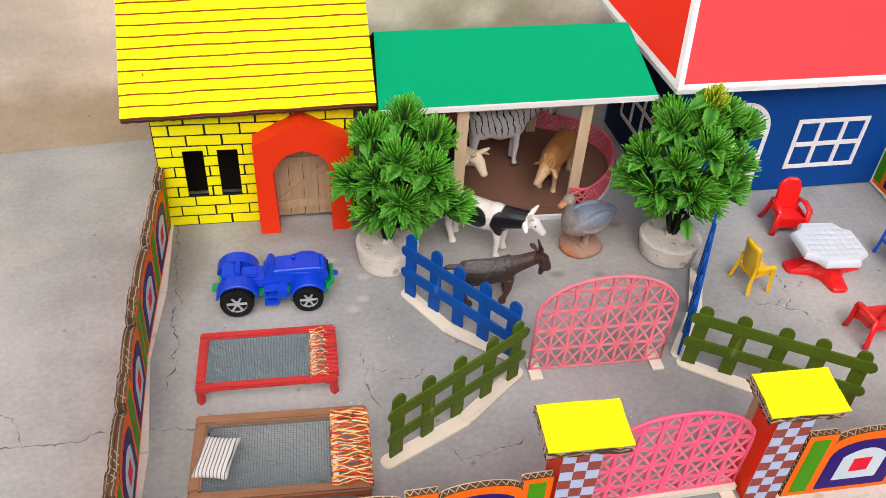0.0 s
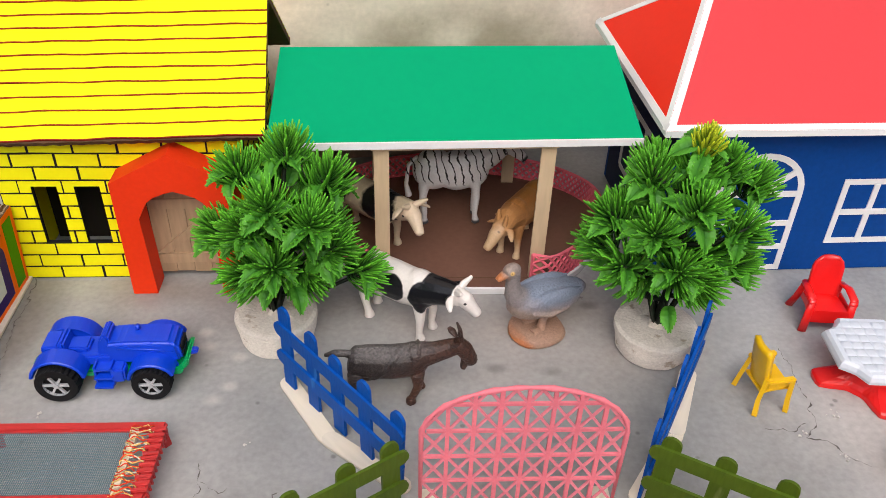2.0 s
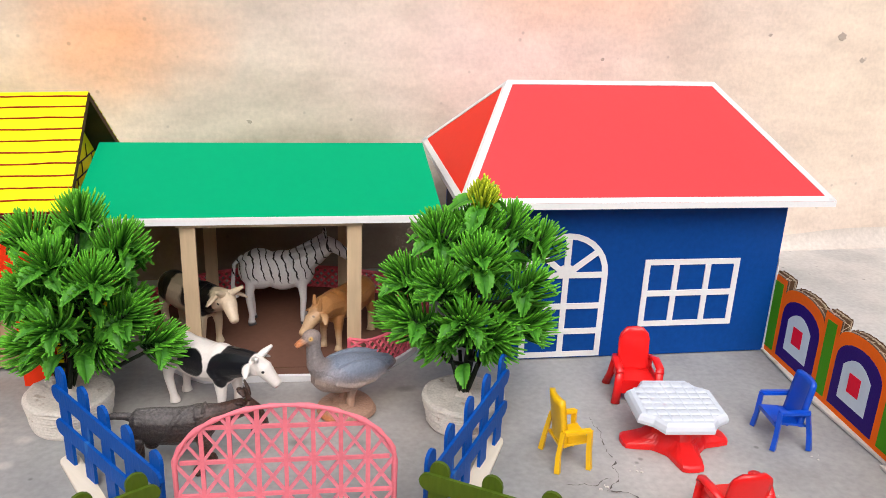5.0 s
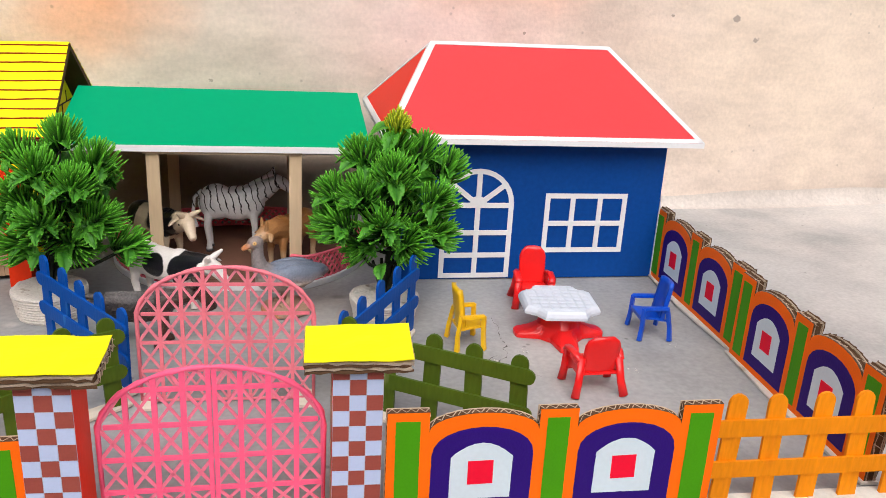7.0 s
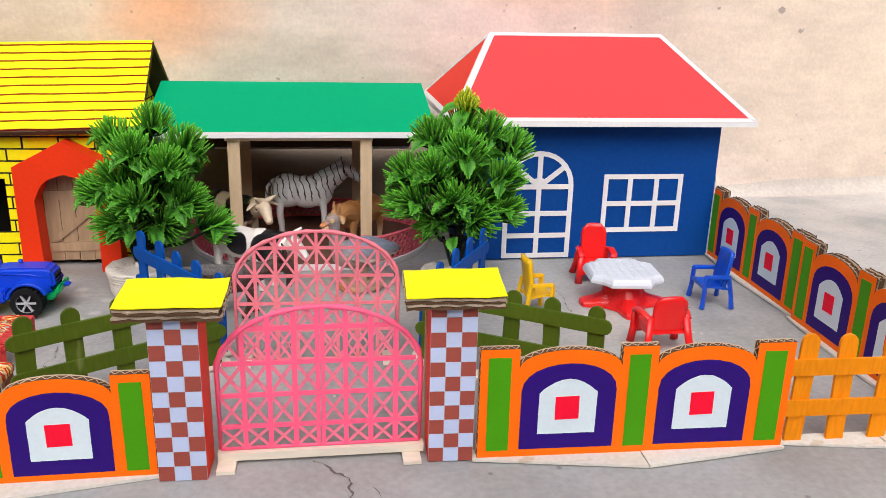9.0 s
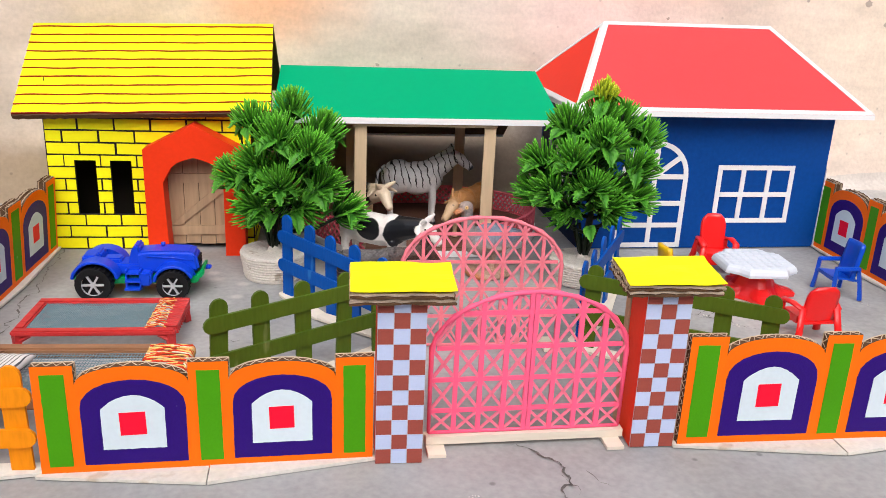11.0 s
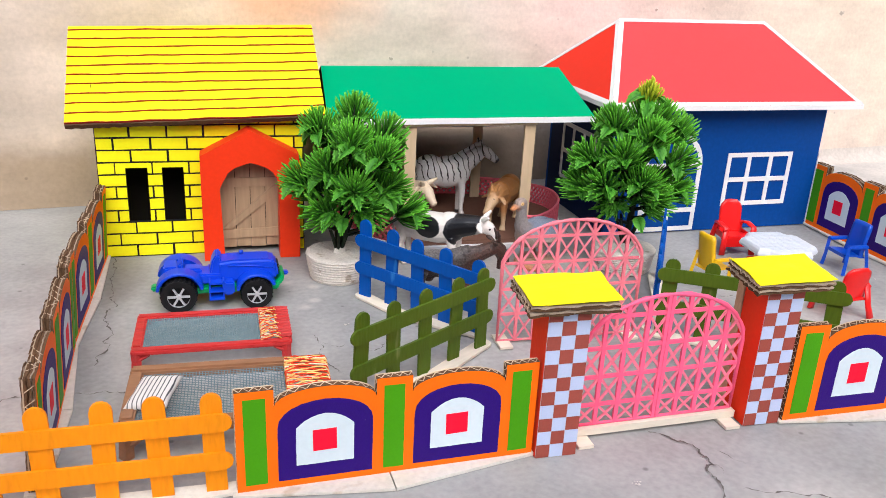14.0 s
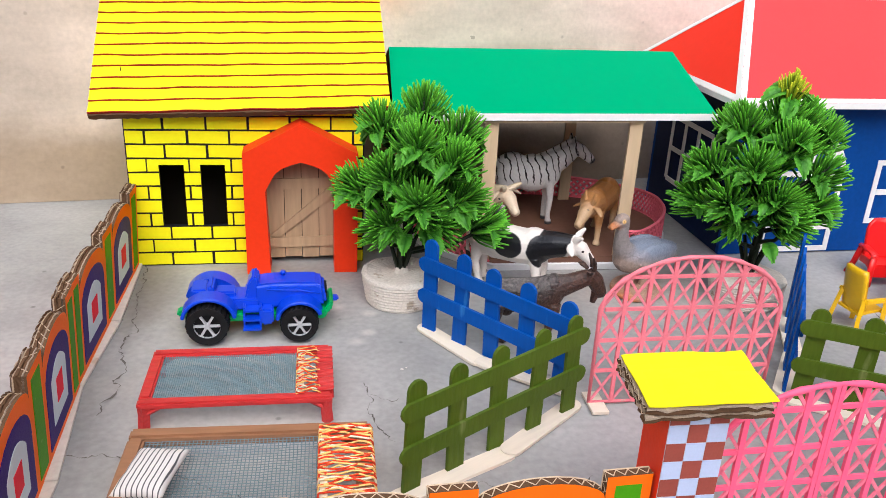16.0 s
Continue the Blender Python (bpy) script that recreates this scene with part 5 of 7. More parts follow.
potted_tree("green plastic tree in a ringed cement pot by the porch", 0.0965, 0.5405, 0.0255, 0.020,
            [(0.110, 0.556, 0.133), (0.080, 0.548, 0.124), (0.135, 0.549, 0.117), (0.062, 0.546, 0.082), (0.157, 0.542, 0.053), (0.127, 0.514, 0.107), (0.139, 0.532, 0.077),
             (0.102, 0.515, 0.118), (0.103, 0.507, 0.080), (0.083, 0.527, 0.096), (0.078, 0.526, 0.059), (0.094, 0.578, 0.108), (0.126, 0.580, 0.098), (0.074, 0.574, 0.068),
             (0.132, 0.577, 0.066), (0.100, 0.582, 0.072), (0.108, 0.545, 0.088), (0.098, 0.540, 0.064), (0.122, 0.530, 0.056)], (0.106, 0.548, 0.070), 3, False)
potted_tree("yellow-tipped green plastic tree in a cement pot by the blue house", 0.3355, 0.5305, 0.0258, 0.018,
            [(0.341, 0.532, 0.152), (0.314, 0.537, 0.129), (0.293, 0.539, 0.099), (0.291, 0.548, 0.072), (0.383, 0.548, 0.117), (0.374, 0.523, 0.098), (0.379, 0.525, 0.071),
             (0.338, 0.509, 0.122), (0.313, 0.508, 0.106), (0.298, 0.511, 0.080), (0.330, 0.499, 0.083), (0.326, 0.570, 0.120), (0.358, 0.570, 0.112), (0.310, 0.572, 0.084),
             (0.356, 0.574, 0.082), (0.362, 0.545, 0.130), (0.340, 0.536, 0.106), (0.334, 0.534, 0.080), (0.352, 0.512, 0.064), (0.312, 0.524, 0.060), (0.362, 0.530, 0.076), (0.340, 0.534, 0.137)], (0.337, 0.540, 0.075), 7, True)


# ---- tractor ----
def build_tractor():
    h = thing("toy_tractor", "blue plastic toy tractor with green chassis and black tyres", "toy tractor", 0.0024, 0.5060, 0, 1.5)
    def rounded(name, pts, y0, y1, material, w=0.0012, label=""):
        bm = bmesh.new()
        prism(bm, pts, y0, y1, ID)
        bevel(bm, w, 2)
        return part(name, bm, material, h, label, False)
    rounded("chassis", [(-0.040, 0.010), (0.046, 0.010), (0.048, 0.015), (-0.040, 0.015)], -0.0125, 0.0125, M_CHASSIS, 0.001, "green plastic chassis")
    rounded("tow_hook", [(-0.046, 0.010), (-0.040, 0.010), (-0.039, 0.0135), (-0.046, 0.0135)], -0.004, 0.004, M_CHASSIS, 0.001, "green tow hook")
    rounded("bumper", [(0.043, 0.011), (0.0500, 0.014), (0.0515, 0.021), (0.0495, 0.021), (0.046, 0.016)], -0.0105, 0.0105, M_CHASSIS, 0.001, "green front bumper")
    rounded("front_hitch", [(0.0495, 0.0165), (0.0550, 0.0170), (0.0550, 0.0195), (0.0495, 0.0200)], -0.0025, 0.0025, M_TRACTOR, 0.0008)
    for s in (-1, 1):
        rounded("gear_box", [(0.0065, 0.0095), (0.0140, 0.0105), (0.0140, 0.0200), (0.0065, 0.0205)], min(s * 0.009, s * 0.0180), max(s * 0.009, s * 0.0180), M_TRACTOR)
    bm = bmesh.new()
    sec = [(0.002, 0.0335), (0.012, 0.035), (0.030, 0.035), (0.042, 0.0345), (0.0455, 0.032), (0.0475, 0.018), (0.002, 0.016)]
    prism(bm, sec, -0.0095, 0.0095, ID)
    bevel(bm, 0.0022, 3)
    hood = part("hood", bm, M_TRACTOR, h, "", False)
    for s in (-1, 1):
        bm = bmesh.new()
        tube(bm, [(0.010, s * 0.0096, 0.031), (0.030, s * 0.0098, 0.030), (0.043, s * 0.0092, 0.027)], 0.0007, 6)
        part("hood_rib", bm, M_TRACTOR, hood, "", True)
        bm = bmesh.new()
        for k in range(4):
            box(bm, 0.0458, 0.0474, -0.006, 0.006, 0.0195 + 0.0026 * k, 0.0207 + 0.0026 * k)
        if s > 0:
            part("grille", bm, M_TYRE, hood, "dark grille slots")
        else:
            bm.free()
    bm = bmesh.new()
    tube(bm, [(0.020, 0.003, 0.036), (0.020, 0.003, 0.0385)], 0.0017, 8)
    part("filler_cap", bm, M_TRACTOR, hood, "", True)
    rounded("cab_floor", [(-0.034, 0.016), (0.006, 0.016), (0.006, 0.024), (-0.034, 0.024)], -0.0095, 0.0095, M_TRACTOR)
    rounded("dashboard", [(-0.004, 0.022), (0.0060, 0.022), (0.0050, 0.0385), (0.0015, 0.0400), (-0.0015, 0.0350)], -0.0075, 0.0075, M_TRACTOR)
    seat = rounded("seat", [(-0.022, 0.022), (-0.009, 0.022), (-0.009, 0.0275), (-0.022, 0.028)], -0.0055, 0.0055, M_TRACTOR)
    rounded("seat_back", [(-0.026, 0.024), (-0.021, 0.024), (-0.0225, 0.0335), (-0.026, 0.0335)], -0.0078, 0.0078, M_TRACTOR)
    rounded("rear_box", [(-0.037, 0.020), (-0.026, 0.020), (-0.026, 0.031), (-0.036, 0.031)], -0.008, 0.008, M_TRACTOR)
    for s in (-1, 1):
        for nm, cx, cz, ra, yo, yi, a0, a1 in (("rear_fender", -0.025, 0.0140, 0.0170, 0.0205, 0.0085, 8, 172), ("front_fender", 0.030, 0.0118, 0.0150, 0.0205, 0.0085, 20, 172)):
            bm = bmesh.new()
            seg = 12
            o = [(cx + ra * math.cos(radians(a0 + (a1 - a0) * k / seg)), cz + ra * math.sin(radians(a0 + (a1 - a0) * k / seg))) for k in range(seg + 1)]
            i = [(cx + (ra - 0.0024) * math.cos(radians(a1 - (a1 - a0) * k / seg)), cz + (ra - 0.0024) * math.sin(radians(a1 - (a1 - a0) * k / seg))) for k in range(seg + 1)]
            prism(bm, o + i, s * yi, s * yo, ID)
            bevel(bm, 0.0006, 1)
            part(nm, bm, M_TRACTOR, h, "", False)
            bm = bmesh.new()
            pts = [(cx + ra * math.cos(radians(a)), cz + ra * math.sin(radians(a))) for a in range(15, 171, 15)]
            prism(bm, pts + [(cx - ra * 0.9, cz + 0.002), (cx + ra * 0.9, cz + 0.002)], s * yi, s * (yi + 0.0016), ID)
            part("fender_plate", bm, M_TRACTOR, h)
        bm = bmesh.new()
        for k in range(3):
            box(bm, -0.0045, 0.0065, s * 0.0095, s * (0.0165 + 0.002 * (2 - k)), 0.008 + 0.005 * k, 0.0094 + 0.005 * k)
        for xx in (-0.0045, 0.0053):
            box(bm, xx, xx + 0.0012, s * 0.0095, s * 0.0165, 0.007, 0.0215)
        part("step", bm, M_TRACTOR, h, "moulded side steps")
    def wheel(cx, s, r, w):
        m = pose(cx, s * (0.0228 - w / 2), r, 90)
        e = new("wheel")
        e.parent = h
        e.matrix_basis = m
        bm = bmesh.new()
        k = 44
        prof = [(r * 0.60, -w / 2), (r * 0.93, -w / 2), (r, -w / 3), (r, w / 3), (r * 0.93, w / 2), (r * 0.60, w / 2)]
        rings = []
        for i in range(k):
            a = 2 * math.pi * i / k
            g = 0.90 if i % 2 else 1.0
            rings.append([bm.verts.new((q * (g if q > r * 0.95 else 1) * math.cos(a), q * (g if q > r * 0.95 else 1) * math.sin(a), z)) for q, z in prof])
        for i in range(k):
            for j in range(6):
                bm.faces.new((rings[i][j], rings[(i + 1) % k][j], rings[(i + 1) % k][(j + 1) % 6], rings[i][(j + 1) % 6]))
        part("tyre", bm, M_TYRE, e, "black knobbed tyre")
        for f in (-1, 1):
            bm = bmesh.new()
            ro, ri = r * 0.68, r * 0.60
            z0, z1 = f * (w / 2 - 0.0022), f * (w / 2 - 0.0004)
            for a0 in range(24):
                a, b = 2 * math.pi * a0 / 24, 2 * math.pi * (a0 + 1) / 24
                q = [(ro * math.cos(a), ro * math.sin(a)), (ro * math.cos(b), ro * math.sin(b)), (ri * math.cos(b), ri * math.sin(b)), (ri * math.cos(a), ri * math.sin(a))]
                lo, hi = [bm.verts.new((*p, z0)) for p in q], [bm.verts.new((*p, z1)) for p in q]
                bm.faces.new(hi)
                bm.faces.new((lo[2], lo[3], hi[3], hi[2]))
            for sp in range(6):
                mm = pose(0, 0, 0, 0, 0, 60 * sp)
                box(bm, r * 0.1, r * 0.62, -r * 0.05, r * 0.05, min(z0, z1), max(z0, z1) - 0.0003, mm)
            bmesh.ops.create_cone(bm, cap_ends=True, segments=12, radius1=r * 0.15, radius2=r * 0.12, depth=0.0026, matrix=Matrix.Translation((0, 0, (z0 + z1) / 2)))
            part("rim", bm, M_RIM, e, "silver six-spoke rim")
        bm = bmesh.new()
        bmesh.ops.create_cone(bm, cap_ends=True, segments=20, radius1=r * 0.64, radius2=r * 0.64, depth=w * 0.5)
        part("hub", bm, M_TYRE, e, "dark hub behind the spokes")
    for s in (-1, 1):
        wheel(-0.0238, s, 0.0126, 0.0115)
        wheel(0.0288, s, 0.0114, 0.0105)
    for ob in list(h.children_recursive):
        if ob.type == 'MESH' and ob.name.split(".")[0] not in ("tyre", "rim", "hub"):
            for v in ob.data.vertices:
                v.co.x = v.co.x * 0.945 + 0.0006
                if v.co.z > 0.018:
                    v.co.z = 0.018 + (v.co.z - 0.018) * 0.86


build_tractor()


# ---- string beds ----
def rope_wrap(bm, x0, x1, y0, y1, z, n, seed, amp, rad):
    rnd = random.Random(seed)
    for i in range(n):
        y = y0 + (y1 - y0) * (i + 0.5) / n
        pts = []
        ph = rnd.uniform(0, 6)
        for k in range(9):
            u = k / 8
            pts.append((x0 + (x1 - x0) * u, y + amp * math.sin(u * 7 + ph) + rnd.uniform(-1, 1) * amp * 0.4, z + 0.0006 * math.sin(u * math.pi) + rnd.uniform(0, 0.0008)))
        pts = [(x0 - 0.0005, y, z - 0.003)] + pts + [(x1 + 0.0012, y, z - 0.0015), (x1 + 0.0012, y, z - 0.0045)]
        tube(bm, pts, rad * rnd.uniform(0.8, 1.2), 5)


def string_bed(label, cx, cy, rz, L, W, H, rail, frame_mat, leg_r, cell, weave, seed, rope, strands, wrapped, deep=0.85):
    h = thing("string_bed", label, "toy bed", cx, cy, 0, rz, "toy string beds")
    x0, x1, y0, y1 = -L / 2, L / 2, -W / 2, W / 2
    t = rail * deep
    for a in ((x0, x1, y0, y0 + rail), (x0, x1, y1 - rail, y1), (x0, x0 + rail, y0 + rail, y1 - rail), (x1 - rail, x1, y0 + rail, y1 - rail)):
        bm = bmesh.new()
        box(bm, a[0], a[1], a[2], a[3], H - t, H)
        bevel(bm, rail * 0.16, 2)
        part("side_rail", bm, frame_mat, h)
    for sx in (-1, 1):
        for sy in (-1, 1):
            px, py = sx * (L / 2 - leg_r), sy * (W / 2 - leg_r)
            bm = bmesh.new()
            tube(bm, [(px, py, H - t * 0.6), (px, py, H * 0.45), (px + sx * 0.0006, py, 0.0)], [leg_r * 1.1, leg_r, leg_r * 1.05], 4, True)
            tube(bm, [(px - sx * leg_r * 2.6, py, H - t * 1.05), (px - sx * leg_r * 0.6, py, H - t * 1.9)], [leg_r * 0.5, leg_r * 0.6], 4)
            part("leg", bm, frame_mat, h)
    nx0, nx1, ny0, ny1 = x0 + rail * 0.8, x1 - weave - rail * 0.2, y0 + rail * 0.8, y1 - rail * 0.8
    bm = bmesh.new()
    rnd = random.Random(seed)
    zc = H - t * 0.45
    kx, ky = int((nx1 - nx0) / cell), int((ny1 - ny0) / cell)
    sag = lambda x, y: zc - 0.0012 * math.sin(math.pi * (x - nx0) / (nx1 - nx0)) * math.sin(math.pi * (y - ny0) / (ny1 - ny0)) + 0.0003 * noise.noise(Vector((x * 150, y * 150, seed)))
    for i in range(kx + 1):
        x = nx0 + (nx1 - nx0) * i / kx
        tube(bm, [(x + 0.0002 * noise.noise(Vector((x * 300, k, 0))), ny0 + (ny1 - ny0) * k / 8, sag(x, ny0 + (ny1 - ny0) * k / 8)) for k in range(9)], 0.00021, 4, False)
    for j in range(ky + 1):
        y = ny0 + (ny1 - ny0) * j / ky
        tube(bm, [(nx0 + (nx1 - nx0) * k / 12, y, sag(nx0 + (nx1 - nx0) * k / 12, y)) for k in range(13)], 0.00021, 4, False)
    part("net", bm, M_NET, h, "grey-green woven net")["kind"] = "stuff"
    if wrapped:
        for i in range(11):
            y = y0 + rail * 0.8 + (W - rail * 1.6) * (i + 0.5) / 11
            xa, xb, za, zb = x1 - rail - 0.0003, x1 + 0.0005, H - t - 0.0003, H + 0.0006
            bm = bmesh.new()
            j = rnd.uniform(-0.0006, 0.0006)
            tube(bm, [(xa, y, za), (xa, y + j, zb), (xb, y + j + 0.0006, zb), (xb, y + 0.0006, za), (xa, y, za)], 0.00135, 6)
            part("rail_wrap", bm, M_BEDRED, h)
    bm = bmesh.new()
    box(bm, x1 - weave - 0.0016, x1 - weave + 0.0016, y0 + rail * 0.8, y1 - rail * 0.8, H - t * 0.7, H - 0.0004)
    part("cross_bar", bm, M_CREAM, h, "bare wooden cross bar")
    for mt, n, nm in zip((M_ROPERED, M_ROPEGOLD, M_CREAM), strands, ("red_rope", "gold_rope", "cream_rope")):
        bm = bmesh.new()
        rope_wrap(bm, x1 - weave - 0.0020, x1 - (rail if wrapped else 0.0004), y0 + rail * 0.5, y1 - rail * 0.5, H + 0.0003, n, seed + n + len(nm), W * 0.02, rope)
        part(nm, bm, mt, h, nm.replace("_rope", "") + " twisted rope lashing", True)
    return h


string_bed("red wooden string bed with net and rope lashing", 0.0025, 0.4268, 0.4, 0.0935, 0.0535, 0.0158, 0.0062, M_BEDRED, 0.0028, 0.00105, 0.0155, 5, 0.00036, (16, 12, 5), True, 0.58)
string_bed("brown wooden string bed with net and rope lashing", 0.0125, 0.3420, -0.8, 0.1070, 0.0645, 0.0200, 0.0075, M_BEDBROWN, 0.0036, 0.0017, 0.021, 9, 0.00046, (24, 20, 8), False)


def striped_cloth():
    m = bpy.data.materials.new("striped_cloth")
    m.use_nodes = True
    n, l = m.node_tree.nodes, m.node_tree.links
    b = n["Principled BSDF"]
    b.inputs["Roughness"].default_value = 0.85
    tc = n.new("ShaderNodeTexCoord")
    sx = n.new("ShaderNodeSeparateXYZ")
    l.new(tc.outputs["Object"], sx.inputs[0])
    nz = n.new("ShaderNodeTexNoise")
    nz.inputs["Scale"].default_value = 120
    l.new(tc.outputs["Object"], nz.inputs["Vector"])
    a = n.new("ShaderNodeMath"); a.operation = 'MULTIPLY_ADD'
    l.new(nz.outputs["Fac"], a.inputs[0]); a.inputs[1].default_value = 0.0006
    l.new(sx.outputs["X"], a.inputs[2])
    s = n.new("ShaderNodeMath"); s.operation = 'MULTIPLY'
    l.new(a.outputs[0], s.inputs[0]); s.inputs[1].default_value = 2 * math.pi / 0.0023
    c = n.new("ShaderNodeMath"); c.operation = 'SINE'
    l.new(s.outputs[0], c.inputs[0])
    r = n.new("ShaderNodeMapRange")
    r.inputs["From Min"].default_value, r.inputs["From Max"].default_value = 0.62, 0.82
    l.new(c.outputs[0], r.inputs["Value"])
    mx = n.new("ShaderNodeMix"); mx.data_type = 'RGBA'
    mx.inputs["A"].default_value, mx.inputs["B"].default_value = (0.62, 0.61, 0.585, 1), (0.07, 0.07, 0.075, 1)
    l.new(r.outputs[0], mx.inputs["Factor"])
    l.new(mx.outputs["Result"], b.inputs["Base Color"])
    return m


def build_pillow():
    bm = bmesh.new()
    n = 16
    for s in (1, -1):
        g = {}
        for i in range(n + 1):
            for j in range(n + 1):
                u, v = i / n * 2 - 1, j / n * 2 - 1
                puff = max(0.0, (1 - u ** 4) * (1 - v ** 4)) ** 0.5
                pinch = 1 - 0.10 * (1 - v * v) * abs(u) ** 3
                pinch2 = 1 - 0.10 * (1 - u * u) * abs(v) ** 3
                z = s * 0.0036 * puff + 0.0004 * noise.noise(Vector((u * 3, v * 3, s)))
                g[i, j] = bm.verts.new((0.0115 * u * pinch, 0.0155 * v * pinch2, 0.0037 + z))
        for i in range(n):
            for j in range(n):
                bm.faces.new((g[i, j], g[i + 1, j], g[i + 1, j + 1], g[i, j + 1]))
    bmesh.ops.remove_doubles(bm, verts=bm.verts, dist=0.0003)
    ob = part("pillow", bm, striped_cloth(), None, "", True)
    ob.matrix_basis = pose(-0.0255, 0.3400, 0.0178, 3, -6, -14)
    tagged(ob, "small white cloth pillow with black stripes on the brown bed", "pillow")


build_pillow()


# ---- table and chairs ----
def build_table():
    h = thing("toy_table", "white plastic toy table top on a splayed red base", "toy table", 0.4605, 0.4990, 0, -3)
    s, c = 0.0268, 0.0125
    out = []
    for q in range(4):
        m = pose(0, 0, 0, 0, 0, 90 * q)
        for p in ((s, -s + c), (s, s - c)):
            out.append((m @ Vector((*p, 0)))[:2])
        for k in range(1, 4):
            a = radians(-90 - 90 * k / 4)
            p = Vector((s - 0.0015, s - 0.0015, 0)) + Vector((0.0088 * math.cos(radians(-90) - math.pi / 2 * k / 4), 0.0088 * math.sin(radians(-90) - math.pi / 2 * k / 4), 0))
            out.append((m @ p)[:2])
    bm = bmesh.new()
    rings = []
    for z, f in ((0.0225, 1.02), (0.0245, 1.03), (0.027, 0.99), (0.0285, 0.93)):
        rings.append([bm.verts.new((x * f, y * f, z)) for x, y in out])
    n = len(out)
    for a, b in zip(rings, rings[1:]):
        for i in range(n):
            bm.faces.new((a[i], a[(i + 1) % n], b[(i + 1) % n], b[i]))
    bm.faces.new(rings[-1])
    bm.faces.new(rings[0][::-1])
    top = part("tabletop", bm, M_TABLE, h, "white quilted plastic top", False)
    bm = bmesh.new()
    for i in range(7):
        for j in range(7):
            x, y = (i - 3) * 0.0064, (j - 3) * 0.0064
            if abs(x) + abs(y) < 0.0335:
                lo = [bm.verts.new((x + u * 0.0030, y + v * 0.0030, 0.0284)) for u, v in ((-1, -1), (1, -1), (1, 1), (-1, 1))]
                mid = [bm.verts.new((x + u * 0.0026, y + v * 0.0026, 0.0290)) for u, v in ((-1, -1), (1, -1), (1, 1), (-1, 1))]
                hi = [bm.verts.new((x + u * 0.0014, y + v * 0.0014, 0.0292)) for u, v in ((-1, -1), (1, -1), (1, 1), (-1, 1))]
                for p, q in ((lo, mid), (mid, hi)):
                    for k in range(4):
                        bm.faces.new((p[k], p[(k + 1) % 4], q[(k + 1) % 4], q[k]))
                bm.faces.new(hi)
    part("quilting", bm, M_TABLE, top, "rows of raised pads", True)["kind"] = "stuff"
    bm = bmesh.new()
    rings = []
    k = 64
    # broad flat feet with hollow sides, rising to a square neck
    for z, tip, val in ((0.0, 0.0335, 0.0185), (0.0026, 0.0335, 0.0182), (0.0036, 0.0322, 0.0178), (0.0062, 0.0232, 0.0162), (0.0095, 0.0168, 0.0146), (0.0150, 0.0140, 0.0128), (0.0228, 0.0122, 0.0116)):
        row = []
        for i in range(k):
            a = 2 * math.pi * i / k
            w = min(1.0, 1.35 * ((1 + math.cos(4 * a)) / 2) ** 2.2)
            rad = val + (tip - val) * w
            row.append(bm.verts.new((rad * math.cos(a), rad * math.sin(a), z)))
        rings.append(row)
    for a, b in zip(rings, rings[1:]):
        for i in range(k):
            bm.faces.new((a[i], a[(i + 1) % k], b[(i + 1) % k], b[i]))
    bm.faces.new(rings[-1])
    bm.faces.new(rings[0][::-1])
    b = part("base", bm, M_CHAIRRED, h, "red plastic four-footed base", False)
    b.matrix_basis = pose(0.002, 0.001, 0, 0, 0, 3)


build_table()


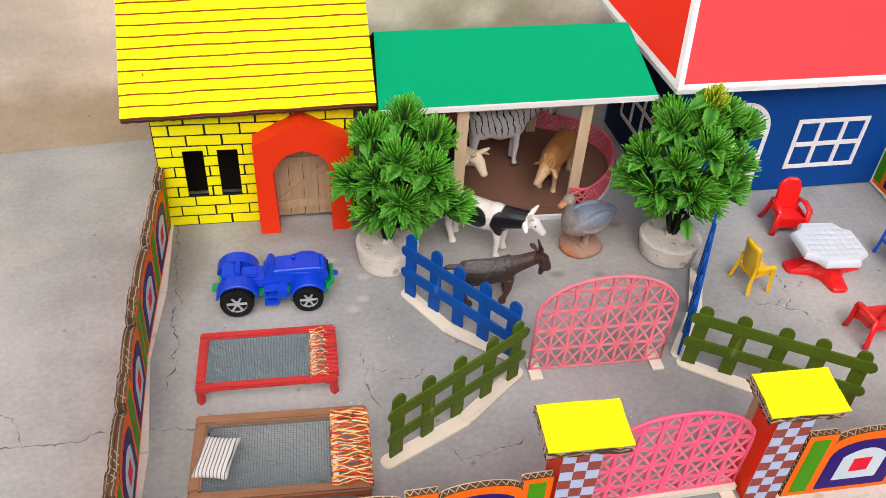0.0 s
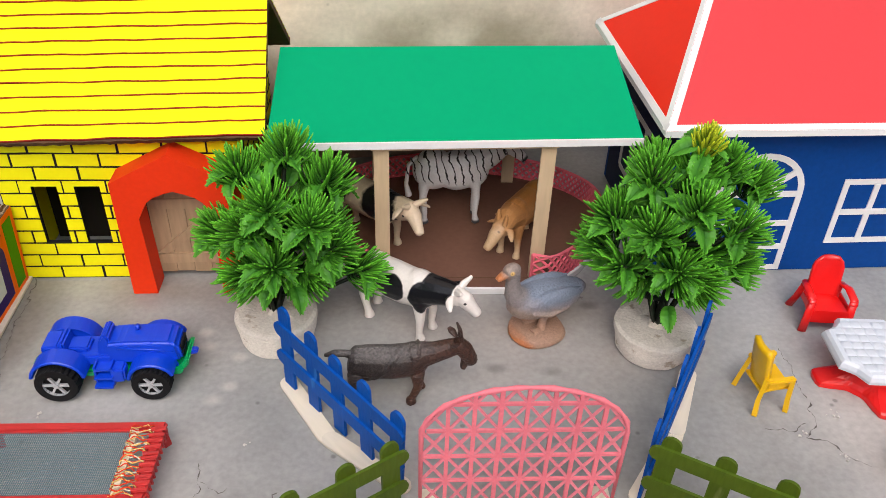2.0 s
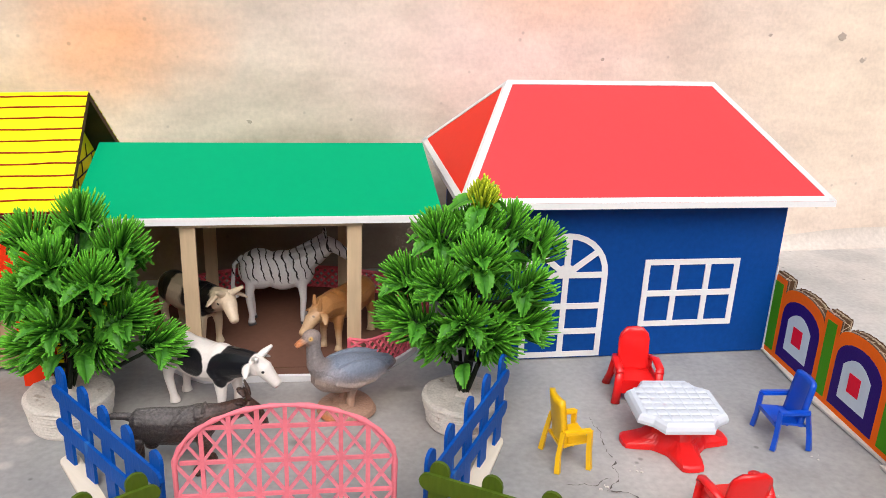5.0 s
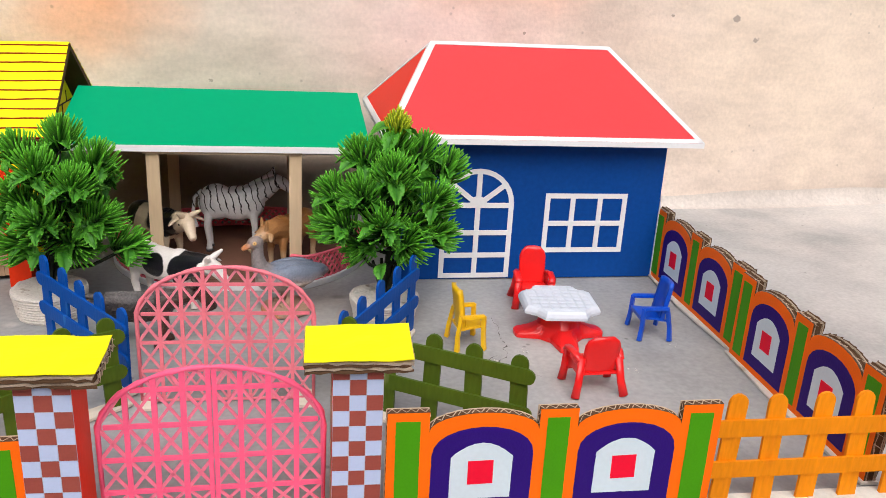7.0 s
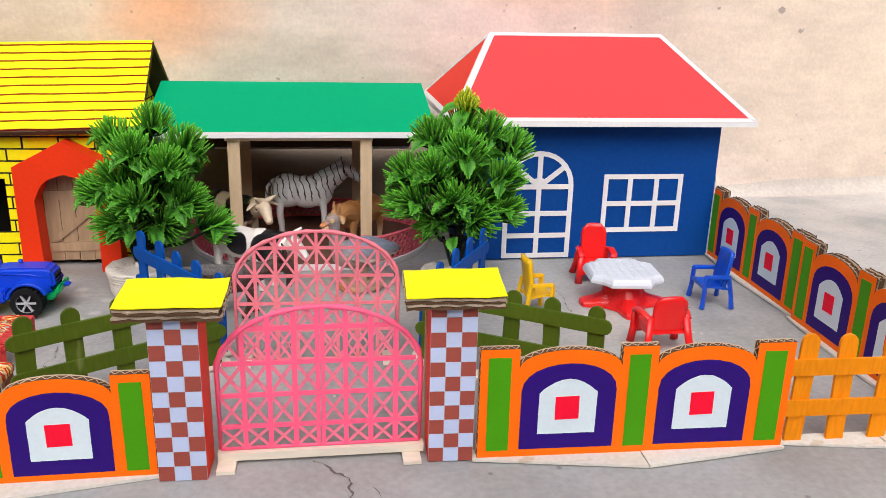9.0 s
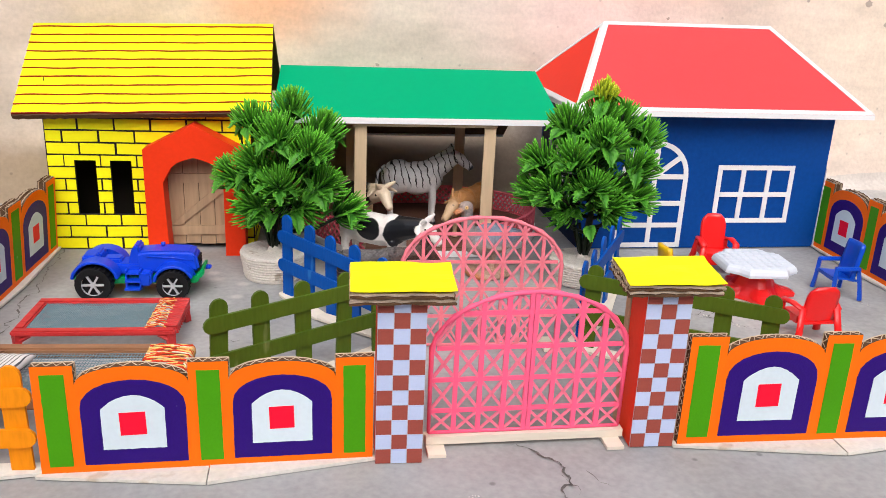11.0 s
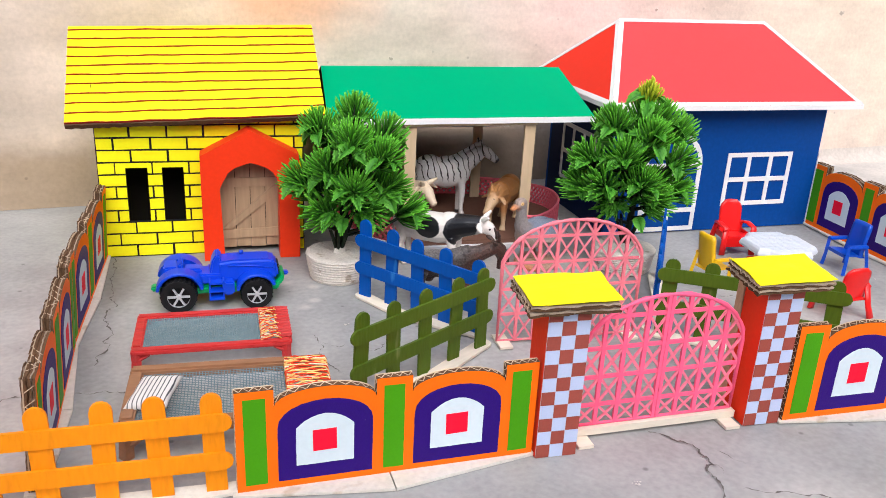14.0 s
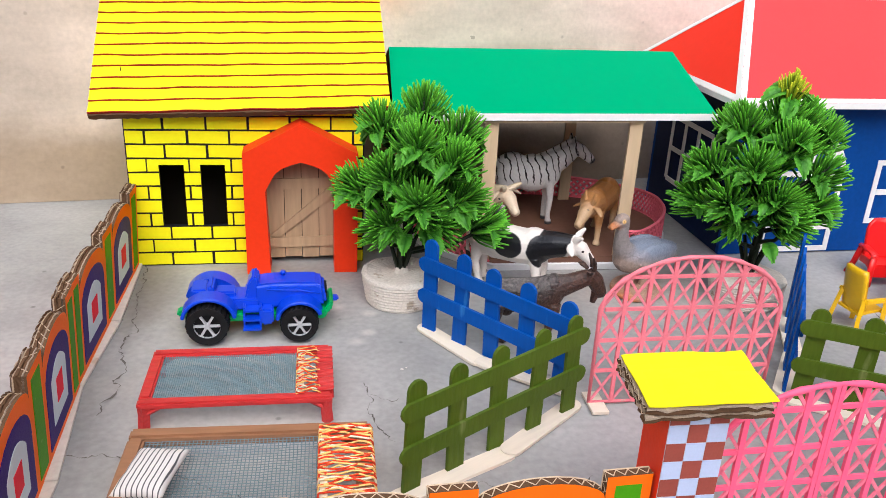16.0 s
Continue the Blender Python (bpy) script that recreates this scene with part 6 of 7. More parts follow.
def chair(label, x, y, rz, material, round_back, w, d, hb):
    h = thing("toy_chair", label, "toy chair", x, y, 0, rz, "toy chairs round the table")
    hw, hd, sz = w / 2, d / 2, 0.0165
    bm = bmesh.new()
    prism(bm, [(-hd, sz - 0.001), (-hd, sz + 0.001), (0, sz), (hd * 0.8, sz - 0.0015), (hd * 0.8, sz - 0.003), (0, sz - 0.0016)], -hw * 0.72, hw * 0.72, pose(0, 0, 0, 0, 0, 90))
    part("seat", bm, material, h)
    bm = bmesh.new()
    n, mrows = 8, 8
    rows = []
    for j in range(mrows + 1):
        v = j / mrows
        z = sz - 0.003 + (hb - sz + 0.003) * v
        wid = hw * 0.72 * ((1 - max(0, v - 0.72) ** 2 * 9) ** 0.5 if round_back else (1 if v < 0.94 else 0.93))
        row = []
        for i in range(n + 1):
            u = i / n * 2 - 1
            row.append(bm.verts.new((wid * u, hd * 0.72 + 0.0045 * v - 0.0018 * u * u, z)))
        rows.append(row)
    for j in range(mrows):
        for i in range(n):
            bm.faces.new((rows[j][i], rows[j][i + 1], rows[j + 1][i + 1], rows[j + 1][i]))
    back = part("backrest", bm, material, h, "", True)
    md = back.modifiers.new("thick", 'SOLIDIFY')
    md.thickness = 0.0020 if round_back else 0.0032
    for s in (-1, 1):
        az = sz + 0.0085
        bm = bmesh.new()
        fx, bx = s * hw * 0.86, s * hw * 0.80
        if round_back:
            pts = [(bx, hd * 0.75, az - 0.001), (s * hw * 0.92, hd * 0.1, az + 0.0012), (s * hw * 0.92, -hd * 0.75, az), (s * hw * 0.9, -hd * 0.95, az - 0.003)]
            tube(bm, pts, [0.0017, 0.0020, 0.0020, 0.0018], 8, True, (1.45, 0.7))
        else:
            box(bm, min(s * hw * 0.72, s * hw * 0.98), max(s * hw * 0.72, s * hw * 0.98), -hd * 0.95, hd * 0.75, az - 0.0018, az + 0.0010)
            bevel(bm, 0.0006, 2)
        part("armrest", bm, material, h, "", round_back)
        bm = bmesh.new()
        flat, sides = ((1.4, 0.75), 8) if round_back else ((0.95, 0.95), 4)
        tube(bm, [(s * hw * 0.88, -hd * 0.86, az), (s * hw * 0.92, -hd * 0.9, sz * 0.6), (s * hw * 0.97, -hd * 0.98, 0.0)], [0.0020, 0.0020, 0.0022], sides, True, flat)
        part("leg", bm, material, h, "", round_back)
        bm = bmesh.new()
        tube(bm, [(s * hw * 0.75, hd * 0.7, az), (s * hw * 0.86, hd * 0.95, sz * 0.6), (s * hw * 1.0, hd * (1.15 if round_back else 1.0), 0.0)], [0.0019, 0.0019, 0.0022], sides, True, flat)
        part("leg", bm, material, h, "", round_back)
        if round_back:
            bm = bmesh.new()
            prism(bm, [(-hd * 0.9, sz * 0.55), (-hd * 0.2, sz * 0.8), (hd * 0.5, sz * 0.8), (hd * 0.5, sz + 0.002), (-hd * 0.9, sz + 0.002)], 0, s * -0.0012, pose(s * hw * 0.78, 0, 0, 0, 0, 90))
            part("side_panel", bm, material, h)
    bm = bmesh.new()
    box(bm, -hw * 0.78, hw * 0.78, -hd * 0.98, -hd * 0.9, sz - (0.009 if round_back else 0.002), sz)
    part("apron", bm, material, h)
    return h


chair("red plastic toy armchair with rounded back by the blue house", 0.4555, 0.5570, -5, M_CHAIRRED, True, 0.0295, 0.026, 0.0445)
chair("red plastic toy armchair with rounded back by the olive fence", 0.4632, 0.4195, 184, M_CHAIRRED, True, 0.0330, 0.025, 0.0405)
chair("yellow plastic toy armchair with square back", 0.3905, 0.4850, 98, M_CHAIRYEL, False, 0.0260, 0.020, 0.0435)
chair("blue plastic toy armchair with square back", 0.5325, 0.5005, -92, M_CHAIRBLUE, False, 0.0295, 0.023, 0.0425)


# ---- toy animals ----
def coat(name, base, spots, rough=0.35, vary=0.12, edge=0.10, wob=0.5, stripes=None, fur=0.3):
    """Moulded plastic with painted patches: spots are (colour, centre, radii) in the animal's own metres."""
    m = bpy.data.materials.new(name)
    m.use_nodes = True
    n, l = m.node_tree.nodes, m.node_tree.links
    b = n["Principled BSDF"]
    b.inputs["Roughness"].default_value = rough
    tc = n.new("ShaderNodeTexCoord")
    nz = n.new("ShaderNodeTexNoise")
    nz.inputs["Scale"].default_value, nz.inputs["Detail"].default_value = 90, 3
    l.new(tc.outputs["Object"], nz.inputs["Vector"])
    col = n.new("ShaderNodeRGB")
    col.outputs[0].default_value = (*base, 1)
    last = col.outputs[0]
    for c, p, r in spots:
        mp = n.new("ShaderNodeMapping")
        mp.inputs["Location"].default_value = [-p[i] / r[i] for i in range(3)]
        mp.inputs["Scale"].default_value = [1 / q for q in r]
        l.new(tc.outputs["Object"], mp.inputs["Vector"])
        ln = n.new("ShaderNodeVectorMath"); ln.operation = 'LENGTH'
        l.new(mp.outputs[0], ln.inputs[0])
        ad = n.new("ShaderNodeMath"); ad.operation = 'MULTIPLY_ADD'
        l.new(nz.outputs["Fac"], ad.inputs[0]); ad.inputs[1].default_value = wob
        l.new(ln.outputs["Value"], ad.inputs[2])
        rr = n.new("ShaderNodeMapRange")
        k = 1 + wob * 0.5
        rr.inputs["From Min"].default_value, rr.inputs["From Max"].default_value = k + edge, k - edge
        l.new(ad.outputs[0], rr.inputs["Value"])
        mx = n.new("ShaderNodeMix"); mx.data_type = 'RGBA'
        l.new(rr.outputs[0], mx.inputs["Factor"])
        l.new(last, mx.inputs["A"])
        mx.inputs["B"].default_value = (*c, 1)
        last = mx.outputs["Result"]
    if stripes:
        sc, period, zlow = stripes
        sx = n.new("ShaderNodeSeparateXYZ")
        l.new(tc.outputs["Object"], sx.inputs[0])
        a = n.new("ShaderNodeMath"); a.operation = 'MULTIPLY_ADD'
        l.new(nz.outputs["Fac"], a.inputs[0]); a.inputs[1].default_value = 0.010
        l.new(sx.outputs["X"], a.inputs[2])
        a1 = n.new("ShaderNodeMath"); a1.operation = 'MULTIPLY_ADD'
        l.new(sx.outputs["Z"], a1.inputs[0]); a1.inputs[1].default_value = 0.28
        l.new(a.outputs[0], a1.inputs[2])
        s = n.new("ShaderNodeMath"); s.operation = 'MULTIPLY'
        l.new(a1.outputs[0], s.inputs[0]); s.inputs[1].default_value = 2 * math.pi / period
        c = n.new("ShaderNodeMath"); c.operation = 'SINE'
        l.new(s.outputs[0], c.inputs[0])
        r = n.new("ShaderNodeMapRange")
        r.inputs["From Min"].default_value, r.inputs["From Max"].default_value = 0.78, 0.90
        l.new(c.outputs[0], r.inputs["Value"])
        zr = n.new("ShaderNodeMapRange")
        zr.inputs["From Min"].default_value, zr.inputs["From Max"].default_value = zlow, zlow + 0.004
        zn = n.new("ShaderNodeMath"); zn.operation = 'MULTIPLY_ADD'
        l.new(nz.outputs["Fac"], zn.inputs[0]); zn.inputs[1].default_value = 0.016
        l.new(sx.outputs["Z"], zn.inputs[2])
        l.new(zn.outputs[0], zr.inputs["Value"])
        mu = n.new("ShaderNodeMath"); mu.operation = 'MULTIPLY'
        l.new(r.outputs[0], mu.inputs[0]); l.new(zr.outputs[0], mu.inputs[1])
        mx = n.new("ShaderNodeMix"); mx.data_type = 'RGBA'
        l.new(mu.outputs[0], mx.inputs["Factor"]); l.new(last, mx.inputs["A"])
        mx.inputs["B"].default_value = (*sc, 1)
        last = mx.outputs["Result"]
    fine = n.new("ShaderNodeTexNoise")
    fine.inputs["Scale"].default_value, fine.inputs["Detail"].default_value = 700, 4
    l.new(tc.outputs["Object"], fine.inputs["Vector"])
    rg = n.new("ShaderNodeMapRange")
    rg.inputs["To Min"].default_value, rg.inputs["To Max"].default_value = 1 - vary * 2, 1 + vary
    l.new(fine.outputs["Fac"], rg.inputs["Value"])
    hs = n.new("ShaderNodeHueSaturation")
    l.new(last, hs.inputs["Color"]); l.new(rg.outputs[0], hs.inputs["Value"])
    l.new(hs.outputs[0], b.inputs["Base Color"])
    bp = n.new("ShaderNodeBump")
    bp.inputs["Strength"].default_value, bp.inputs["Distance"].default_value = fur, 0.0008
    l.new(fine.outputs["Fac"], bp.inputs["Height"])
    l.new(bp.outputs[0], b.inputs["Normal"])
    return m


def figure(name, label, category, x, y, z, rz, shapes, material, scale=1.0, voxel=0.0007):
    """A moulded animal: body, horns, ears and so on, each a skin of its own on one frame."""
    h = thing(name, label, category, x, y, z, rz)
    h.matrix_basis = pose(x, y, z, 0, 0, rz) @ Matrix.Scale(scale, 4)
    for nm, bm in shapes:
        ob = part(nm, bm, material, h, "", True)
        rm = ob.modifiers.new("skin", 'REMESH')
        rm.mode, rm.voxel_size, rm.use_smooth_shade = 'VOXEL', voxel if nm == "body" else 0.0004, True
        sm = ob.modifiers.new("soft", 'SMOOTH')
        sm.factor, sm.iterations = 0.5, 4 if nm == "body" else 2
    return h


def limb(shapes, name, *args):
    b = bmesh.new()
    tube(b, *args)
    shapes.append((name, b))
    return b


def leg(bm, x, y, top, r, dx=0.0, knee=0.0012):
    tube(bm, [(x - dx * 0.3, y * 0.85, top), (x + knee, y, top * 0.55), (x + dx * 0.5, y, top * 0.22), (x + dx, y, 0.0022)], [r * 1.9, r * 1.15, r * 0.92, r * 1.0], 10)
    tube(bm, [(x + dx, y, 0.0035), (x + dx + 0.0006, y, 0.0)], [r * 1.1, r * 1.4], 10)


def cow_shape(turn=0.0, low=0.0, upright=False, yaw=0.0):
    bm = bmesh.new()
    shapes = [("body", bm)]
    extra = []
    blob(bm, (-0.017, 0, 0.0325), (0.0150, 0.0112, 0.0125))
    tube(bm, [(-0.022, 0, 0.0325), (-0.008, 0, 0.0315), (0.006, 0, 0.0315), (0.016, 0, 0.0330)], [0.0105, 0.0122, 0.0120, 0.0112], 14)
    blob(bm, (0.015, 0, 0.0328), (0.0125, 0.0108, 0.0128))
    for k in range(6):
        tube(bm, [(0.020 + 0.0028 * k, -0.006, 0.0425 - 0.0002 * k), (0.0205 + 0.0028 * k, 0, 0.0448 - 0.0003 * k), (0.020 + 0.0028 * k, 0.006, 0.0425 - 0.0002 * k)], [0.0009, 0.0013, 0.0009], 6)
    for s in (-1, 1):
        leg(bm, 0.019, s * 0.0068, 0.027, 0.0024, 0.001)
        leg(bm, -0.021, s * 0.0068, 0.029, 0.0026, -0.002 * s, -0.0018)
    hx, hy = 0.042, turn
    tube(bm, [(0.016, 0, 0.034), (0.030, turn * 0.4, 0.0375), (hx, hy, 0.0385 - low)], [0.0105, 0.0085, 0.0066], 12)
    body_verts = set(bm.verts)
    tube(bm, [(hx - 0.003, hy * 0.9, 0.0395 - low), (hx + 0.0035, hy * 1.25, 0.0360 - low), (hx + 0.0078, hy * 1.6, 0.0310 - low), (hx + 0.0110, hy * 1.7, 0.0278 - low), (hx + 0.0122, hy * 1.8, 0.0268 - low)], [0.0054, 0.0052, 0.0038, 0.0032, 0.0023], 12)
    for s in (-1, 1):
        if upright:
            limb(extra, "horn", [(hx - 0.002, hy + s * 0.003, 0.043 - low), (hx - 0.002, hy + s * 0.0042, 0.0475 - low), (hx - 0.002, hy + s * 0.0046, 0.0525 - low)], [0.0022, 0.0017, 0.0009], 8)
        else:
            limb(extra, "horn", [(hx - 0.001, hy + s * 0.0025, 0.0420 - low), (hx + 0.001, hy + s * 0.0055, 0.0442 - low), (hx + 0.004, hy + s * 0.0095, 0.0470 - low)], [0.0026, 0.0021, 0.0010], 8)
        limb(extra, "ear", [(hx - 0.003, hy + s * 0.004, 0.0405 - low), (hx - 0.0035, hy + s * 0.0080, 0.0402 - low), (hx - 0.002, hy + s * 0.0115, 0.0385 - low), (hx - 0.0005, hy + s * 0.0145, 0.0365 - low)], [0.0018, 0.0028, 0.0024, 0.0010], 8, True, (1, 0.55))
    head = [v for v in bm.verts if v not in body_verts]
    bmesh.ops.rotate(bm, cent=(hx - 0.002, hy, 0.038 - low), matrix=Matrix.Rotation(radians(yaw), 3, 'Z'), verts=head)
    for _, e in extra:
        bmesh.ops.rotate(e, cent=(hx - 0.002, hy, 0.038 - low), matrix=Matrix.Rotation(radians(yaw), 3, 'Z'), verts=e.verts)
    limb(extra, "tail", [(-0.026, 0, 0.038), (-0.028, 0, 0.038), (-0.0325, 0.001, 0.034), (-0.033, 0.002, 0.022), (-0.0315, 0.002, 0.014)], [0.0020, 0.0016, 0.0012, 0.0011, 0.0018], 8)
    blob(bm, (-0.012, 0, 0.0215), (0.005, 0.004, 0.003))
    return shapes + extra


BLK, CRM = (0.008, 0.008, 0.010), (0.78, 0.73, 0.68)
M_COW = coat("black_and_white_coat", CRM, [(BLK, (0.0300, 0.0, 0.0410), (0.0105, 0.03, 0.0115)), (BLK, (0.0255, -0.012, 0.0345), (0.0115, 0.014, 0.0125)), (BLK, (0.0010, -0.011, 0.0340), (0.0098, 0.010, 0.0085)), (BLK, (0.004, 0.012, 0.0345), (0.0075, 0.010, 0.0075)), (BLK, (-0.030, 0, 0.042), (0.007, 0.03, 0.0065)), (BLK, (-0.033, 0, 0.014), (0.004, 0.005, 0.005)),
                                          ((0.02, 0.015, 0.015), (0.0465, 0.0074, 0.0375), (0.0011, 0.0018, 0.0011)), ((0.02, 0.015, 0.015), (0.0480, -0.0028, 0.0375), (0.0011, 0.0018, 0.0011)),
                                          ((0.55, 0.36, 0.31), (0.0555, 0.0042, 0.0262), (0.0035, 0.006, 0.003))], 0.28, 0.06, 0.04, 0.35)
figure("toy_cow", "black and white plastic cow standing near the grey goat", "toy cow", 0.1737, 0.5550, 0, -35.5, cow_shape(0.001, -0.001, False, 13), M_COW, 1.05)
M_COW2 = coat("black_and_cream_coat", (0.66, 0.55, 0.38), [(BLK, (0.017, 0.0, 0.036), (0.018, 0.02, 0.012)), (BLK, (-0.018, 0.0, 0.036), (0.008, 0.02, 0.012)),
                                                          ((0.68, 0.55, 0.40), (0.047, -0.004, 0.036), (0.014, 0.02, 0.012)), ((0.02, 0.015, 0.015), (0.0395, -0.0068, 0.0390), (0.0011, 0.0014, 0.0011)), ((0.02, 0.015, 0.015), (0.0465, 0.0005, 0.0390), (0.0011, 0.0014, 0.0011)), ((0.55, 0.36, 0.28), (0.051, -0.0085, 0.0275), (0.004, 0.005, 0.003))], 0.35, 0.08, 0.05)
figure("toy_cow", "black and cream plastic cow standing inside the shed", "toy cow", 0.1510, 0.6465, 0.0042, -44, cow_shape(-0.001, -0.0025, False, -14), M_COW2, 1.05)
M_CALF = coat("tan_coat", (0.42, 0.20, 0.07), [((0.52, 0.34, 0.19), (0.05, 0, 0.030), (0.012, 0.02, 0.012)), ((0.62, 0.45, 0.28), (0.0, 0, 0.006), (0.05, 0.03, 0.010)), ((0.33, 0.13, 0.03), (-0.002, 0, 0.042), (0.03, 0.012, 0.006)),
                                             ((0.02, 0.015, 0.015), (0.047, 0.0055, 0.0375), (0.001, 0.0016, 0.0011))], 0.45, 0.12, 0.4)
figure("toy_calf", "tan plastic calf standing at the shed post", "toy calf", 0.2630, 0.6400, 0.0042, 235, cow_shape(0.003, 0.003, True, -25), M_CALF, 0.98)


def goat_shape():
    bm = bmesh.new()
    shapes = [("body", bm)]
    tube(bm, [(-0.0235, 0, 0.0290), (-0.021, 0, 0.0285), (-0.012, 0, 0.0275), (0.000, 0, 0.0265), (0.010, 0, 0.0275), (0.0165, 0, 0.0290), (0.0195, 0, 0.0295)], [0.0062, 0.0090, 0.0103, 0.0106, 0.0103, 0.0092, 0.0066], 12, True, (0.86, 1.0))
    tube(bm, [(0.0150, -0.006, 0.0365), (0.0158, 0, 0.0388), (0.0150, 0.006, 0.0365)], [0.0008, 0.0011, 0.0008], 6)
    for k in range(150):
        a, u = k * 2.4, (k * 0.618) % 1
        x = -0.022 + 0.040 * u
        p = Vector((x, 0.0080 * math.cos(a), 0.0280 + 0.0092 * math.sin(a)))
        tube(bm, [p, p + Vector((-0.0028, 0.0012 * math.cos(a), 0.0012 * math.sin(a) - 0.0014))], [0.0009, 0.0004], 5)
    for s in (-1, 1):
        leg(bm, 0.0135, s * 0.0060, 0.022, 0.0023, 0.0030 * s)
        leg(bm, -0.019, s * 0.0060, 0.023, 0.0025, -0.003 * s, -0.0022)
    tube(bm, [(0.012, 0, 0.030), (0.024, 0, 0.0325), (0.036, 0, 0.0365)], [0.0088, 0.0062, 0.0050], 10)
    tube(bm, [(0.036, 0, 0.0390), (0.0405, 0, 0.034), (0.0445, 0, 0.0265), (0.0455, 0, 0.0240)], [0.0046, 0.0052, 0.0042, 0.0034], 8)
    limb(shapes, "beard", [(0.0420, 0, 0.027), (0.0405, 0, 0.0195)], [0.0032, 0.0018], 6)
    for s in (-1, 1):
        limb(shapes, "horn", [(0.0385, s * 0.0018, 0.042), (0.038, s * 0.0026, 0.046), (0.0362, s * 0.004, 0.0505)], [0.0016, 0.0013, 0.0006], 8)
        limb(shapes, "ear", [(0.0365, s * 0.003, 0.0405), (0.0340, s * 0.0062, 0.0425), (0.0325, s * 0.0085, 0.0430)], [0.0014, 0.0025, 0.0014], 8, True, (1, 0.55))
    limb(shapes, "tail", [(-0.0190, 0, 0.0320), (-0.0250, 0, 0.0340), (-0.031, 0, 0.0345), (-0.0365, 0, 0.0330)], [0.0030, 0.0022, 0.0021, 0.0011], 8)
    blob(bm, (-0.013, 0, 0.0165), (0.004, 0.0032, 0.003))
    return shapes


# The last, grey spot paints a sheen along the goat's back.
M_GOAT = coat("dark_goat_coat", (0.042, 0.032, 0.029), [((0.085, 0.034, 0.021), (0.036, 0, 0.033), (0.020, 0.02, 0.014)), ((0.13, 0.052, 0.030), (0.012, 0, 0.008), (0.016, 0.02, 0.015)), ((0.10, 0.045, 0.030), (-0.022, 0, 0.006), (0.012, 0.02, 0.013)), ((0.19, 0.175, 0.17), (-0.008, 0, 0.0395), (0.022, 0.012, 0.005))], 0.45, 0.60, 0.6, 0.9, None, 1.0)
figure("toy_goat", "dark grey-brown plastic goat behind the blue fence", "toy goat", 0.1695, 0.4875, 0, 3, goat_shape(), M_GOAT, 1.03, 0.0005)


def zebra_shape():
    bm = bmesh.new()
    shapes = [("body", bm)]
    blob(bm, (-0.013, 0, 0.0425), (0.0160, 0.0124, 0.0158))
    blob(bm, (0.004, 0, 0.0412), (0.0175, 0.0126, 0.0154))
    blob(bm, (0.015, 0, 0.0428), (0.0128, 0.0114, 0.0155))
    for s in (-1, 1):
        leg(bm, 0.0175, s * 0.0062, 0.038, 0.0023, 0.001)
        leg(bm, -0.019, s * 0.0062, 0.040, 0.0025, -0.001, -0.002)
    tube(bm, [(0.013, 0, 0.046), (0.027, 0, 0.0535), (0.037, 0, 0.0605)], [0.0118, 0.0090, 0.0064], 12)
    tube(bm, [(0.035, 0, 0.0630), (0.043, 0, 0.0590), (0.051, 0, 0.0525), (0.0535, 0, 0.0500)], [0.0052, 0.0050, 0.0036, 0.0030], 12)
    for s in (-1, 1):
        limb(shapes, "ear", [(0.035, s * 0.0028, 0.0665), (0.0345, s * 0.0038, 0.0695), (0.035, s * 0.0045, 0.0725)], [0.0016, 0.0019, 0.0007], 8, True, (1, 0.6))
    limb(shapes, "mane", [(0.014, 0, 0.0570), (0.026, 0, 0.0622), (0.034, 0, 0.0682)], [0.0016, 0.0022, 0.0016], 8, True, (0.7, 1.4))
    limb(shapes, "tail", [(-0.0245, 0, 0.052), (-0.0265, 0, 0.051), (-0.0315, 0, 0.046), (-0.033, 0, 0.030), (-0.031, 0, 0.020)], [0.0022, 0.0018, 0.0014, 0.0016, 0.0026], 8)
    return shapes


M_ZEBRA = coat("striped_coat", (0.70, 0.69, 0.69), [((0.05, 0.05, 0.055), (0.0, 0, 0.0), (0.05, 0.03, 0.003)), ((0.04, 0.04, 0.045), (0.054, 0, 0.050), (0.004, 0.006, 0.004))], 0.4, 0.10, 0.2, 0.3, ((0.010, 0.010, 0.012), 0.0058, 0.043))
figure("toy_zebra", "black and white striped plastic zebra inside the shed", "toy zebra", 0.2110, 0.6725, 0.0042, 2, zebra_shape(), M_ZEBRA, 1.02)


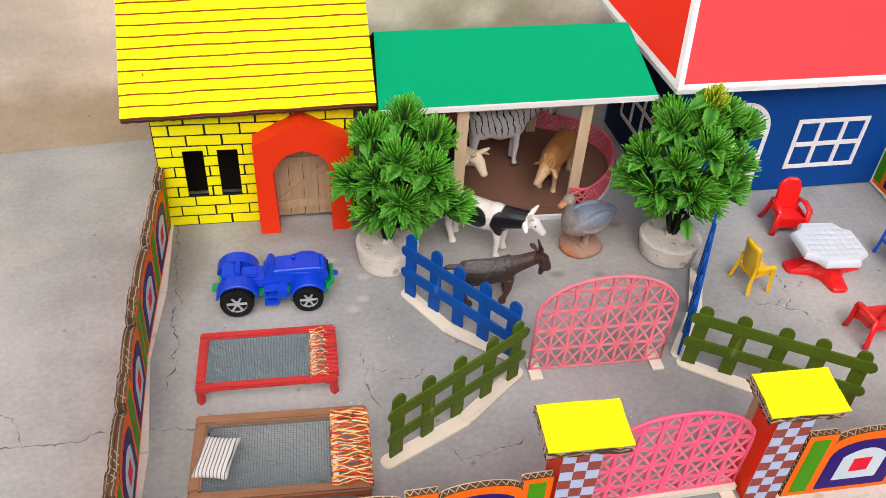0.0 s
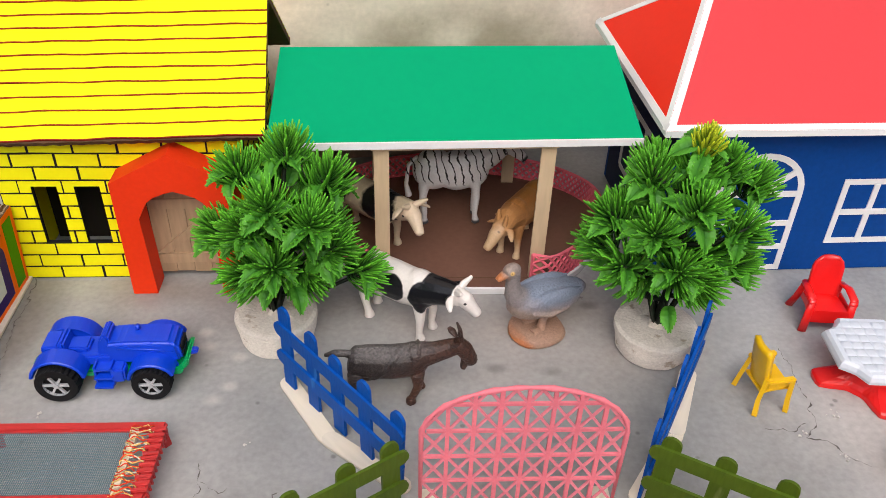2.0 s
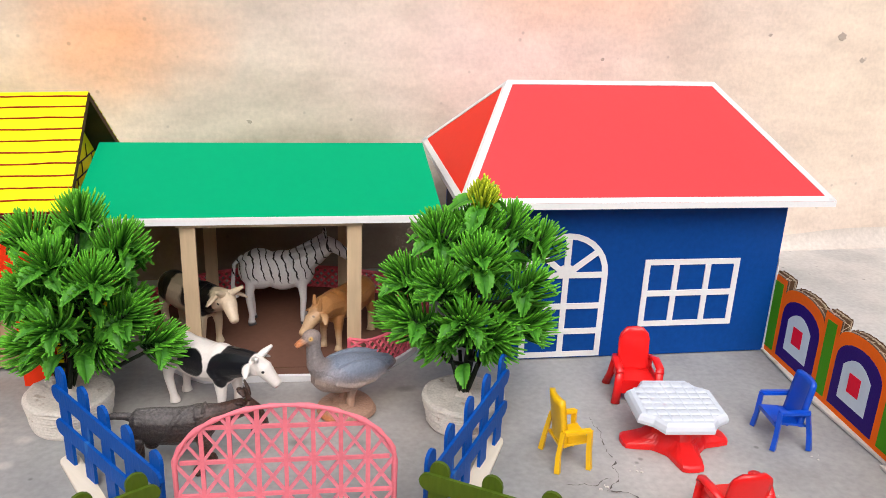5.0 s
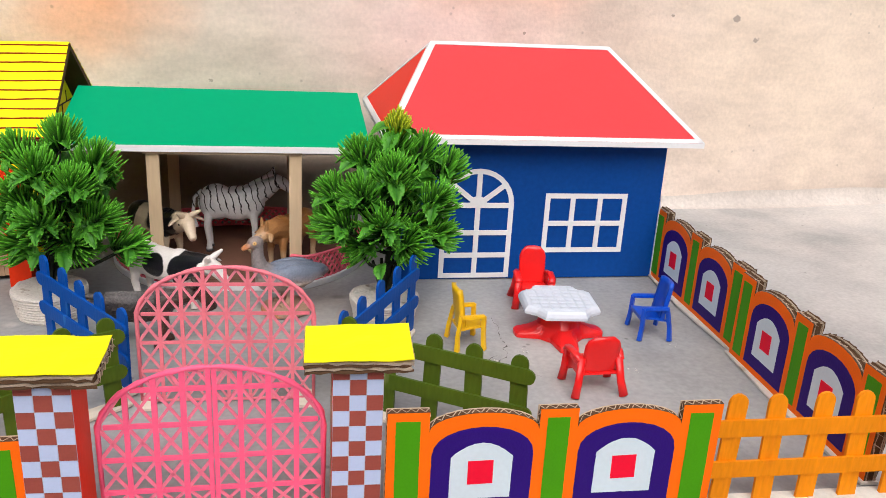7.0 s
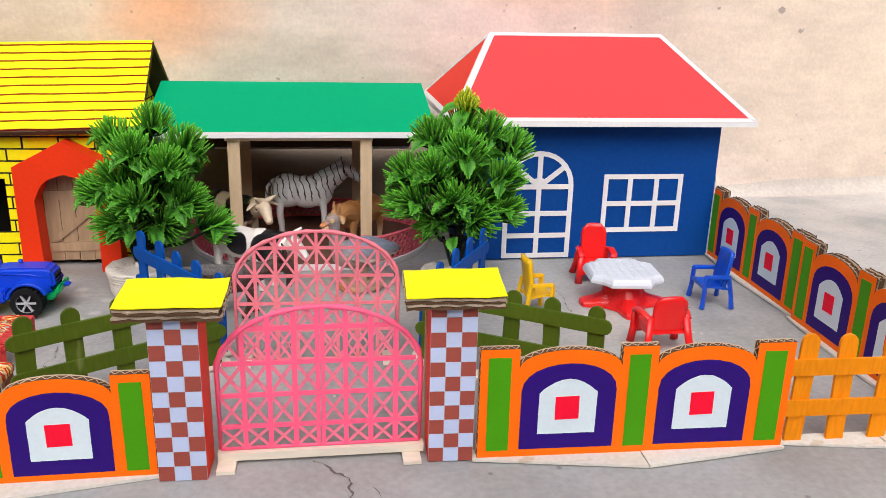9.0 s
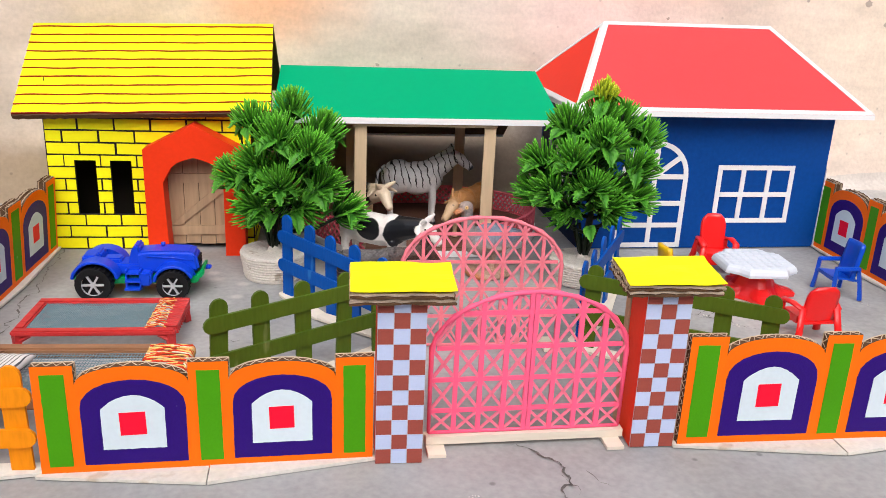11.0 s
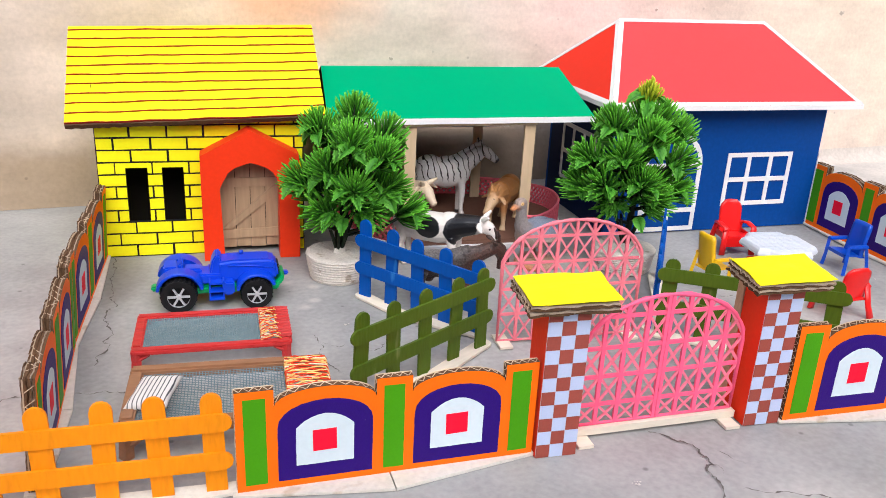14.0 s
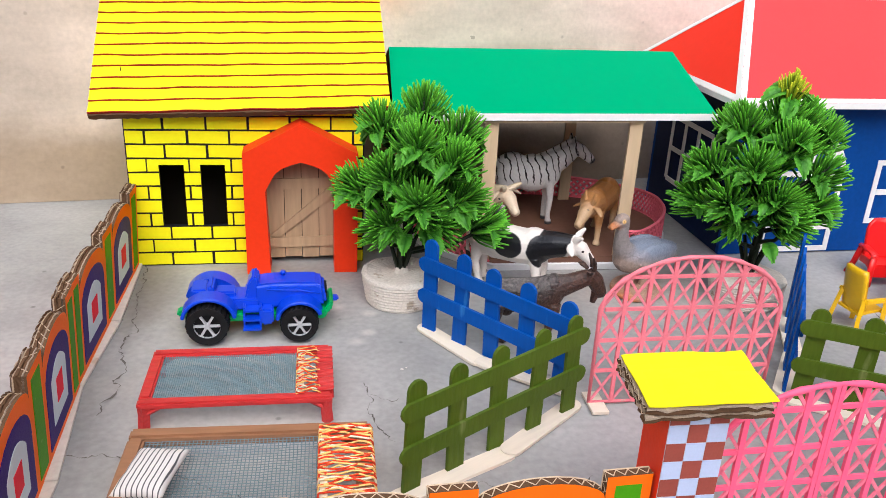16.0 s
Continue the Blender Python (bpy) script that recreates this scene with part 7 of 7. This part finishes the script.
def build_goose():
    bm, foot = bmesh.new(), bmesh.new()
    shapes = [("body", bm), ("base", foot)]
    lathe(foot, [(0.0182, 0.0), (0.0188, 0.002), (0.0178, 0.0046), (0.011, 0.0062)], 30, lambda a, i: 0.0008 * math.sin(3 * a + i))
    for s in (-1, 1):
        limb(shapes, "leg", [(0.000, s * 0.005, 0.005), (-0.001, s * 0.0048, 0.012), (-0.002, s * 0.005, 0.019)], [0.0036, 0.0026, 0.0036], 10)
        limb(shapes, "foot", [(0.0, s * 0.005, 0.0065), (0.0075, s * 0.006, 0.0062)], [0.0026, 0.0030], 8, True, (1.3, 0.5))
    blob(bm, (0.000, 0, 0.0270), (0.0240, 0.0135, 0.0118))
    blob(bm, (0.011, 0, 0.0280), (0.0125, 0.0112, 0.0108))
    tube(bm, [(-0.010, 0, 0.0280), (-0.022, 0, 0.0285), (-0.0305, 0, 0.0280), (-0.0345, 0, 0.0270)], [0.0118, 0.0092, 0.0060, 0.0026], 14, True, (1.05, 0.72))
    for s in (-1, 1):
        blob(bm, (-0.005, s * 0.0088, 0.0300), (0.0205, 0.0050, 0.0082))
        tube(bm, [(0.013, s * 0.0125, 0.0270), (0.000, s * 0.0142, 0.0232), (-0.014, s * 0.0128, 0.0245), (-0.024, s * 0.0085, 0.0275)], [0.0010, 0.0012, 0.0012, 0.0008], 6)
        for k in range(18):
            x0_, z0_ = -0.004 - 0.0036 * (k % 6), 0.0260 + 0.0034 * (k // 6)
            y0_ = 0.0140 - 0.0016 * (k // 6) - 0.0006 * (k % 6)
            tube(bm, [(x0_, s * y0_, z0_ + 0.0016), (x0_ - 0.0030, s * (y0_ + 0.0001), z0_ + 0.0002), (x0_ - 0.0060, s * (y0_ - 0.0012), z0_ + 0.0012)], [0.0005, 0.0008, 0.0004], 5)
    tube(bm, [(0.0135, 0, 0.0300), (0.0205, 0, 0.0385), (0.0218, 0, 0.0470), (0.0218, 0, 0.0545)], [0.0095, 0.0062, 0.0046, 0.0044], 12)
    blob(bm, (0.0232, 0, 0.0566), (0.0062, 0.0048, 0.0052))
    limb(shapes, "beak", [(0.0265, 0, 0.0560), (0.0310, 0, 0.0540), (0.0335, 0, 0.0528)], [0.0033, 0.0027, 0.0018], 10, True, (1.1, 0.7))
    gr, br = (0.21, 0.25, 0.33), (0.44, 0.27, 0.19)
    m = coat("goose_paint", (0.33, 0.25, 0.21), [(gr, (-0.011, 0, 0.0380), (0.032, 0.03, 0.0115)), ((0.27, 0.24, 0.235), (0.020, 0, 0.046), (0.010, 0.012, 0.014)), (br, (0.0, 0, 0.003), (0.03, 0.03, 0.011)),
                                                ((0.55, 0.20, 0.07), (0.035, 0, 0.0535), (0.0085, 0.006, 0.0045)), ((0.50, 0.17, 0.06), (0.016, 0, 0.001), (0.006, 0.02, 0.004)), ((0.80, 0.50, 0.15), (0.0255, 0.0050, 0.0578), (0.0017, 0.0017, 0.0017)),
                                                ((0.80, 0.50, 0.15), (0.0255, -0.0050, 0.0578), (0.0017, 0.0017, 0.0017)), ((0.01, 0.01, 0.01), (0.0257, 0.0053, 0.0578), (0.0009, 0.0014, 0.0009)), ((0.01, 0.01, 0.01), (0.0257, -0.0053, 0.0578), (0.0009, 0.0014, 0.0009))], 0.45, 0.22, 0.30, 0.4, None, 0.9)
    figure("toy_goose", "grey plastic goose standing on a brown rocky base", "toy goose", 0.2625, 0.5455, 0, 206, shapes, m)


build_goose()
